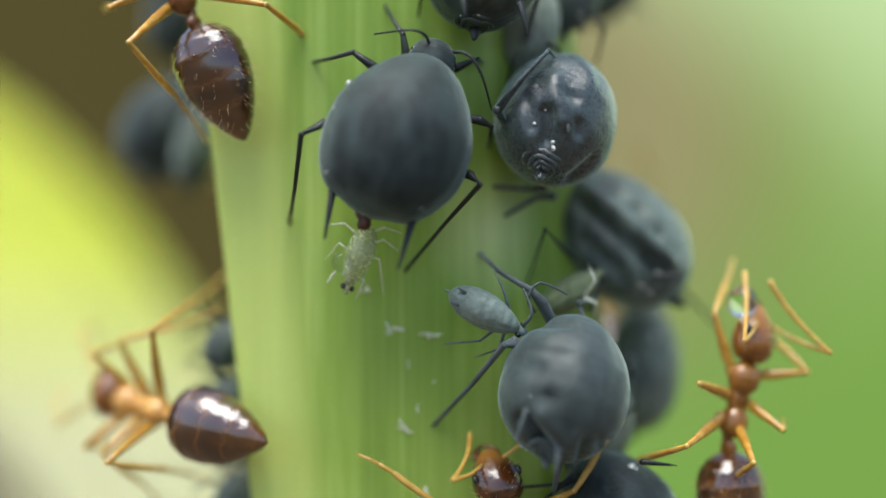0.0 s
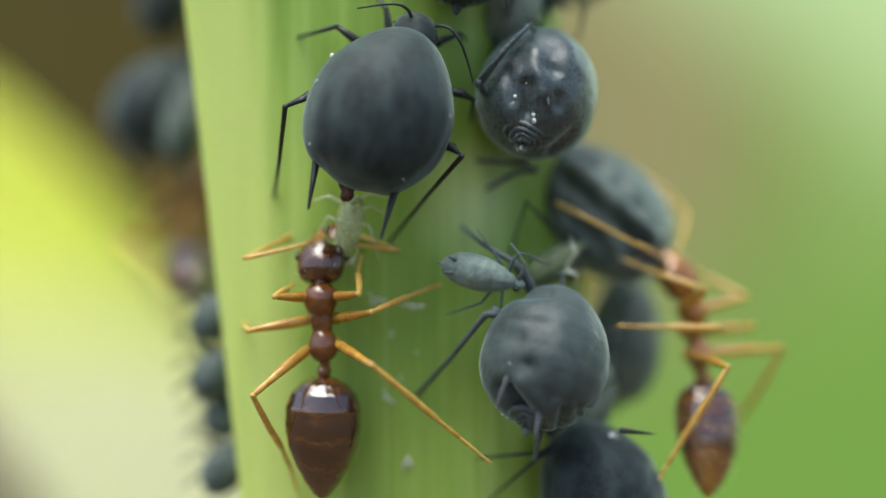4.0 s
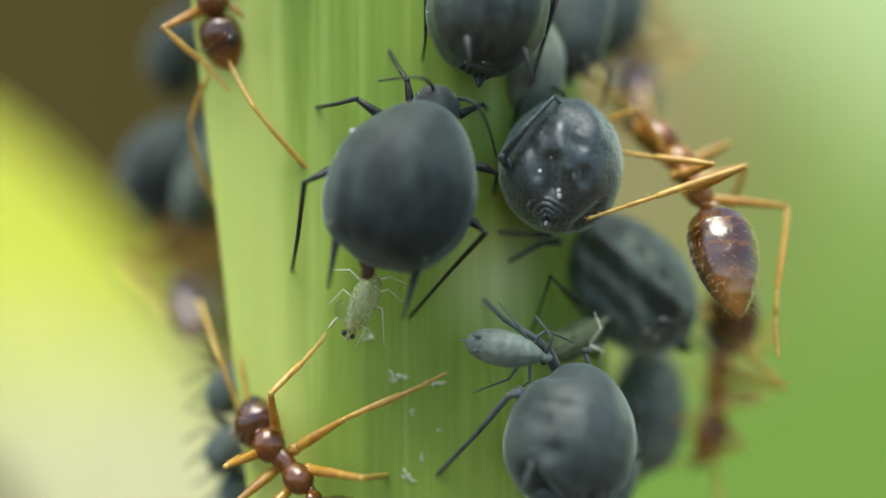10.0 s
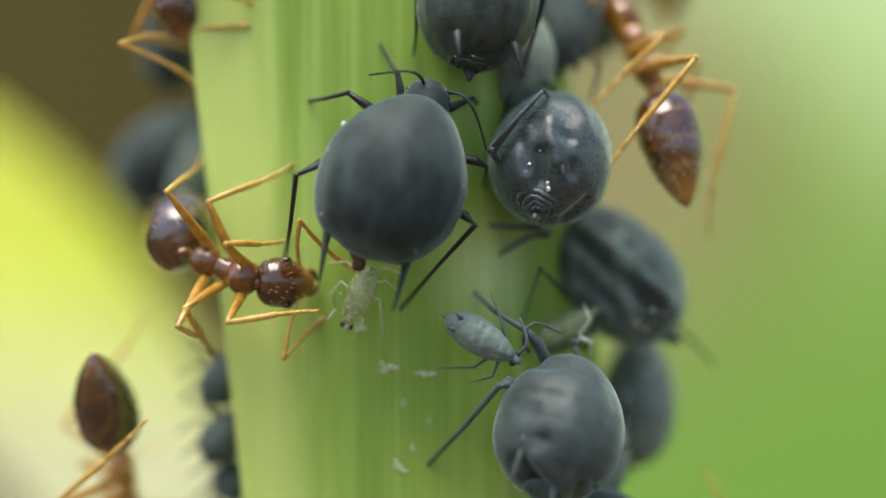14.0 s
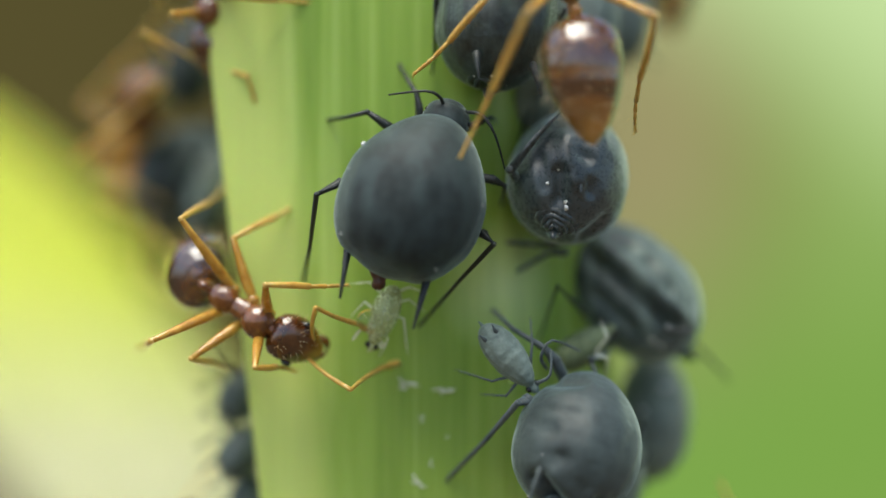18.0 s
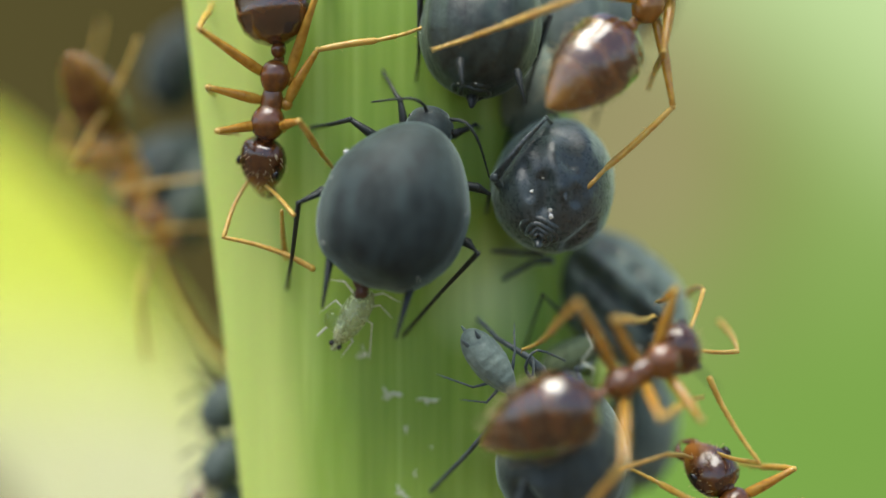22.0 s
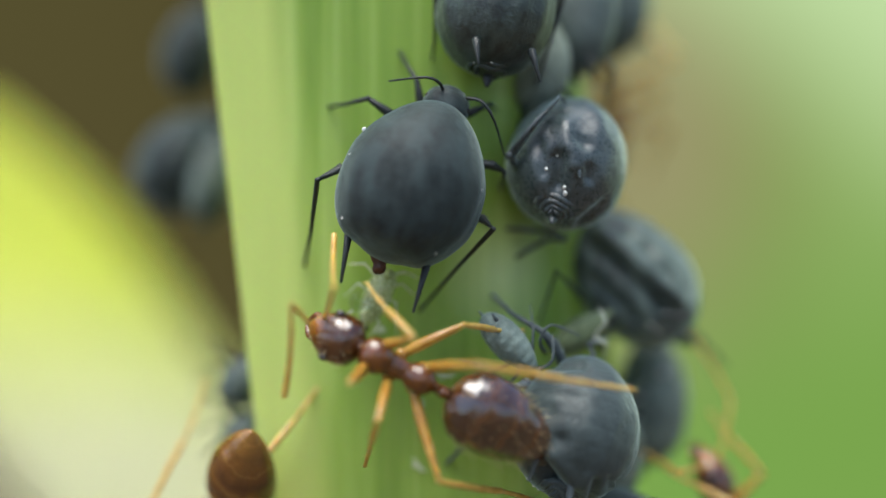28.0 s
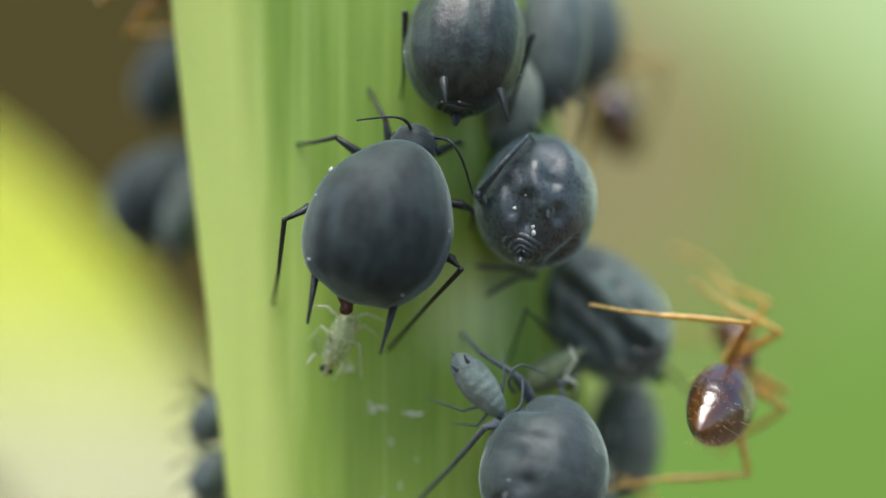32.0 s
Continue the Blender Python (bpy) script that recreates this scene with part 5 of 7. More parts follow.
    walk(a['ant'], [(0, mm(-4.124, 1, 3.525, 103.9, -25.4, -30)), (1, mm(-4.224, 1, 3.768, 91.6, -32.3, -30)), (1.5, mm(-4.774, 1.5, 5.110, 104.3, -26.1, -30)), (2.25, mm(-4.338, 1.53, 6.551, 103.3, -76.9, -42.1)), (3, mm(-3.913, 1.56, 8.011, -91.6, -52, 141.1)), (5.5, mm(-3.488, 1.46, 4.872, -93.1, -0.2, 143.8)), (6.5, mm(-3.625, 1.58, 4.692, -93.1, 0, 140.8)), (7, mm(-3.531, 1.5, 4.619, -93.2, 0.5, 142.7)), (8, mm(-3.382, 1.44, 4.584, -92.8, -1.7, 144.5)), (9, mm(-3.659, 1.64, 4.654, -93.4, -2, 139.1)), (9.5, mm(-3.664, 1.68, 4.406, -93.7, 6.4, 138.2)), (10, mm(-3.652, 1.68, 4.268, -93.6, 7.5, 138.1)), (10.5, mm(-3.692, 1.72, 4.321, -93.5, 4.2, 137.2)), (11, mm(-4.216, 1.5, 4.578, -89.8, -0.3, 140)), (11.5, mm(-3.149, 1.34, 3.791, -92.6, -13.3, 147)), (12, mm(-3.067, 1.34, 3.019, -92.5, -31.1, 147.2)), (12.5, mm(-3.390, 1.66, 1.642, -93.7, 6, 138.7)), (13, mm(-3.622, 1.2, 0.417, -76.8, 39.3, 160)), (13.5, mm(-3.273, 0.9, -0.173, -85.8, 58, 160)), (14, mm(-3.193, 0.9, -0.268, -86.5, 70.1, 160)), (14.5, mm(-3.152, 0.9, -0.133, -87.6, 66.7, 160)), (16.5, mm(-3.398, 0.9, -0.470, -86.2, 65.5, 160)), (17, mm(-3.119, 0.8, -0.472, -86.2, 73.8, 160)), (17.5, mm(-3.081, 0.8, -0.489, -85.2, 73.6, 160)), (18, mm(-3.229, 0.8, -0.610, -84.4, 60.6, 160)), (18.5, mm(-3.469, 0.8, -1.005, -81.1, 56.4, 160)), (19, mm(-2.737, 0.6, -1.864, -79.9, 64.2, 170)), (19.5, mm(-2.145, 1.08, -3.008, -90.4, 75.1, 154.9)), (20, mm(-0.448, 0, -2.348, 90, 66.5, 0)), (20.5, mm(0.434, -0.6, -2.098, 76.2, 57.1, 0)), (21, mm(2.519, -0.8, -2.023, 86.3, 87.9, 10)), (21.5, mm(2.550, -0.8, -1.254, 66.3, 79.7, 10)), (22, mm(2.773, -0.8, -1.237, 79.2, 65.9, 10)), (22.5, mm(2.360, -0.8, -0.783, 76.9, 38.5, 10)), (23, mm(3.967, -0.1, -0.718, 90.4, 74.9, 30)), (23.25, mm(4.356, 1.95, -0.953, -57.1, 77.6, -95)), (23.5, mm(4.833, 4, -1.152, -85.6, 53.3, -100)), (24, mm(5.001, 5.92, -1.899, -97.7, 29.6, -90)), (24.5, mm(4.976, 5.92, -3.260, -89.9, 42.7, -90)), (25, mm(4.977, 5.56, -4.574, -86.9, 44.4, -90)), (26, mm(4.669, 3, -5.591, -97.7, 13.5, -120)), (26.35, mm(4.632, 3, -5.915, -78.1, 49.6, -138.4)), (26.7, mm(4.595, 3, -6.239, -30, 88.7, -120)), (27.1, mm(4.376, 2.75, -5.762, 100.7, 40.7, 38.5)), (27.5, mm(4.156, 2.5, -5.286, 80.2, -5.7, 60)), (28, mm(4.362, 2.5, -4.573, 83.2, -3.9, 60)), (28.5, mm(4.213, 2.5, -3.916, 78.6, -6.7, 60)), (29, mm(4.221, 2.5, -3.164, 67, 33, 60)), (29.5, mm(3.938, 2.5, -4.733, 65.8, 8.1, 60)), (30.2, mm(4.128, 2.5, -6.337, 65.3, 8.6, 60)), (32, mm(4.400, 2.5, -5.785, 65.3, 8.6, 60))])
    walk(a['head'], [(0, hinge(a['head'], 4, -10)), (1, hinge(a['head'], -19, 11)), (1.5, hinge(a['head'], 3, -11)), (3, hinge(a['head'], -9, -26)), (5.5, hinge(a['head'], 1, -12)), (6.5, hinge(a['head'], 4, -11)), (7, hinge(a['head'], 1, -13)), (8, hinge(a['head'], -2, -12)), (9, hinge(a['head'], -2, -13)), (9.5, hinge(a['head'], 3, -12)), (10, hinge(a['head'], 1, -13)), (10.5, hinge(a['head'], 4, -12)), (11, hinge(a['head'], 5, -16)), (11.5, hinge(a['head'], -7, -14)), (12, hinge(a['head'], -6, -18)), (12.5, hinge(a['head'], 5, -13)), (13, hinge(a['head'], 2, -45)), (13.5, hinge(a['head'], 11, -50)), (14, hinge(a['head'], 21, -50)), (14.5, hinge(a['head'], 16, -50)), (16.5, hinge(a['head'], 24, -50)), (17, hinge(a['head'], 11, -50)), (17.5, hinge(a['head'], 23, -50)), (18, hinge(a['head'], -4, -50)), (18.5, hinge(a['head'], -5, -50)), (19, hinge(a['head'], 10, -50)), (19.5, hinge(a['head'], 12, -28)), (20, hinge(a['head'], 14, -12)), (20.5, hinge(a['head'], 21, 14)), (21, hinge(a['head'], -7, -41)), (21.5, hinge(a['head'], -1, -19)), (22, hinge(a['head'], -5, -50)), (22.5, hinge(a['head'], -3, -50)), (23, hinge(a['head'], -12, -48)), (23.5, hinge(a['head'], -3, -18)), (24, hinge(a['head'], -50, -31)), (24.5, hinge(a['head'], -7, -18)), (25, hinge(a['head'], -8, -18)), (26, hinge(a['head'], -37, -7)), (26.7, hinge(a['head'], 20, -12)), (27.5, hinge(a['head'], 0, -12)), (28, hinge(a['head'], 1, -14)), (28.5, hinge(a['head'], 5, -20)), (29, hinge(a['head'], 20, -16)), (29.5, hinge(a['head'], 39, -4)), (30.2, hinge(a['head'], 40, -3)), (32, hinge(a['head'], 40, -3))])
    walk(a['gaster'], [(0, hinge(a['gaster'], -5, -2)), (1, hinge(a['gaster'], 19, -23)), (1.5, hinge(a['gaster'], -3, -1)), (3, hinge(a['gaster'], 10, 17)), (5.5, hinge(a['gaster'], -1, 0)), (6.5, hinge(a['gaster'], -3, -1)), (7, hinge(a['gaster'], -1, 1)), (8, hinge(a['gaster'], 2, 0)), (9, hinge(a['gaster'], 2, 1)), (9.5, hinge(a['gaster'], -2, 0)), (10, hinge(a['gaster'], -1, 1)), (10.5, hinge(a['gaster'], -3, 0)), (11, hinge(a['gaster'], -5, 4)), (11.5, hinge(a['gaster'], 7, 2)), (12, hinge(a['gaster'], 8, 7)), (12.5, hinge(a['gaster'], -5, 1)), (13, hinge(a['gaster'], -2, 26)), (13.5, hinge(a['gaster'], -9, 45)), (14, hinge(a['gaster'], -18, 48)), (14.5, hinge(a['gaster'], -15, 44)), (16.5, hinge(a['gaster'], -19, 47)), (17, hinge(a['gaster'], -11, 50)), (17.5, hinge(a['gaster'], -21, 50)), (18, hinge(a['gaster'], 4, 50)), (18.5, hinge(a['gaster'], 4, 50)), (19, hinge(a['gaster'], -14, 48)), (19.5, hinge(a['gaster'], -17, 22)), (20, hinge(a['gaster'], -4, 33)), (20.5, hinge(a['gaster'], -25, -31)), (21, hinge(a['gaster'], 15, 33)), (21.5, hinge(a['gaster'], 1, 7)), (22, hinge(a['gaster'], 5, 42)), (22.5, hinge(a['gaster'], 3, 41)), (23, hinge(a['gaster'], 40, 59)), (23.5, hinge(a['gaster'], 5, 8)), (24, hinge(a['gaster'], 46, 16)), (24.5, hinge(a['gaster'], 7, 6)), (25, hinge(a['gaster'], 8, 6)), (26, hinge(a['gaster'], 33, -5)), (26.7, hinge(a['gaster'], -17, 0)), (27.5, hinge(a['gaster'], 0, 0)), (28, hinge(a['gaster'], -1, 1)), (28.5, hinge(a['gaster'], -5, 8)), (29, hinge(a['gaster'], -21, 4)), (29.5, hinge(a['gaster'], -48, -10)), (30.2, hinge(a['gaster'], -50, -11)), (32, hinge(a['gaster'], -50, -11))])
    limb(a, 'al', [(13, -111, 17, 21, -26), (14, -110, 39, 34, -22), (17, -139, 16, -8, -27), (18, -128, 34, 5, -26), (19, -105, 35, -26, -41), (20, -56, 49, 31, -33), (21, -93, -10, -49, -79), (28, -84, -7, 64, -43), (29, -102, 38, -18, 16)])
    limb(a, 'ar', [(7, 79, 52, 15, -52), (12, -48, 75, -58, -11), (13, 41, 27, -86, -19), (14, 105, -3, -36, -17), (17, 46, 22, -52, -24), (18, -15, 63, -21, -45), (19, 44, 57, 9, -18), (20, 79, 11, 47, -24), (21, 98, 0, 37, -30)])
    limb(a, 'fl', [(10, -34, -23, 2, -5), (12, -148, 69, -52, -19), (13, -69, 41, -73, -73), (14, -99, 68, -26, -78), (17, -72, 50, 11, -53), (18, -77, 53, -29, -56), (19, -96, 57, -77, -58), (20, -96, 60, -149, -81), (21, -98, 58, 170, -64)])
    limb(a, 'fr', [(10, 28, 66, -26, -34), (11, 15, 8, 10, 8), (12, 112, 77, 29, -51), (13, 36, 55, -23, -63), (14, 52, 57, -31, -35), (17, 43, 50, -64, -82), (18, 25, 49, 136, -85), (19, 111, 72, -5, -20), (20, 130, 78, 27, -35), (21, 83, 61, -161, -86), (23, 92, 17, -33, -36), (28, 32, 47, -9, -35)])
    limb(a, 'hl', [(0, -150, 70, -156, -47), (1, -155, 54, -145, -56), (13, -66, 80, -167, -55), (14, -118, 52, -160, -67), (17, -128, 30, -153, -70), (18, -141, 38, -166, -69), (19, -140, 14, -146, -53), (20, -125, 28, 174, -66), (21, -136, -2, 133, -46), (22, -108, 28, 95, -72), (23, -132, 22, 114, -53), (24, -154, 6, -89, -51)])
    limb(a, 'hr', [(0, 127, 9, -152, -63), (14, 55, 55, 136, -68), (17, 123, 53, 153, -51), (18, 104, 61, 146, -52), (19, 143, 63, 169, -67), (21, 155, 49, 65, -55), (23, 137, 32, 164, -25)])
    limb(a, 'ml', [(12, -88, 49, 7, -60), (13, -111, 42, -74, -26), (14, -121, 30, -55, -51), (17, -120, 10, -65, -57), (18, -134, 13, -80, -56), (19, -137, 37, -98, -59), (20, -126, 59, -34, -80), (21, -102, 49, 170, -67), (22, -114, 36, 25, -43), (23, -111, 53, 18, -76), (24, 129, 73, -113, -69)])
    limb(a, 'mr', [(17, 114, 25, 132, -70), (18, 101, 42, 128, -76), (19, 108, 27, 116, -70), (20, 128, 54, 104, -76), (21, 114, 51, 19, -54), (22, 138, 58, 10, -42), (23, 96, 14, 51, -63)])
    stride(a)
    a = ANTS['c']
    walk(a['ant'], [(0, mm(-4.821, 2.4, -3.032, 90.9, -81.5, -40)), (0.5, mm(-4.727, 2.5, -2.051, 93.4, -23.9, -70)), (1, mm(-4.682, 4.48, -1.528, 69.8, -43, -70)), (2, mm(-5.088, 8.08, -1.692, 61.9, -58.5, -80)), (3, mm(-4.679, 6.46, -0.295, 101.4, -28.3, -110)), (3.5, mm(-4.561, 6.82, -0.420, 102.4, -30, -110)), (5.5, mm(-4.582, 7.18, -0.879, 101.2, -31, -115)), (9, mm(-4.649, 7, 0.022, 102.6, -30.5, -115)), (11, mm(-4.831, 6.64, -0.048, 108, -68.2, -110)), (11.5, mm(-5.186, 5.92, 0.129, -66, -63, 80)), (12, mm(-4.837, 4.84, -0.117, -110.7, -23.2, 90)), (12.5, mm(-5.097, 4, -0.630, -96.6, -17.6, 100)), (13, mm(-4.760, 3.6, -1.357, -80.1, -1.8, 100)), (13.5, mm(-5.197, 3.2, -1.725, -75.7, -2.6, 100)), (14, mm(-5.104, 2.8, -3.782, -94.7, -28.1, 100)), (14.5, mm(-4.746, 2.6, -4.728, -87.7, -32.3, 100)), (16.5, mm(-4.853, 2.6, -4.815, -91.6, -31.7, 100)), (17, mm(-4.575, 2.6, -4.370, -94.4, -31, 100)), (17.5, mm(-4.651, 4.84, -4.321, -96.6, -21.1, 100)), (17.9, mm(-4.471, 4.48, -5.972, -95.8, -16.5, 100)), (18.5, mm(-4.174, 4, -6.114, -94.6, 0.8, 100)), (32, mm(-3.762, 4, -6.851, -94.6, 0.8, 100))])
    walk(a['head'], [(0, hinge(a['head'], 0, -19)), (0.5, hinge(a['head'], -48, -8)), (1, hinge(a['head'], 7, -14)), (2, hinge(a['head'], -3, -11)), (3, hinge(a['head'], -50, -45)), (3.5, hinge(a['head'], -50, -43)), (5.5, hinge(a['head'], -50, -50)), (9, hinge(a['head'], -50, -48)), (11, hinge(a['head'], 3, -22)), (11.5, hinge(a['head'], 4, -11)), (12, hinge(a['head'], 41, -20)), (12.5, hinge(a['head'], 40, -14)), (13, hinge(a['head'], -4, 6)), (13.5, hinge(a['head'], -3, 0)), (14, hinge(a['head'], 7, -9)), (14.5, hinge(a['head'], 13, -13)), (16.5, hinge(a['head'], 13, -16)), (17, hinge(a['head'], 12, -11)), (17.5, hinge(a['head'], 45, -14)), (17.9, hinge(a['head'], 37, -15)), (18.5, hinge(a['head'], 0, -16)), (32, hinge(a['head'], 0, -16))])
    walk(a['gaster'], [(0, hinge(a['gaster'], 0, 6)), (0.5, hinge(a['gaster'], 48, -7)), (1, hinge(a['gaster'], -12, -1)), (2, hinge(a['gaster'], 5, -7)), (3, hinge(a['gaster'], 43, 25)), (3.5, hinge(a['gaster'], 46, 24)), (5.5, hinge(a['gaster'], 44, 28)), (9, hinge(a['gaster'], 45, 28)), (11, hinge(a['gaster'], -3, 7)), (11.5, hinge(a['gaster'], -4, -4)), (12, hinge(a['gaster'], -44, 5)), (12.5, hinge(a['gaster'], -41, -1)), (13, hinge(a['gaster'], 5, -25)), (13.5, hinge(a['gaster'], 4, -19)), (14, hinge(a['gaster'], -7, -6)), (14.5, hinge(a['gaster'], -13, -2)), (16.5, hinge(a['gaster'], -13, 1)), (17, hinge(a['gaster'], -12, -4)), (17.5, hinge(a['gaster'], -40, -1)), (17.9, hinge(a['gaster'], -34, 0)), (18.5, hinge(a['gaster'], 0, 1)), (32, hinge(a['gaster'], 0, 1))])
    limb(a, 'hl', [(0, -127, 65, -80, -78)])
    limb(a, 'hr', [(0, 106, 27, 45, -66)])
    limb(a, 'mr', [(0, 76, 30, 150, -45)])
    stride(a)
    a = ANTS['d']
    walk(a['ant'], [(0, mm(4.501, 1.5, -2.827, 98.3, 10, 40)), (0.5, mm(4.494, 1.5, -2.771, 95.6, 6.8, 40)), (1, mm(4.648, 1.5, -2.892, 92.9, 3.5, 40)), (2, mm(4.634, 1.5, -2.963, 80.7, 10.6, 40)), (2.5, mm(4.476, 1.5, -2.864, 88.5, -1.7, 40)), (3, mm(4.465, 1.5, -2.966, 88.3, -2, 40)), (3.5, mm(4.244, 1.5, -2.972, 86, -4.8, 40)), (4.5, mm(4.304, 3.8, -0.876, 76, 10.9, 70)), (5.5, mm(3.522, 5.6, 1.322, 82.7, -13.2, 51.1)), (6, mm(3.331, 5.8, 1.624, 69.4, -17.2, 51.8)), (6.5, mm(3.181, 6, 2.123, 71.3, -15.6, 51.5)), (7, mm(3.225, 6.1, 2.221, 73.2, -14.1, 51.3)), (7.5, mm(3.247, 6.2, 2.726, 69.4, -17.2, 51.8)), (8, mm(2.911, 6.4, 3.075, 69.4, -17.2, 51.8)), (9, mm(3.084, 6.8, 4.189, 105.4, 46.2, 110)), (10, mm(3.31, 6.64, 3.93, 92.5, 26.3, 110)), (11, mm(4.106, 6.28, 4.389, 92.2, 28.1, 100)), (12, mm(4.094, 6.28, 6.796, 84.7, 0.9, 100)), (24, mm(3.65, 6.28, 7.005, 84.7, 0.9, 100)), (24.67, mm(3.687, 6.4, 6.654, 75.4, 49.3, 83)), (25.33, mm(3.726, 6.52, 6.302, -30.6, 70.6, -28.7)), (26, mm(3.771, 6.64, 5.955, -65.8, 25.8, -70)), (27.5, mm(3.025, 6.3, 2.75, -80.7, 10.5, -138)), (28, mm(2.947, 6.3, 2.741, -80.7, 10.5, -138)), (29, mm(2.833, 6.3, 2.633, -78.8, 12.5, -137.4)), (30, mm(3.329, 6.2, 3.198, -80.7, 10.5, -138)), (30.3, mm(3.342, 6.2, 3.011, -102.3, -20.4, -148)), (30.55, mm(3.326, 6.2, 3.229, -46.3, -72.6, 135)), (30.8, mm(3.238, 6.2, 3.695, 45.9, -42.4, 55.2)), (31, mm(3.103, 6.2, 3.837, 76.9, -14.3, 43.2)), (31.5, mm(3.07, 6.2, 3.916, 76.9, -14.3, 43.2)), (32, mm(2.923, 6.2, 4.252, 78.8, -12.5, 42.6))])
    walk(a['head'], [(0, hinge(a['head'], -11, -11)), (0.5, hinge(a['head'], -10, -11)), (1, hinge(a['head'], -4, -17)), (2, hinge(a['head'], -24, -44)), (2.5, hinge(a['head'], 1, -21)), (3, hinge(a['head'], 5, -24)), (3.5, hinge(a['head'], 5, -24)), (4.5, hinge(a['head'], 32, -14)), (5.5, hinge(a['head'], -1, -26)), (6, hinge(a['head'], 1, -16)), (7, hinge(a['head'], 43, -32)), (8, hinge(a['head'], 50, -41)), (9, hinge(a['head'], 17, -26)), (10, hinge(a['head'], 44, -42)), (11, hinge(a['head'], 50, -42)), (12, hinge(a['head'], 0, -22)), (24, hinge(a['head'], 0, -22)), (26, hinge(a['head'], -50, -37)), (27.5, hinge(a['head'], -50, -33)), (28, hinge(a['head'], -50, -33)), (29, hinge(a['head'], -47, -36)), (30, hinge(a['head'], 0, -19)), (30.5, hinge(a['head'], -50, -37)), (31, hinge(a['head'], -47, -37)), (31.5, hinge(a['head'], -50, -33)), (32, hinge(a['head'], -50, -43))])
    walk(a['gaster'], [(0, hinge(a['gaster'], 13, -10)), (0.5, hinge(a['gaster'], 10, -8)), (1, hinge(a['gaster'], 3, -3)), (2, hinge(a['gaster'], 23, 23)), (2.5, hinge(a['gaster'], -1, 1)), (3, hinge(a['gaster'], -4, 4)), (3.5, hinge(a['gaster'], -5, 4)), (4.5, hinge(a['gaster'], -34, -6)), (5.5, hinge(a['gaster'], 2, 9)), (6, hinge(a['gaster'], -1, -5)), (7, hinge(a['gaster'], -41, 12)), (8, hinge(a['gaster'], -41, 18)), (9, hinge(a['gaster'], -15, 5)), (10, hinge(a['gaster'], -37, 20)), (11, hinge(a['gaster'], -41, 19)), (12, hinge(a['gaster'], 0, 2)), (24, hinge(a['gaster'], 0, 2)), (26, hinge(a['gaster'], 50, 16)), (27.5, hinge(a['gaster'], 47, 12)), (28, hinge(a['gaster'], 47, 12)), (29, hinge(a['gaster'], 45, 16)), (30, hinge(a['gaster'], 0, -1)), (30.5, hinge(a['gaster'], 49, 16)), (31, hinge(a['gaster'], 44, 17)), (31.5, hinge(a['gaster'], 44, 12)), (32, hinge(a['gaster'], 47, 21))])
    limb(a, 'al', [(0, -129, 23, 19, -23), (1, -152, 25, -34, -20), (2, -148, 3, -9, -4), (3, -129, 48, 18, -40)])
    limb(a, 'ar', [(0, 122, 58, -47, -31), (1, -100, 71, -70, -45), (2, 122, 66, -57, -33), (3, 94, 52, -56, -38)])
    limb(a, 'fl', [(0, -27, -15, 44, -24), (1, -59, -5, 33, -49), (2, -70, -8, 23, -48), (3, -61, 27, 72, -51)])
    limb(a, 'hl', [(0, -110, 21, 142, -63), (1, -108, 14, 137, -70), (2, -117, 5, 89, -72), (3, -98, 18, 129, -70)])
    limb(a, 'hr', [(0, -123, 52, 123, -48), (1, -134, 46, 128, -54), (2, -142, 41, 103, -59), (3, -130, 51, 140, -56)])
    limb(a, 'ml', [(0, -84, 16, 95, -33), (1, -94, 18, 97, -33), (2, -106, 16, 83, -32), (3, -82, 24, 100, -33)])
    limb(a, 'mr', [(0, -178, 72, 88, -40), (1, -164, 59, 88, -39), (2, -169, 56, 74, -37), (3, -151, 70, 91, -40)])
    stride(a)
    a = ANTS['e']
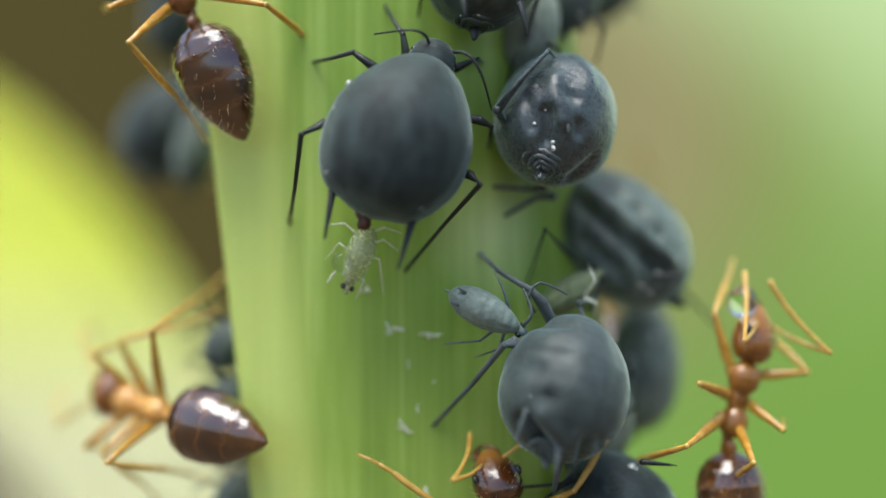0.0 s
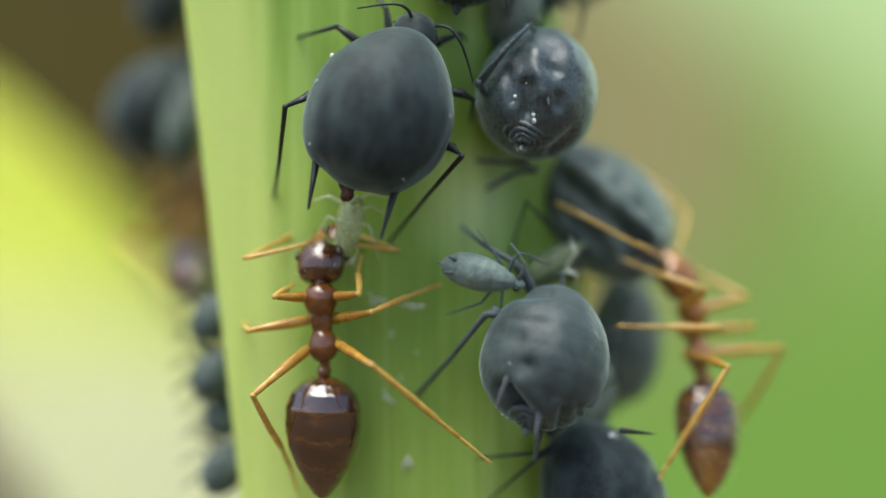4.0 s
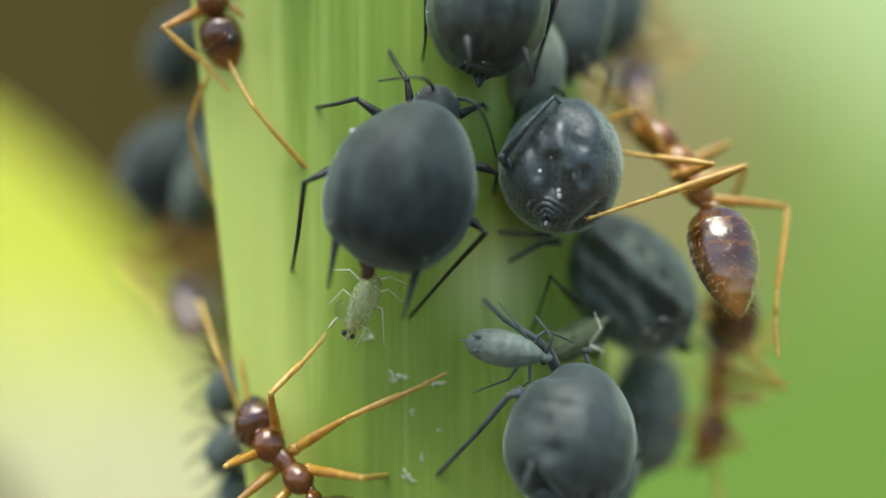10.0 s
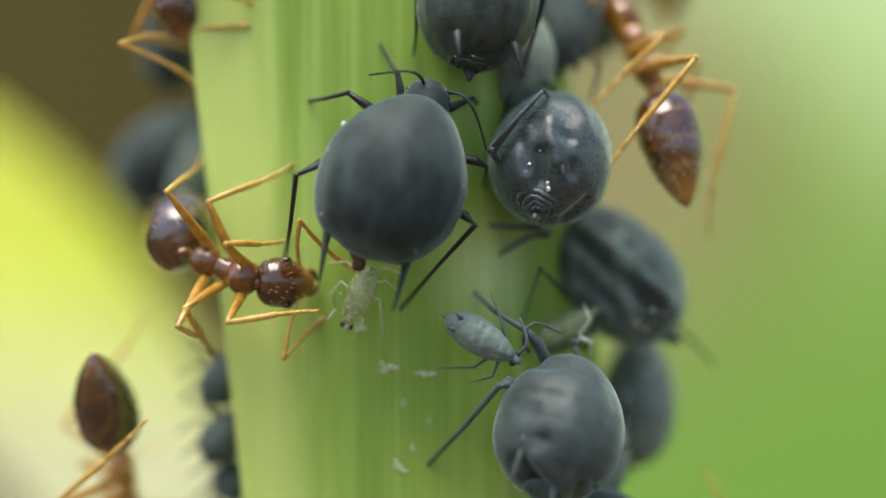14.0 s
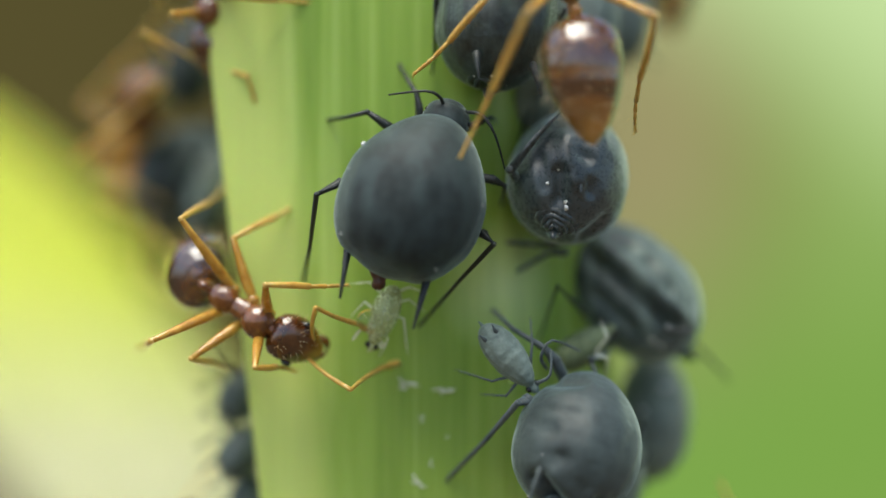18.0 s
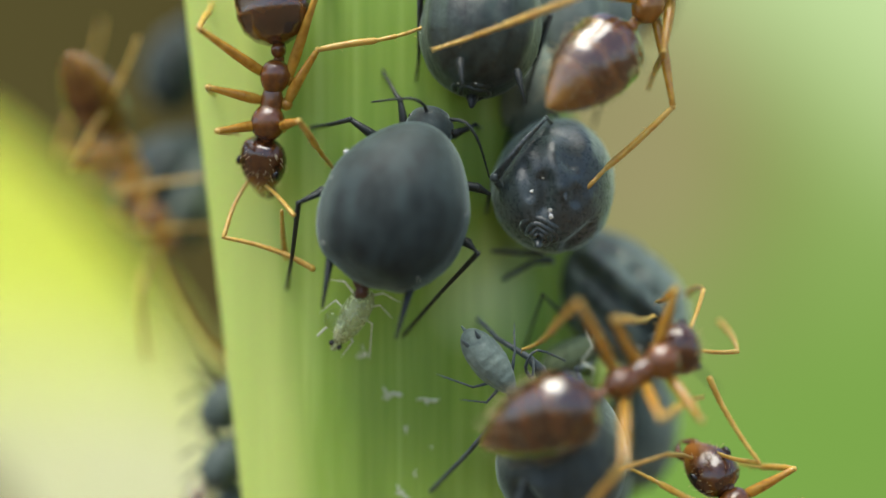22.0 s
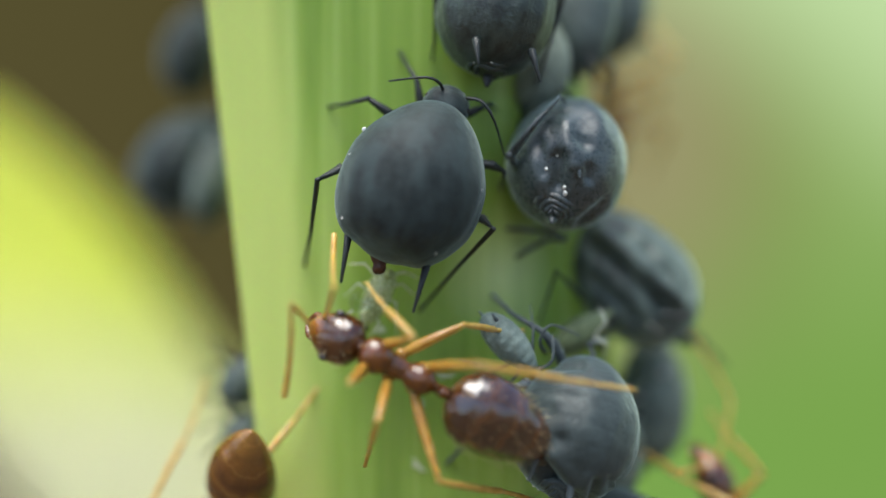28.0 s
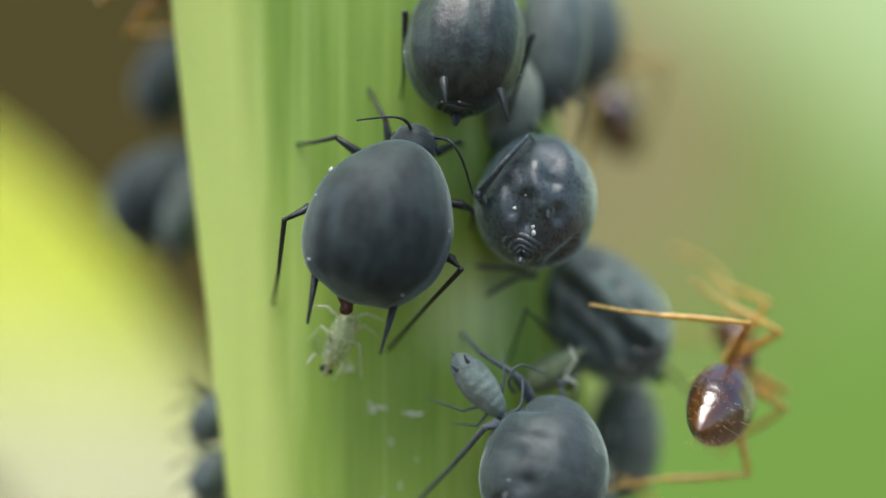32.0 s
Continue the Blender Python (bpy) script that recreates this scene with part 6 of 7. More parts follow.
    walk(a['ant'], [(0, mm(4.297, 2.2, -7.568, 83, -8.5, 40)), (4.3, mm(3.306, 0.6, -7.801, 90, 0, 14)), (5.5, mm(3.516, 0.6, -5.795, 86.3, -13.6, 15.4)), (6, mm(2.377, 0.6, -5.963, 88.6, -5.5, 14.6)), (6.5, mm(4.695, 2.6, -5.285, 91.3, 5.6, 13.5)), (7, mm(4.582, 2.6, -4.61, 85.6, -5.3, 40)), (7.5, mm(4.52, 2, -4.445, 85.4, -5.5, 40)), (8, mm(4.458, 1.2, -4.098, 82.8, -12.7, 30)), (8.5, mm(3.701, 0.8, -2.669, 62.9, -6.8, 30)), (9, mm(3.816, 0.6, -1.844, 86.9, -5.4, 30)), (9.5, mm(4.024, 1.5, 0.507, 52.5, 27.7, 50)), (10, mm(3.682, 1.9, 1.29, 49.2, 19.8, 50)), (10.5, mm(3.511, 2.3, 1.763, 45.6, 27, 50)), (11, mm(3.36, 2.3, 2.242, 59.8, 16.5, 50)), (11.5, mm(3.646, 2.3, 1.636, 46.8, 19.8, 50)), (12, mm(3.528, 2.3, 2.568, 60.5, 16.7, 50)), (13, mm(3.118, 2.3, 2.988, 59.4, 16, 50)), (14, mm(3.172, 2.3, 3.118, 58, 17.9, 50)), (14.5, mm(3.051, 2.3, 3.201, 57.6, 17.3, 50)), (16.5, mm(2.585, 1.2, 3.267, 55.4, -19.1, 30)), (17, mm(1.285, -0.25, 3.65, 72.6, -54.4, 10)), (17.5, mm(1.483, -0.45, 3.786, 69.3, -25, 10)), (18, mm(1.475, -0.55, 4.412, 88, -11.5, 10)), (18.5, mm(0.935, -0.9, 4.311, 73.9, -3.1, 10)), (19, mm(2.262, 0.25, 4.406, 94.3, 25.5, 10)), (19.5, mm(2.577, 0.25, 4.049, 94.6, 27.3, 10)), (20, mm(2.723, 0.25, 3.998, 97.4, 29.1, 15)), (21, mm(2.889, 0.25, 3.899, 98.8, 35.2, 15)), (22, mm(3.221, 0.25, 4.229, 99.7, 39.5, 15)), (22.5, mm(2.556, 0.25, 3.989, 77, 18.8, 15)), (23, mm(3.071, 0.25, 4.405, 97.3, 28.7, 15)), (23.5, mm(2.266, 0.25, 3.994, 74.2, 13, 15)), (24, mm(3.008, 0.25, 3.902, 99.3, 37.4, 15)), (24.5, mm(1.96, -0.3, 3.489, 77.4, 9.4, 10)), (25, mm(0.833, -0.6, 5.09, 89.7, -3.7, 5)), (25.5, mm(0.736, -0.3, 6.333, 77.6, -2.3, 0)), (28, mm(0.43, 1.16, 10.858, 88, -4.4, 27.4)), (32, mm(0.906, 1.5, 11.546, 86.8, -3.5, 37.3))])
    walk(a['head'], [(0, hinge(a['head'], 7, -31)), (4, hinge(a['head'], 7, -31)), (6, hinge(a['head'], 6, -30)), (7, hinge(a['head'], 2, -27)), (7.5, hinge(a['head'], 3, -27)), (8, hinge(a['head'], 15, -33)), (8.5, hinge(a['head'], 39, 0)), (9, hinge(a['head'], -16, -16)), (9.5, hinge(a['head'], 11, -26)), (10, hinge(a['head'], 5, -19)), (10.5, hinge(a['head'], 11, -34)), (11, hinge(a['head'], -6, -16)), (11.5, hinge(a['head'], 0, -34)), (12, hinge(a['head'], -7, -20)), (13, hinge(a['head'], -10, -15)), (14, hinge(a['head'], -7, -17)), (14.5, hinge(a['head'], -8, -16)), (16.5, hinge(a['head'], -1, -15)), (17, hinge(a['head'], 18, -21)), (17.5, hinge(a['head'], 10, 13)), (18, hinge(a['head'], 0, -25)), (18.5, hinge(a['head'], 10, 8)), (19, hinge(a['head'], -1, -25)), (19.5, hinge(a['head'], 0, -25)), (20, hinge(a['head'], 0, -25)), (21, hinge(a['head'], 0, -25)), (22, hinge(a['head'], 0, -25)), (22.5, hinge(a['head'], 25, 12)), (23, hinge(a['head'], 0, -25)), (23.5, hinge(a['head'], 22, 12)), (24, hinge(a['head'], 0, -25)), (24.5, hinge(a['head'], 12, 5)), (25, hinge(a['head'], 0, -25)), (25.5, hinge(a['head'], 1, 6)), (28, hinge(a['head'], 4, -24)), (32, hinge(a['head'], 3, -26))])
    walk(a['gaster'], [(0, hinge(a['gaster'], -7, 6)), (4, hinge(a['gaster'], -7, 6)), (6, hinge(a['gaster'], -6, 5)), (7, hinge(a['gaster'], -2, 2)), (7.5, hinge(a['gaster'], -3, 2)), (8, hinge(a['gaster'], -15, 8)), (8.5, hinge(a['gaster'], -45, -28)), (9, hinge(a['gaster'], 14, -8)), (9.5, hinge(a['gaster'], -13, 22)), (10, hinge(a['gaster'], -3, 15)), (10.5, hinge(a['gaster'], -11, 26)), (11, hinge(a['gaster'], 0, 11)), (11.5, hinge(a['gaster'], 0, 26)), (12, hinge(a['gaster'], 21, 22)), (13, hinge(a['gaster'], 24, 15)), (14, hinge(a['gaster'], 15, 13)), (14.5, hinge(a['gaster'], 9, 20)), (16.5, hinge(a['gaster'], 2, 10)), (17, hinge(a['gaster'], -27, -25)), (17.5, hinge(a['gaster'], -9, -35)), (18, hinge(a['gaster'], -6, -6)), (18.5, hinge(a['gaster'], -9, -31)), (19, hinge(a['gaster'], -2, 5)), (19.5, hinge(a['gaster'], 0, 0)), (20, hinge(a['gaster'], -7, -16)), (21, hinge(a['gaster'], -6, -22)), (22, hinge(a['gaster'], -10, -23)), (22.5, hinge(a['gaster'], -20, -31)), (23, hinge(a['gaster'], -15, -29)), (23.5, hinge(a['gaster'], -20, -34)), (24, hinge(a['gaster'], -8, -15)), (24.5, hinge(a['gaster'], -11, -29)), (25, hinge(a['gaster'], -4, -37)), (25.5, hinge(a['gaster'], -1, -26)), (28, hinge(a['gaster'], -4, -1)), (32, hinge(a['gaster'], -3, 1))])
    limb(a, 'al', [(5.5, 24, 67, 20, -46), (8, 62, 80, -8, 13), (9, -53, -18, -59, -18), (17, -62, 42, -32, 20)])
    limb(a, 'ar', [(5.5, 58, 80, 94, -53), (6, 49, 60, 52, -24), (8, -18, 57, 4, -31), (9, -62, 49, -42, -6)])
    limb(a, 'fl', [(9, -54, 34, -114, -78)])
    limb(a, 'fr', [(9, 147, 83, 108, -54)])
    limb(a, 'hl', [(9, -94, 40, -103, -65), (10, -140, 47, -70, -65), (11, -153, 48, -107, -75), (12, 155, -18, -169, -54), (13, -144, 55, -166, -62), (14, -150, 51, -168, -64), (17, -147, 55, -68, -61), (18, -120, 51, -149, -37), (19, -133, 46, -178, -4), (20, -135, 53, -165, -6), (21, -97, 61, -146, -10), (22, -129, 44, -153, -27), (23, -136, 36, -141, -47), (24, -122, 56, -144, -34), (25, -148, 21, -167, -37)])
    limb(a, 'hr', [(11, 143, 19, 143, -51), (17, -161, -10, -137, -71), (18, 138, 41, -176, -56), (19, 98, 75, 135, -63), (20, 127, 56, -172, -6), (21, 123, 48, -170, -6), (22, 131, 15, -174, -5), (23, 136, 6, -171, -6), (24, 118, 39, -174, -6)])
    limb(a, 'ml', [(10, -143, 42, -26, -44), (11, -141, 52, -54, -38), (12, -140, 58, -93, -67), (13, -138, 51, 122, -82), (14, -136, 54, -158, -70), (17, -137, 82, -27, -36), (18, -108, -15, -128, -31)])
    limb(a, 'mr', [(9, -158, 76, 116, -54), (22, 156, 31, 114, -70)])
    stride(a)
    a = ANTS['f']
    walk(a['ant'], [(0, mm(3.058, 8.44, -1.206, 113.8, 4.1, 150)), (2.83, mm(3.202, 8.44, -1.201, 114.6, 61.2, 151.4)), (5.67, mm(3.304, 8.44, -1.173, -68.7, 61.7, -31.4)), (8.5, mm(3.340, 8.44, -1.063, -67.9, 4.6, -30)), (9, mm(3.911, 6.32, -1.692, -79.3, 13.1, -64.2)), (9.5, mm(4.480, 4.2, -2.316, -93.8, 13.6, -100)), (10, mm(4.547, 4.2, -2.124, -95.2, 16.9, -100)), (10.5, mm(4.752, 3.8, -2.749, -93.9, 14.6, -110)), (11, mm(4.973, 2.2, -4.244, -85.6, 2.6, -120)), (11.5, mm(4.497, 2.6, -4.991, -99.4, 27.9, -120)), (12.5, mm(4.368, 2.6, -6.623, -99.1, 27, -120)), (32, mm(4.875, 2.6, -6.360, -99.1, 27, -120))])
    walk(a['head'], [(0, hinge(a['head'], 28, -46)), (8.5, hinge(a['head'], -20, -49)), (9.5, hinge(a['head'], -35, -6)), (10, hinge(a['head'], -38, -11)), (10.5, hinge(a['head'], -35, -13)), (11, hinge(a['head'], -3, -20)), (11.5, hinge(a['head'], -7, -13)), (12.5, hinge(a['head'], -7, -13)), (32, hinge(a['head'], -7, -13))])
    walk(a['gaster'], [(0, hinge(a['gaster'], -28, 30)), (8.5, hinge(a['gaster'], 19, 33)), (9.5, hinge(a['gaster'], 31, -8)), (10, hinge(a['gaster'], 38, -5)), (10.5, hinge(a['gaster'], 34, -2)), (11, hinge(a['gaster'], 3, 5)), (11.5, hinge(a['gaster'], 7, -2)), (12.5, hinge(a['gaster'], 7, -2)), (32, hinge(a['gaster'], 7, -2))])
    stride(a)
    a = ANTS['h']
    walk(a['ant'], [(0, mm(-3.101, 0.94, 11.702, -92, -2.8, 160.2)), (10.5, mm(-3.124, 1.04, 9.75, -92.1, -3.1, 156.6)), (12, mm(-3.059, 1.16, 6.254, -92.3, 0, 152.5)), (13, mm(-3.445, 1.46, 4.937, -92.9, 3.8, 143.8)), (13.5, mm(-4.111, 2.14, 4.49, -94.2, 1, 127.5)), (14, mm(-4.284, 1.8, 4.61, -93.9, 6.8, 150)), (14.5, mm(-4.109, 1.8, 4.451, -92.9, 5, 150)), (16.5, mm(-3.925, 1.92, 4.385, -93.7, -6.1, 132.5)), (17, mm(-3.748, 1.74, 4.376, -93.5, -6.9, 136.7)), (18, mm(-3.845, 1.8, 4.341, -93.9, -14.9, 135.3)), (18.5, mm(-3.588, 1.58, 4.185, -93.5, -9.5, 140.7)), (19, mm(-3.366, 1.42, 3.938, -93.2, -14.5, 144.9)), (19.5, mm(-3.052, 1.24, 3.472, -92.7, -10.3, 149.8)), (20, mm(-3.143, 1.32, 3.22, -92.8, -11.6, 147.8)), (20.5, mm(-3.273, 1.38, 3.316, -93.2, -10.5, 145.9)), (21, mm(-2.893, 1.01, 3.35, -92.4, -5.3, 152.3)), (21.5, mm(-2.749, 0.72, 3.299, -92.4, -6.8, 153.8)), (22, mm(-2.526, 0.66, 2.618, -92.3, -11, 155.7)), (22.5, mm(-2.743, 0.78, 2.36, -92.8, -7.3, 151.6)), (23, mm(-2.794, 0.84, 2.047, -92.2, -0.6, 150.1)), (23.5, mm(-2.692, 0.78, 1.378, -92.4, 1.9, 151.6)), (24, mm(-2.801, 0.9, 0.467, -92.9, 6.7, 148.3)), (24.5, mm(-2.969, 0.96, 0.937, -92.9, 5.8, 146.4)), (25, mm(-3.094, 1.08, 0.612, -93.1, 5, 143.3)), (25.5, mm(-3.429, 1.44, 2.013, -93.3, 10.5, 139.3)), (26.2, mm(-3.663, 1.64, 4.333, -93.4, 3.9, 139.2)), (27.5, mm(-3.65, 1.42, 7.729, -92.9, -36.8, 145)), (29.5, mm(-3.826, 1.56, 7.397, -93.2, -25.1, 141.3)), (30.5, mm(-4.666, 2.8, 5.384, -120.3, 3.7, 140)), (31, mm(-4.882, 2.8, 5.006, -126.3, -10.2, 140)), (32, mm(-4.503, 2.8, 5.267, -126.1, 11.1, 140))])
    walk(a['head'], [(0, hinge(a['head'], 4, -23)), (10.5, hinge(a['head'], 5, -22)), (12, hinge(a['head'], 4, -22)), (13, hinge(a['head'], 6, -22)), (13.5, hinge(a['head'], 5, -22)), (14, hinge(a['head'], 3, -24)), (14.5, hinge(a['head'], -1, -21)), (16.5, hinge(a['head'], -2, -22)), (17, hinge(a['head'], -4, -23)), (18, hinge(a['head'], -13, -24)), (18.5, hinge(a['head'], -9, -23)), (19, hinge(a['head'], -17, -24)), (19.5, hinge(a['head'], -8, -25)), (20, hinge(a['head'], -5, -23)), (20.5, hinge(a['head'], -10, -23)), (21, hinge(a['head'], 3, -24)), (21.5, hinge(a['head'], -2, -23)), (22, hinge(a['head'], -11, -23)), (22.5, hinge(a['head'], -13, -24)), (23, hinge(a['head'], 8, -21)), (23.5, hinge(a['head'], 7, -23)), (24, hinge(a['head'], 22, -23)), (24.5, hinge(a['head'], 11, -23)), (25, hinge(a['head'], 24, -23)), (25.5, hinge(a['head'], 18, -21)), (26.2, hinge(a['head'], 12, -23)), (27.5, hinge(a['head'], -20, -30)), (29.5, hinge(a['head'], -16, -27)), (30.5, hinge(a['head'], 36, 1)), (31, hinge(a['head'], 13, -28)), (32, hinge(a['head'], 34, 6))])
    walk(a['gaster'], [(0, hinge(a['gaster'], -4, 1)), (10.5, hinge(a['gaster'], -4, 0)), (12, hinge(a['gaster'], -3, 0)), (13, hinge(a['gaster'], -5, 0)), (13.5, hinge(a['gaster'], -5, 0)), (14, hinge(a['gaster'], -3, 2)), (14.5, hinge(a['gaster'], 1, -1)), (16.5, hinge(a['gaster'], 1, 0)), (17, hinge(a['gaster'], 3, 1)), (18, hinge(a['gaster'], 12, 2)), (18.5, hinge(a['gaster'], 8, 1)), (19, hinge(a['gaster'], 16, 2)), (19.5, hinge(a['gaster'], 8, 2)), (20, hinge(a['gaster'], 7, 1)), (20.5, hinge(a['gaster'], 11, 1)), (21, hinge(a['gaster'], -4, 2)), (21.5, hinge(a['gaster'], 3, 1)), (22, hinge(a['gaster'], 20, 2)), (22.5, hinge(a['gaster'], 15, 3)), (23, hinge(a['gaster'], -11, -1)), (23.5, hinge(a['gaster'], -8, 1)), (24, hinge(a['gaster'], -46, -13)), (24.5, hinge(a['gaster'], -14, 1)), (25, hinge(a['gaster'], -41, -12)), (25.5, hinge(a['gaster'], -28, -1)), (26.2, hinge(a['gaster'], -12, 1)), (27.5, hinge(a['gaster'], 23, 9)), (29.5, hinge(a['gaster'], 18, 5)), (30.5, hinge(a['gaster'], -47, -29)), (31, hinge(a['gaster'], -14, 6)), (32, hinge(a['gaster'], -45, -33))])
    limb(a, 'al', [(13, -82, -4, 6, 15), (14, -79, -4, 50, -48), (17, -97, -4, -20, -22), (20, -119, -4, 14, -9), (23, -87, 49, 10, -38), (24, -125, 35, 32, -56), (25, -96, 18, 48, -51)])
    limb(a, 'ar', [(13, 95, 84, -5, 7), (14, 134, 66, -24, -32), (17, 103, 56, -35, -17), (18, 131, 36, 26, -28), (19, 36, 64, -32, -34), (20, 88, 48, -43, -6), (21, -120, 67, 28, -11), (22, -21, 55, -79, -25), (23, 25, 33, -5, -37), (24, 144, 19, -39, -16), (25, -99, 62, 18, -61)])
    limb(a, 'fl', [(17, -68, -19, 70, -47), (18, -66, -43, 68, -42), (19, -91, 16, 42, -53), (20, -84, 15, 33, -55), (21, -91, 32, -40, -19), (22, -105, 43, 1, -60), (23, -159, 63, -48, -26), (24, 168, 65, -58, -31), (25, -118, 55, -79, -61)])
    limb(a, 'fr', [(17, -94, 74, 73, -42), (18, -89, 73, 75, -44), (19, 132, 80, 55, -56), (20, 74, 82, 60, -58), (21, 35, 72, 77, -57), (22, 50, 75, 83, -74), (24, -6, 83, 80, -69), (25, 174, 86, 78, -69)])
    limb(a, 'hl', [(22, -163, 9, 112, -66), (23, -151, 2, 136, -55), (24, -158, -6, -145, -37), (25, -159, -9, -148, -44)])
    limb(a, 'hr', [(22, 134, 56, 114, -59), (23, 155, 64, 125, -57), (24, 156, 40, 133, -55), (25, 146, 35, 143, -57)])
    limb(a, 'ml', [(20, -140, -27, 80, -50), (21, -142, 19, 84, -75), (22, -152, 7, -113, -39), (23, -134, 28, -57, -71), (24, -165, -3, -121, -26), (25, -162, -9, -117, -33)])
    limb(a, 'mr', [(20, 118, 38, 103, -52), (21, 119, 34, 114, -44), (22, 101, 61, 77, -62), (23, 123, 68, 84, -62), (24, 109, 62, 103, -54), (25, 117, 69, 100, -49)])
    stride(a)
    a = ANTS['i']
    walk(a['ant'], [(0, mm(4.433, 1.5, -8.836, 84.1, -10.4, 30)), (20, mm(4.281, 1.5, -7.928, 84.1, -10.4, 30)), (21, mm(4.168, 1, -5.629, 71.2, -0.4, 30)), (22, mm(4.380, 0.6, -3.622, 84.6, -14.9, 20)), (22.5, mm(4.506, 0.6, -3.595, 85, -14, 20)), (23, mm(3.750, 0.3, -4.377, 48.4, -50.4, 10)), (23.5, mm(2.457, -0.8, -2.641, 75.5, -68.6, 0)), (24, mm(0.178, -0.8, -1.986, 90, -64.7, 0)), (24.5, mm(-0.533, -0.7, -1.428, 90, -51.7, 0)), (25, mm(-0.399, -0.7, -1.540, 90, -61.6, 0)), (25.5, mm(-0.373, -0.7, -1.442, 90, -64.2, 0)), (27.5, mm(-0.775, -0.7, -1.517, 90, -62.9, 0)), (28, mm(-0.901, -0.7, -1.572, 90, -62, 0)), (28.5, mm(-0.741, -0.7, -1.547, 90, -63.6, 0)), (29, mm(-0.851, -0.7, -1.490, 90, -59.8, 0)), (29.5, mm(-0.804, -0.7, -1.369, 71.4, -53.6, 0)), (30, mm(0.805, -0.8, -2.135, 90, -37.8, 0)), (30.5, mm(1.008, -0.8, -1.401, 74.5, -39.1, 0)), (31, mm(0.717, -1, -0.990, 87, -37.3, 5)), (31.25, mm(1.954, -0.9, -1.053, 72.3, 17.2, 17)), (31.5, mm(3.107, -0.8, -1.038, 58.4, 72.9, 15)), (32, mm(4.936, 2.2, -1.201, 80.9, 68.1, 60))])
    walk(a['head'], [(0, hinge(a['head'], 11, -34)), (20, hinge(a['head'], 11, -34)), (21, hinge(a['head'], 36, -5)), (22, hinge(a['head'], 18, -34)), (22.5, hinge(a['head'], 16, -33)), (23, hinge(a['head'], 1, -19)), (23.5, hinge(a['head'], 4, 6)), (24, hinge(a['head'], 0, -28)), (24.5, hinge(a['head'], -12, -28)), (25, hinge(a['head'], -2, -28)), (25.5, hinge(a['head'], -1, -28)), (27.5, hinge(a['head'], -1, -28)), (28, hinge(a['head'], 5, -28)), (28.5, hinge(a['head'], 0, -28)), (29, hinge(a['head'], -9, -28)), (29.5, hinge(a['head'], -6, 6)), (30, hinge(a['head'], -12, -28)), (30.5, hinge(a['head'], -4, 3)), (31, hinge(a['head'], -1, -28)), (31.5, hinge(a['head'], 3, -20)), (32, hinge(a['head'], 6, -31))])
    walk(a['gaster'], [(0, hinge(a['gaster'], -10, 6)), (20, hinge(a['gaster'], -10, 6)), (21, hinge(a['gaster'], -40, -25)), (22, hinge(a['gaster'], -17, 6)), (22.5, hinge(a['gaster'], -15, 5)), (23, hinge(a['gaster'], -1, -10)), (23.5, hinge(a['gaster'], -4, -37)), (24, hinge(a['gaster'], -6, 11)), (24.5, hinge(a['gaster'], 13, 0)), (25, hinge(a['gaster'], 1, 11)), (25.5, hinge(a['gaster'], 2, 0)), (27.5, hinge(a['gaster'], 1, 0)), (28, hinge(a['gaster'], -1, 14)), (28.5, hinge(a['gaster'], 0, 0)), (29, hinge(a['gaster'], 3, 17)), (29.5, hinge(a['gaster'], 9, -42)), (30, hinge(a['gaster'], 13, 0)), (30.5, hinge(a['gaster'], 5, -38)), (31, hinge(a['gaster'], -3, 24)), (31.5, hinge(a['gaster'], -3, -9)), (32, hinge(a['gaster'], -8, 4))])
    limb(a, 'al', [(22, -86, 56, -67, -9), (24, -162, 61, -66, -37), (25, 84, 76, -104, -29), (28, 93, 70, -94, -28), (29, 172, 61, -77, -35)])
    limb(a, 'ar', [(22, 168, 36, 7, 21), (24, 143, 62, 52, -57), (25, 120, -2, -8, -25), (28, 128, 49, 35, -40), (29, 150, 61, 64, -48), (30, 97, 20, 76, 12)])
    limb(a, 'fl', [(25, -83, 72, -74, -76), (28, -70, 72, 128, -77), (29, -55, 66, 123, -76), (30, -47, 26, -1, -35), (31, -68, 66, -12, -72)])
    limb(a, 'fr', [(24, 82, 44, -164, -67), (25, 74, 58, 27, -82), (28, 136, 56, 16, -42), (29, 151, 57, 15, -43), (31, 54, 46, 14, -21)])
    limb(a, 'hl', [(24, -56, 67, -81, -70), (25, -123, 58, -155, -58), (28, -135, 20, 169, -43), (29, -137, 18, 166, -48), (31, -137, 46, -178, -63), (32, -124, 25, -131, -72)])
    limb(a, 'hr', [(24, 105, 52, 177, -50), (25, 114, 51, 177, -32), (28, 142, 57, 163, -21), (29, 140, 33, 169, -37), (30, 80, 83, 115, -58), (31, 124, 12, -163, -73), (32, 117, 11, -161, -73)])
    limb(a, 'ml', [(24, -40, 46, -125, -75), (25, -90, 63, -82, -47), (28, -105, 56, -101, -61), (29, -98, 56, -106, -59), (30, -100, 37, -119, -63), (31, -131, 3, 175, -74)])
    limb(a, 'mr', [(24, 88, 21, 177, -76), (25, 109, 19, -171, -67), (28, 127, 0, 165, -57), (29, 106, -1, -179, -71), (30, 39, 41, 110, -83), (31, 126, 11, -171, -65)])
    stride(a)
    a = ANTS['k']
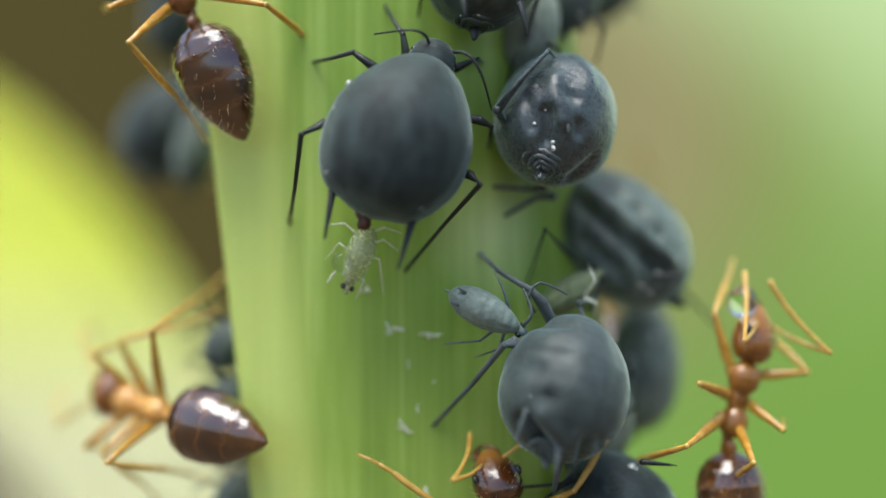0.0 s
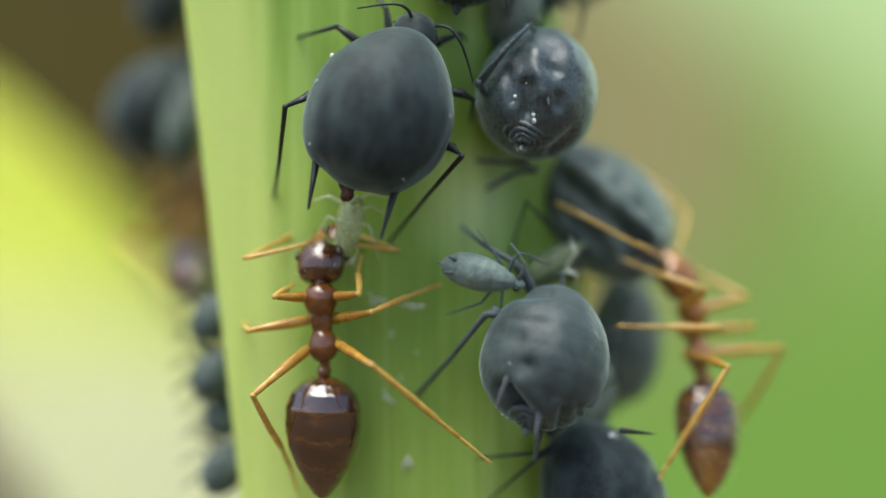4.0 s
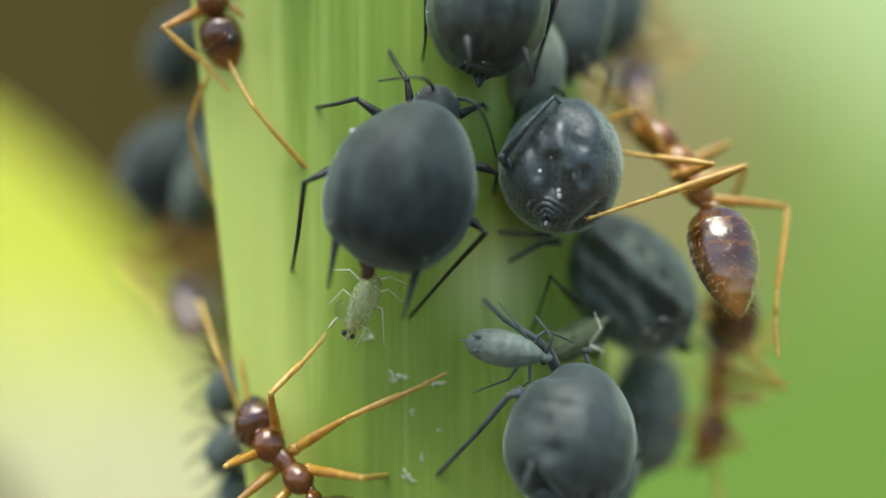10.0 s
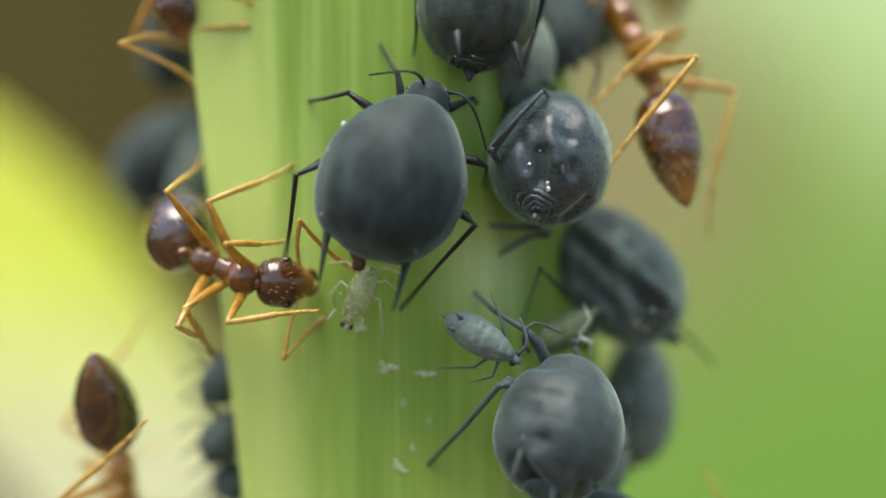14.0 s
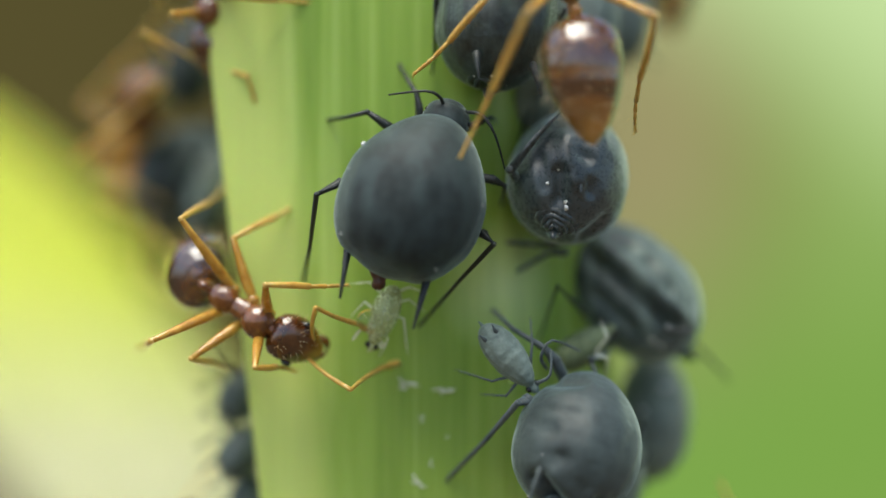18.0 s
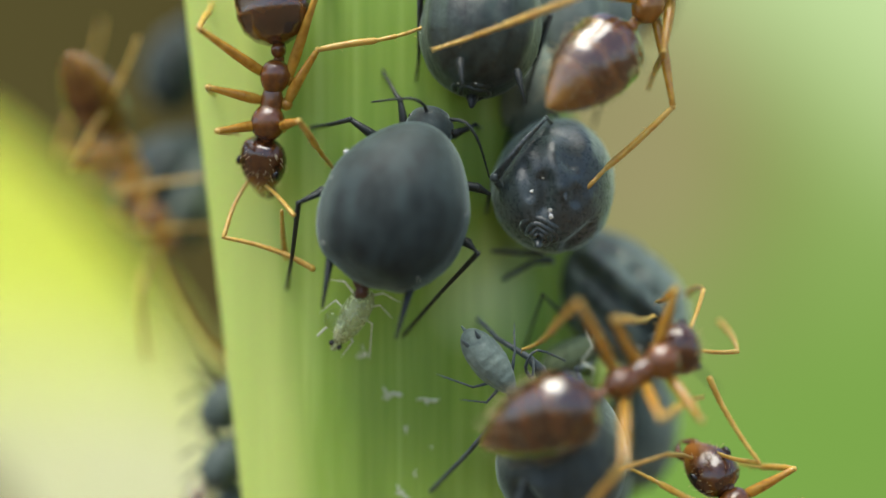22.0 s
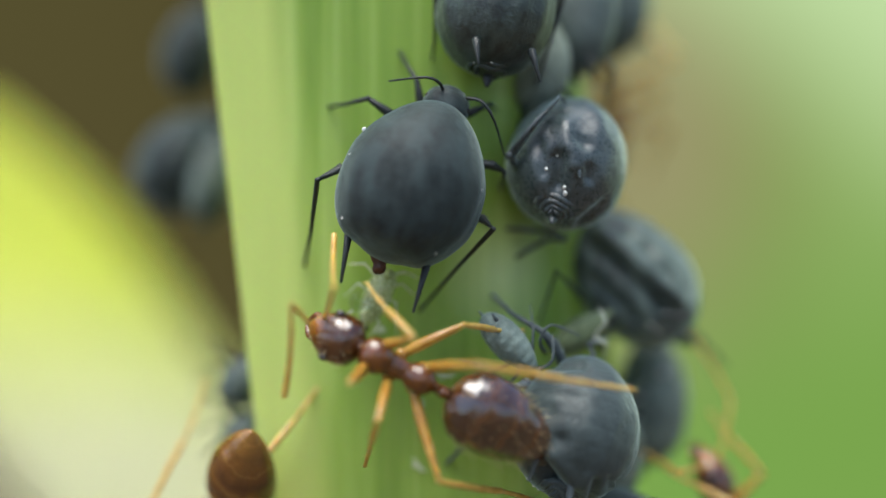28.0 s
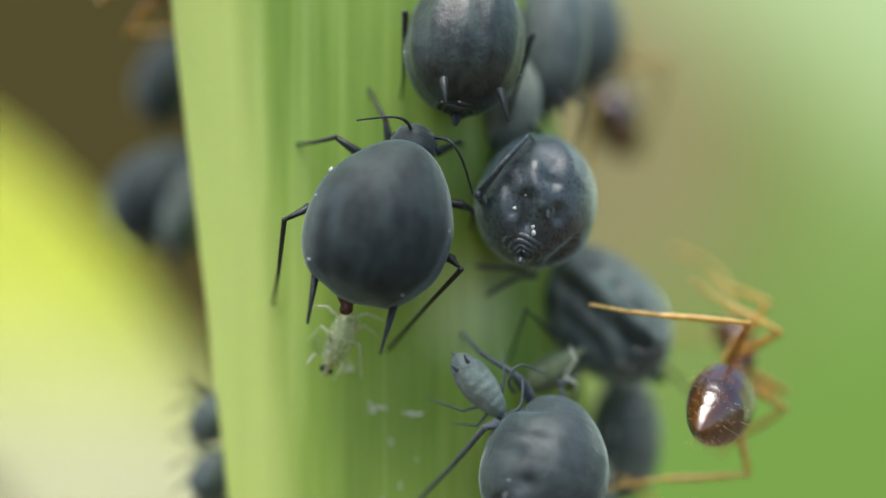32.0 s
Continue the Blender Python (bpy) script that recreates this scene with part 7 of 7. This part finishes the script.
    walk(a['ant'], [(0, mm(-3.033, 8.98, 1.059, 148, -39, -170)), (17, mm(-4.108, 8.44, 2.456, 140.5, -36.6, -160)), (17.25, mm(-4.548, 8.17, 2.520, -136, -63.7, 120.7)), (17.5, mm(-4.993, 7.9, 2.585, -80.8, -22.3, 70)), (18, mm(-5.928, 6.28, 2.000, -89.3, -27.5, 100)), (19, mm(-5.941, 5.92, 1.869, -104.6, -28.6, 100)), (19.5, mm(-5.357, 8.08, 1.738, -83.4, -22.3, 70)), (20, mm(-4.742, 8.8, 1.855, -80.8, -20.3, 60)), (20.5, mm(-5.325, 7.72, 1.943, -90.7, -28.5, 80)), (21, mm(-5.729, 5.92, 1.823, -112, 4.1, 100)), (21.5, mm(-5.511, 4.84, 1.681, -102.2, 3.3, 105)), (22, mm(-5.239, 4, 1.742, -111.7, -9.4, 110)), (22.5, mm(-5.476, 4, 1.743, -90.4, 0.1, 110)), (22.75, mm(-5.299, 4.42, 1.072, -77, -44, 123)), (23, mm(-5.120, 4.84, 0.399, -35.4, -89.5, 100)), (23.5, mm(-5.131, 6.64, -0.121, 135.2, -75.8, -110)), (24, mm(-5.133, 7, -0.470, 121.2, -52.6, -110)), (25, mm(-4.501, 8.44, -1.214, 108.3, -25.1, -120)), (25.75, mm(-4.647, 7.54, -0.769, 139.9, -73.7, -141.3)), (26.5, mm(-4.795, 6.64, -0.325, -82.3, -51.7, 90)), (27.5, mm(-4.233, 2.6, -2.873, -99, -16.4, 130)), (28, mm(-3.532, 1.9, -4.730, -99.1, -12.6, 150)), (28.5, mm(-3.596, 2.96, -6.418, -93.6, -21.2, 109.7)), (29.5, mm(-3.485, 3.02, -7.930, -93.7, -19.1, 108.4)), (32, mm(-2.915, 1.94, -6.977, -94, -5.8, 132))])
    walk(a['head'], [(0, hinge(a['head'], 7, -17)), (17, hinge(a['head'], 0, -25)), (17.5, hinge(a['head'], 41, -34)), (18, hinge(a['head'], 50, -27)), (19, hinge(a['head'], 50, -28)), (19.5, hinge(a['head'], 39, -35)), (20, hinge(a['head'], 34, -39)), (20.5, hinge(a['head'], 48, -32)), (21, hinge(a['head'], -1, -12)), (21.5, hinge(a['head'], -1, -10)), (22, hinge(a['head'], 28, -6)), (22.5, hinge(a['head'], -6, 1)), (23, hinge(a['head'], 33, 33)), (23.5, hinge(a['head'], -5, -14)), (24, hinge(a['head'], -6, -17)), (25, hinge(a['head'], -50, -45)), (26.5, hinge(a['head'], 17, -13)), (27.5, hinge(a['head'], 37, 3)), (28, hinge(a['head'], 27, 10)), (28.5, hinge(a['head'], -3, -17)), (29.5, hinge(a['head'], -5, -16)), (32, hinge(a['head'], -1, -16))])
    walk(a['gaster'], [(0, hinge(a['gaster'], -7, 2)), (17, hinge(a['gaster'], 0, 9)), (17.5, hinge(a['gaster'], -40, 19)), (18, hinge(a['gaster'], -48, 11)), (19, hinge(a['gaster'], -50, 12)), (19.5, hinge(a['gaster'], -38, 20)), (20, hinge(a['gaster'], -34, 24)), (20.5, hinge(a['gaster'], -45, 16)), (21, hinge(a['gaster'], 1, -4)), (21.5, hinge(a['gaster'], 2, -6)), (22, hinge(a['gaster'], -37, -12)), (22.5, hinge(a['gaster'], 7, -19)), (23, hinge(a['gaster'], -27, -43)), (23.5, hinge(a['gaster'], 5, -1)), (24, hinge(a['gaster'], 6, 2)), (25, hinge(a['gaster'], 43, 25)), (26.5, hinge(a['gaster'], -16, -2)), (27.5, hinge(a['gaster'], -36, -17)), (28, hinge(a['gaster'], -22, -21)), (28.5, hinge(a['gaster'], 4, 2)), (29.5, hinge(a['gaster'], 5, 1)), (32, hinge(a['gaster'], 1, 0))])
    limb(a, 'al', [(22, 14, 7, 9, -6)])
    limb(a, 'ar', [(22, -20, 42, 50, 13)])
    limb(a, 'hl', [(28, -163, 31, -170, -49)])
    stride(a)
    walk(YOUNG, [(0, mm(0.580, 0.5, -1.448, 0, 28, 0)), (1, mm(0.624, 0.5, -1.344, 0, 21, 0)), (3, mm(0.742, 0.5, -1.332, 0, 19, 0)), (6, mm(0.775, 0.5, -1.322, 0, 7, 0)), (8, mm(0.783, 0.5, -1.286, 0, 12, 0)), (9, mm(0.777, 0.5, -1.238, 0, 10, 0)), (10, mm(0.795, 0.5, -1.287, 0, 11, 0)), (12, mm(0.771, 0.5, -1.258, 0, 11, 0)), (13, mm(0.726, 0.5, -1.287, 0, 21, 0)), (14, mm(0.592, 0.5, -1.253, 0, 31, 0)), (17, mm(0.726, 0.5, -1.183, 0, 51, 0)), (18, mm(0.717, 0.5, -1.258, 0, 50, 0)), (19, mm(0.707, 0.5, -1.267, 0, 58, 0)), (20, mm(0.685, 0.5, -1.198, 0, 54, 0)), (21, mm(0.660, 0.5, -1.212, 0, 54, 0)), (22, mm(0.682, 0.5, -1.203, 0, 52, 0)), (23, mm(0.722, 0.5, -1.200, 0, 51, 0)), (24, mm(0.716, 0.5, -1.190, 0, 52, 0)), (25, mm(0.786, 0.5, -1.246, 0, 49, 0)), (28, mm(0.756, 0.5, -1.313, 0, 47, 0)), (29, mm(0.719, 0.5, -1.273, 0, 47, 0)), (30, mm(0.747, 0.5, -1.276, 0, 48, 0)), (31, mm(0.607, 0.5, -1.377, 0, 48, 0)), (32, mm(0.774, 0.5, -1.344, 0, 51, 0))])
    walk(NEWBORN, [(0, mm(-1.194, 0.8, -0.160, 0, 9, 0)), (6, mm(-1.174, 0.8, -0.113, 0, -2, 0)), (10, mm(-1.167, 0.8, -0.165, 0, 13, 0)), (11, mm(-1.162, 0.8, -0.134, 0, 15, 0)), (12, mm(-1.244, 0.8, -0.048, 0, 13, 0)), (13, mm(-1.178, 0.8, -0.087, 0, 17, 0)), (14, mm(-1.080, 0.8, -0.158, 0, 12, 0)), (17, mm(-1.050, 0.8, -0.195, 0, 12, 0)), (18, mm(-1.028, 0.8, -0.187, 0, 10, 0)), (19, mm(-1.019, 0.8, -0.185, 0, 8, 0)), (20, mm(-1.039, 0.8, -0.156, 0, 7, 0)), (21, mm(-1.065, 0.8, -0.169, 0, 9, 0)), (22, mm(-1.158, 0.8, -0.094, 0, 20, 0)), (23, mm(-1.191, 0.8, -0.060, 0, 14, 0)), (24, mm(-1.162, 0.8, -0.039, 0, 21, 0)), (30, mm(-1.106, 0.8, -0.203, 0, 12, 0)), (31, mm(-1.174, 0.8, -0.157, 0, 12, 0)), (32, mm(-1.195, 0.8, -0.202, 0, 13, 0))])


motions()
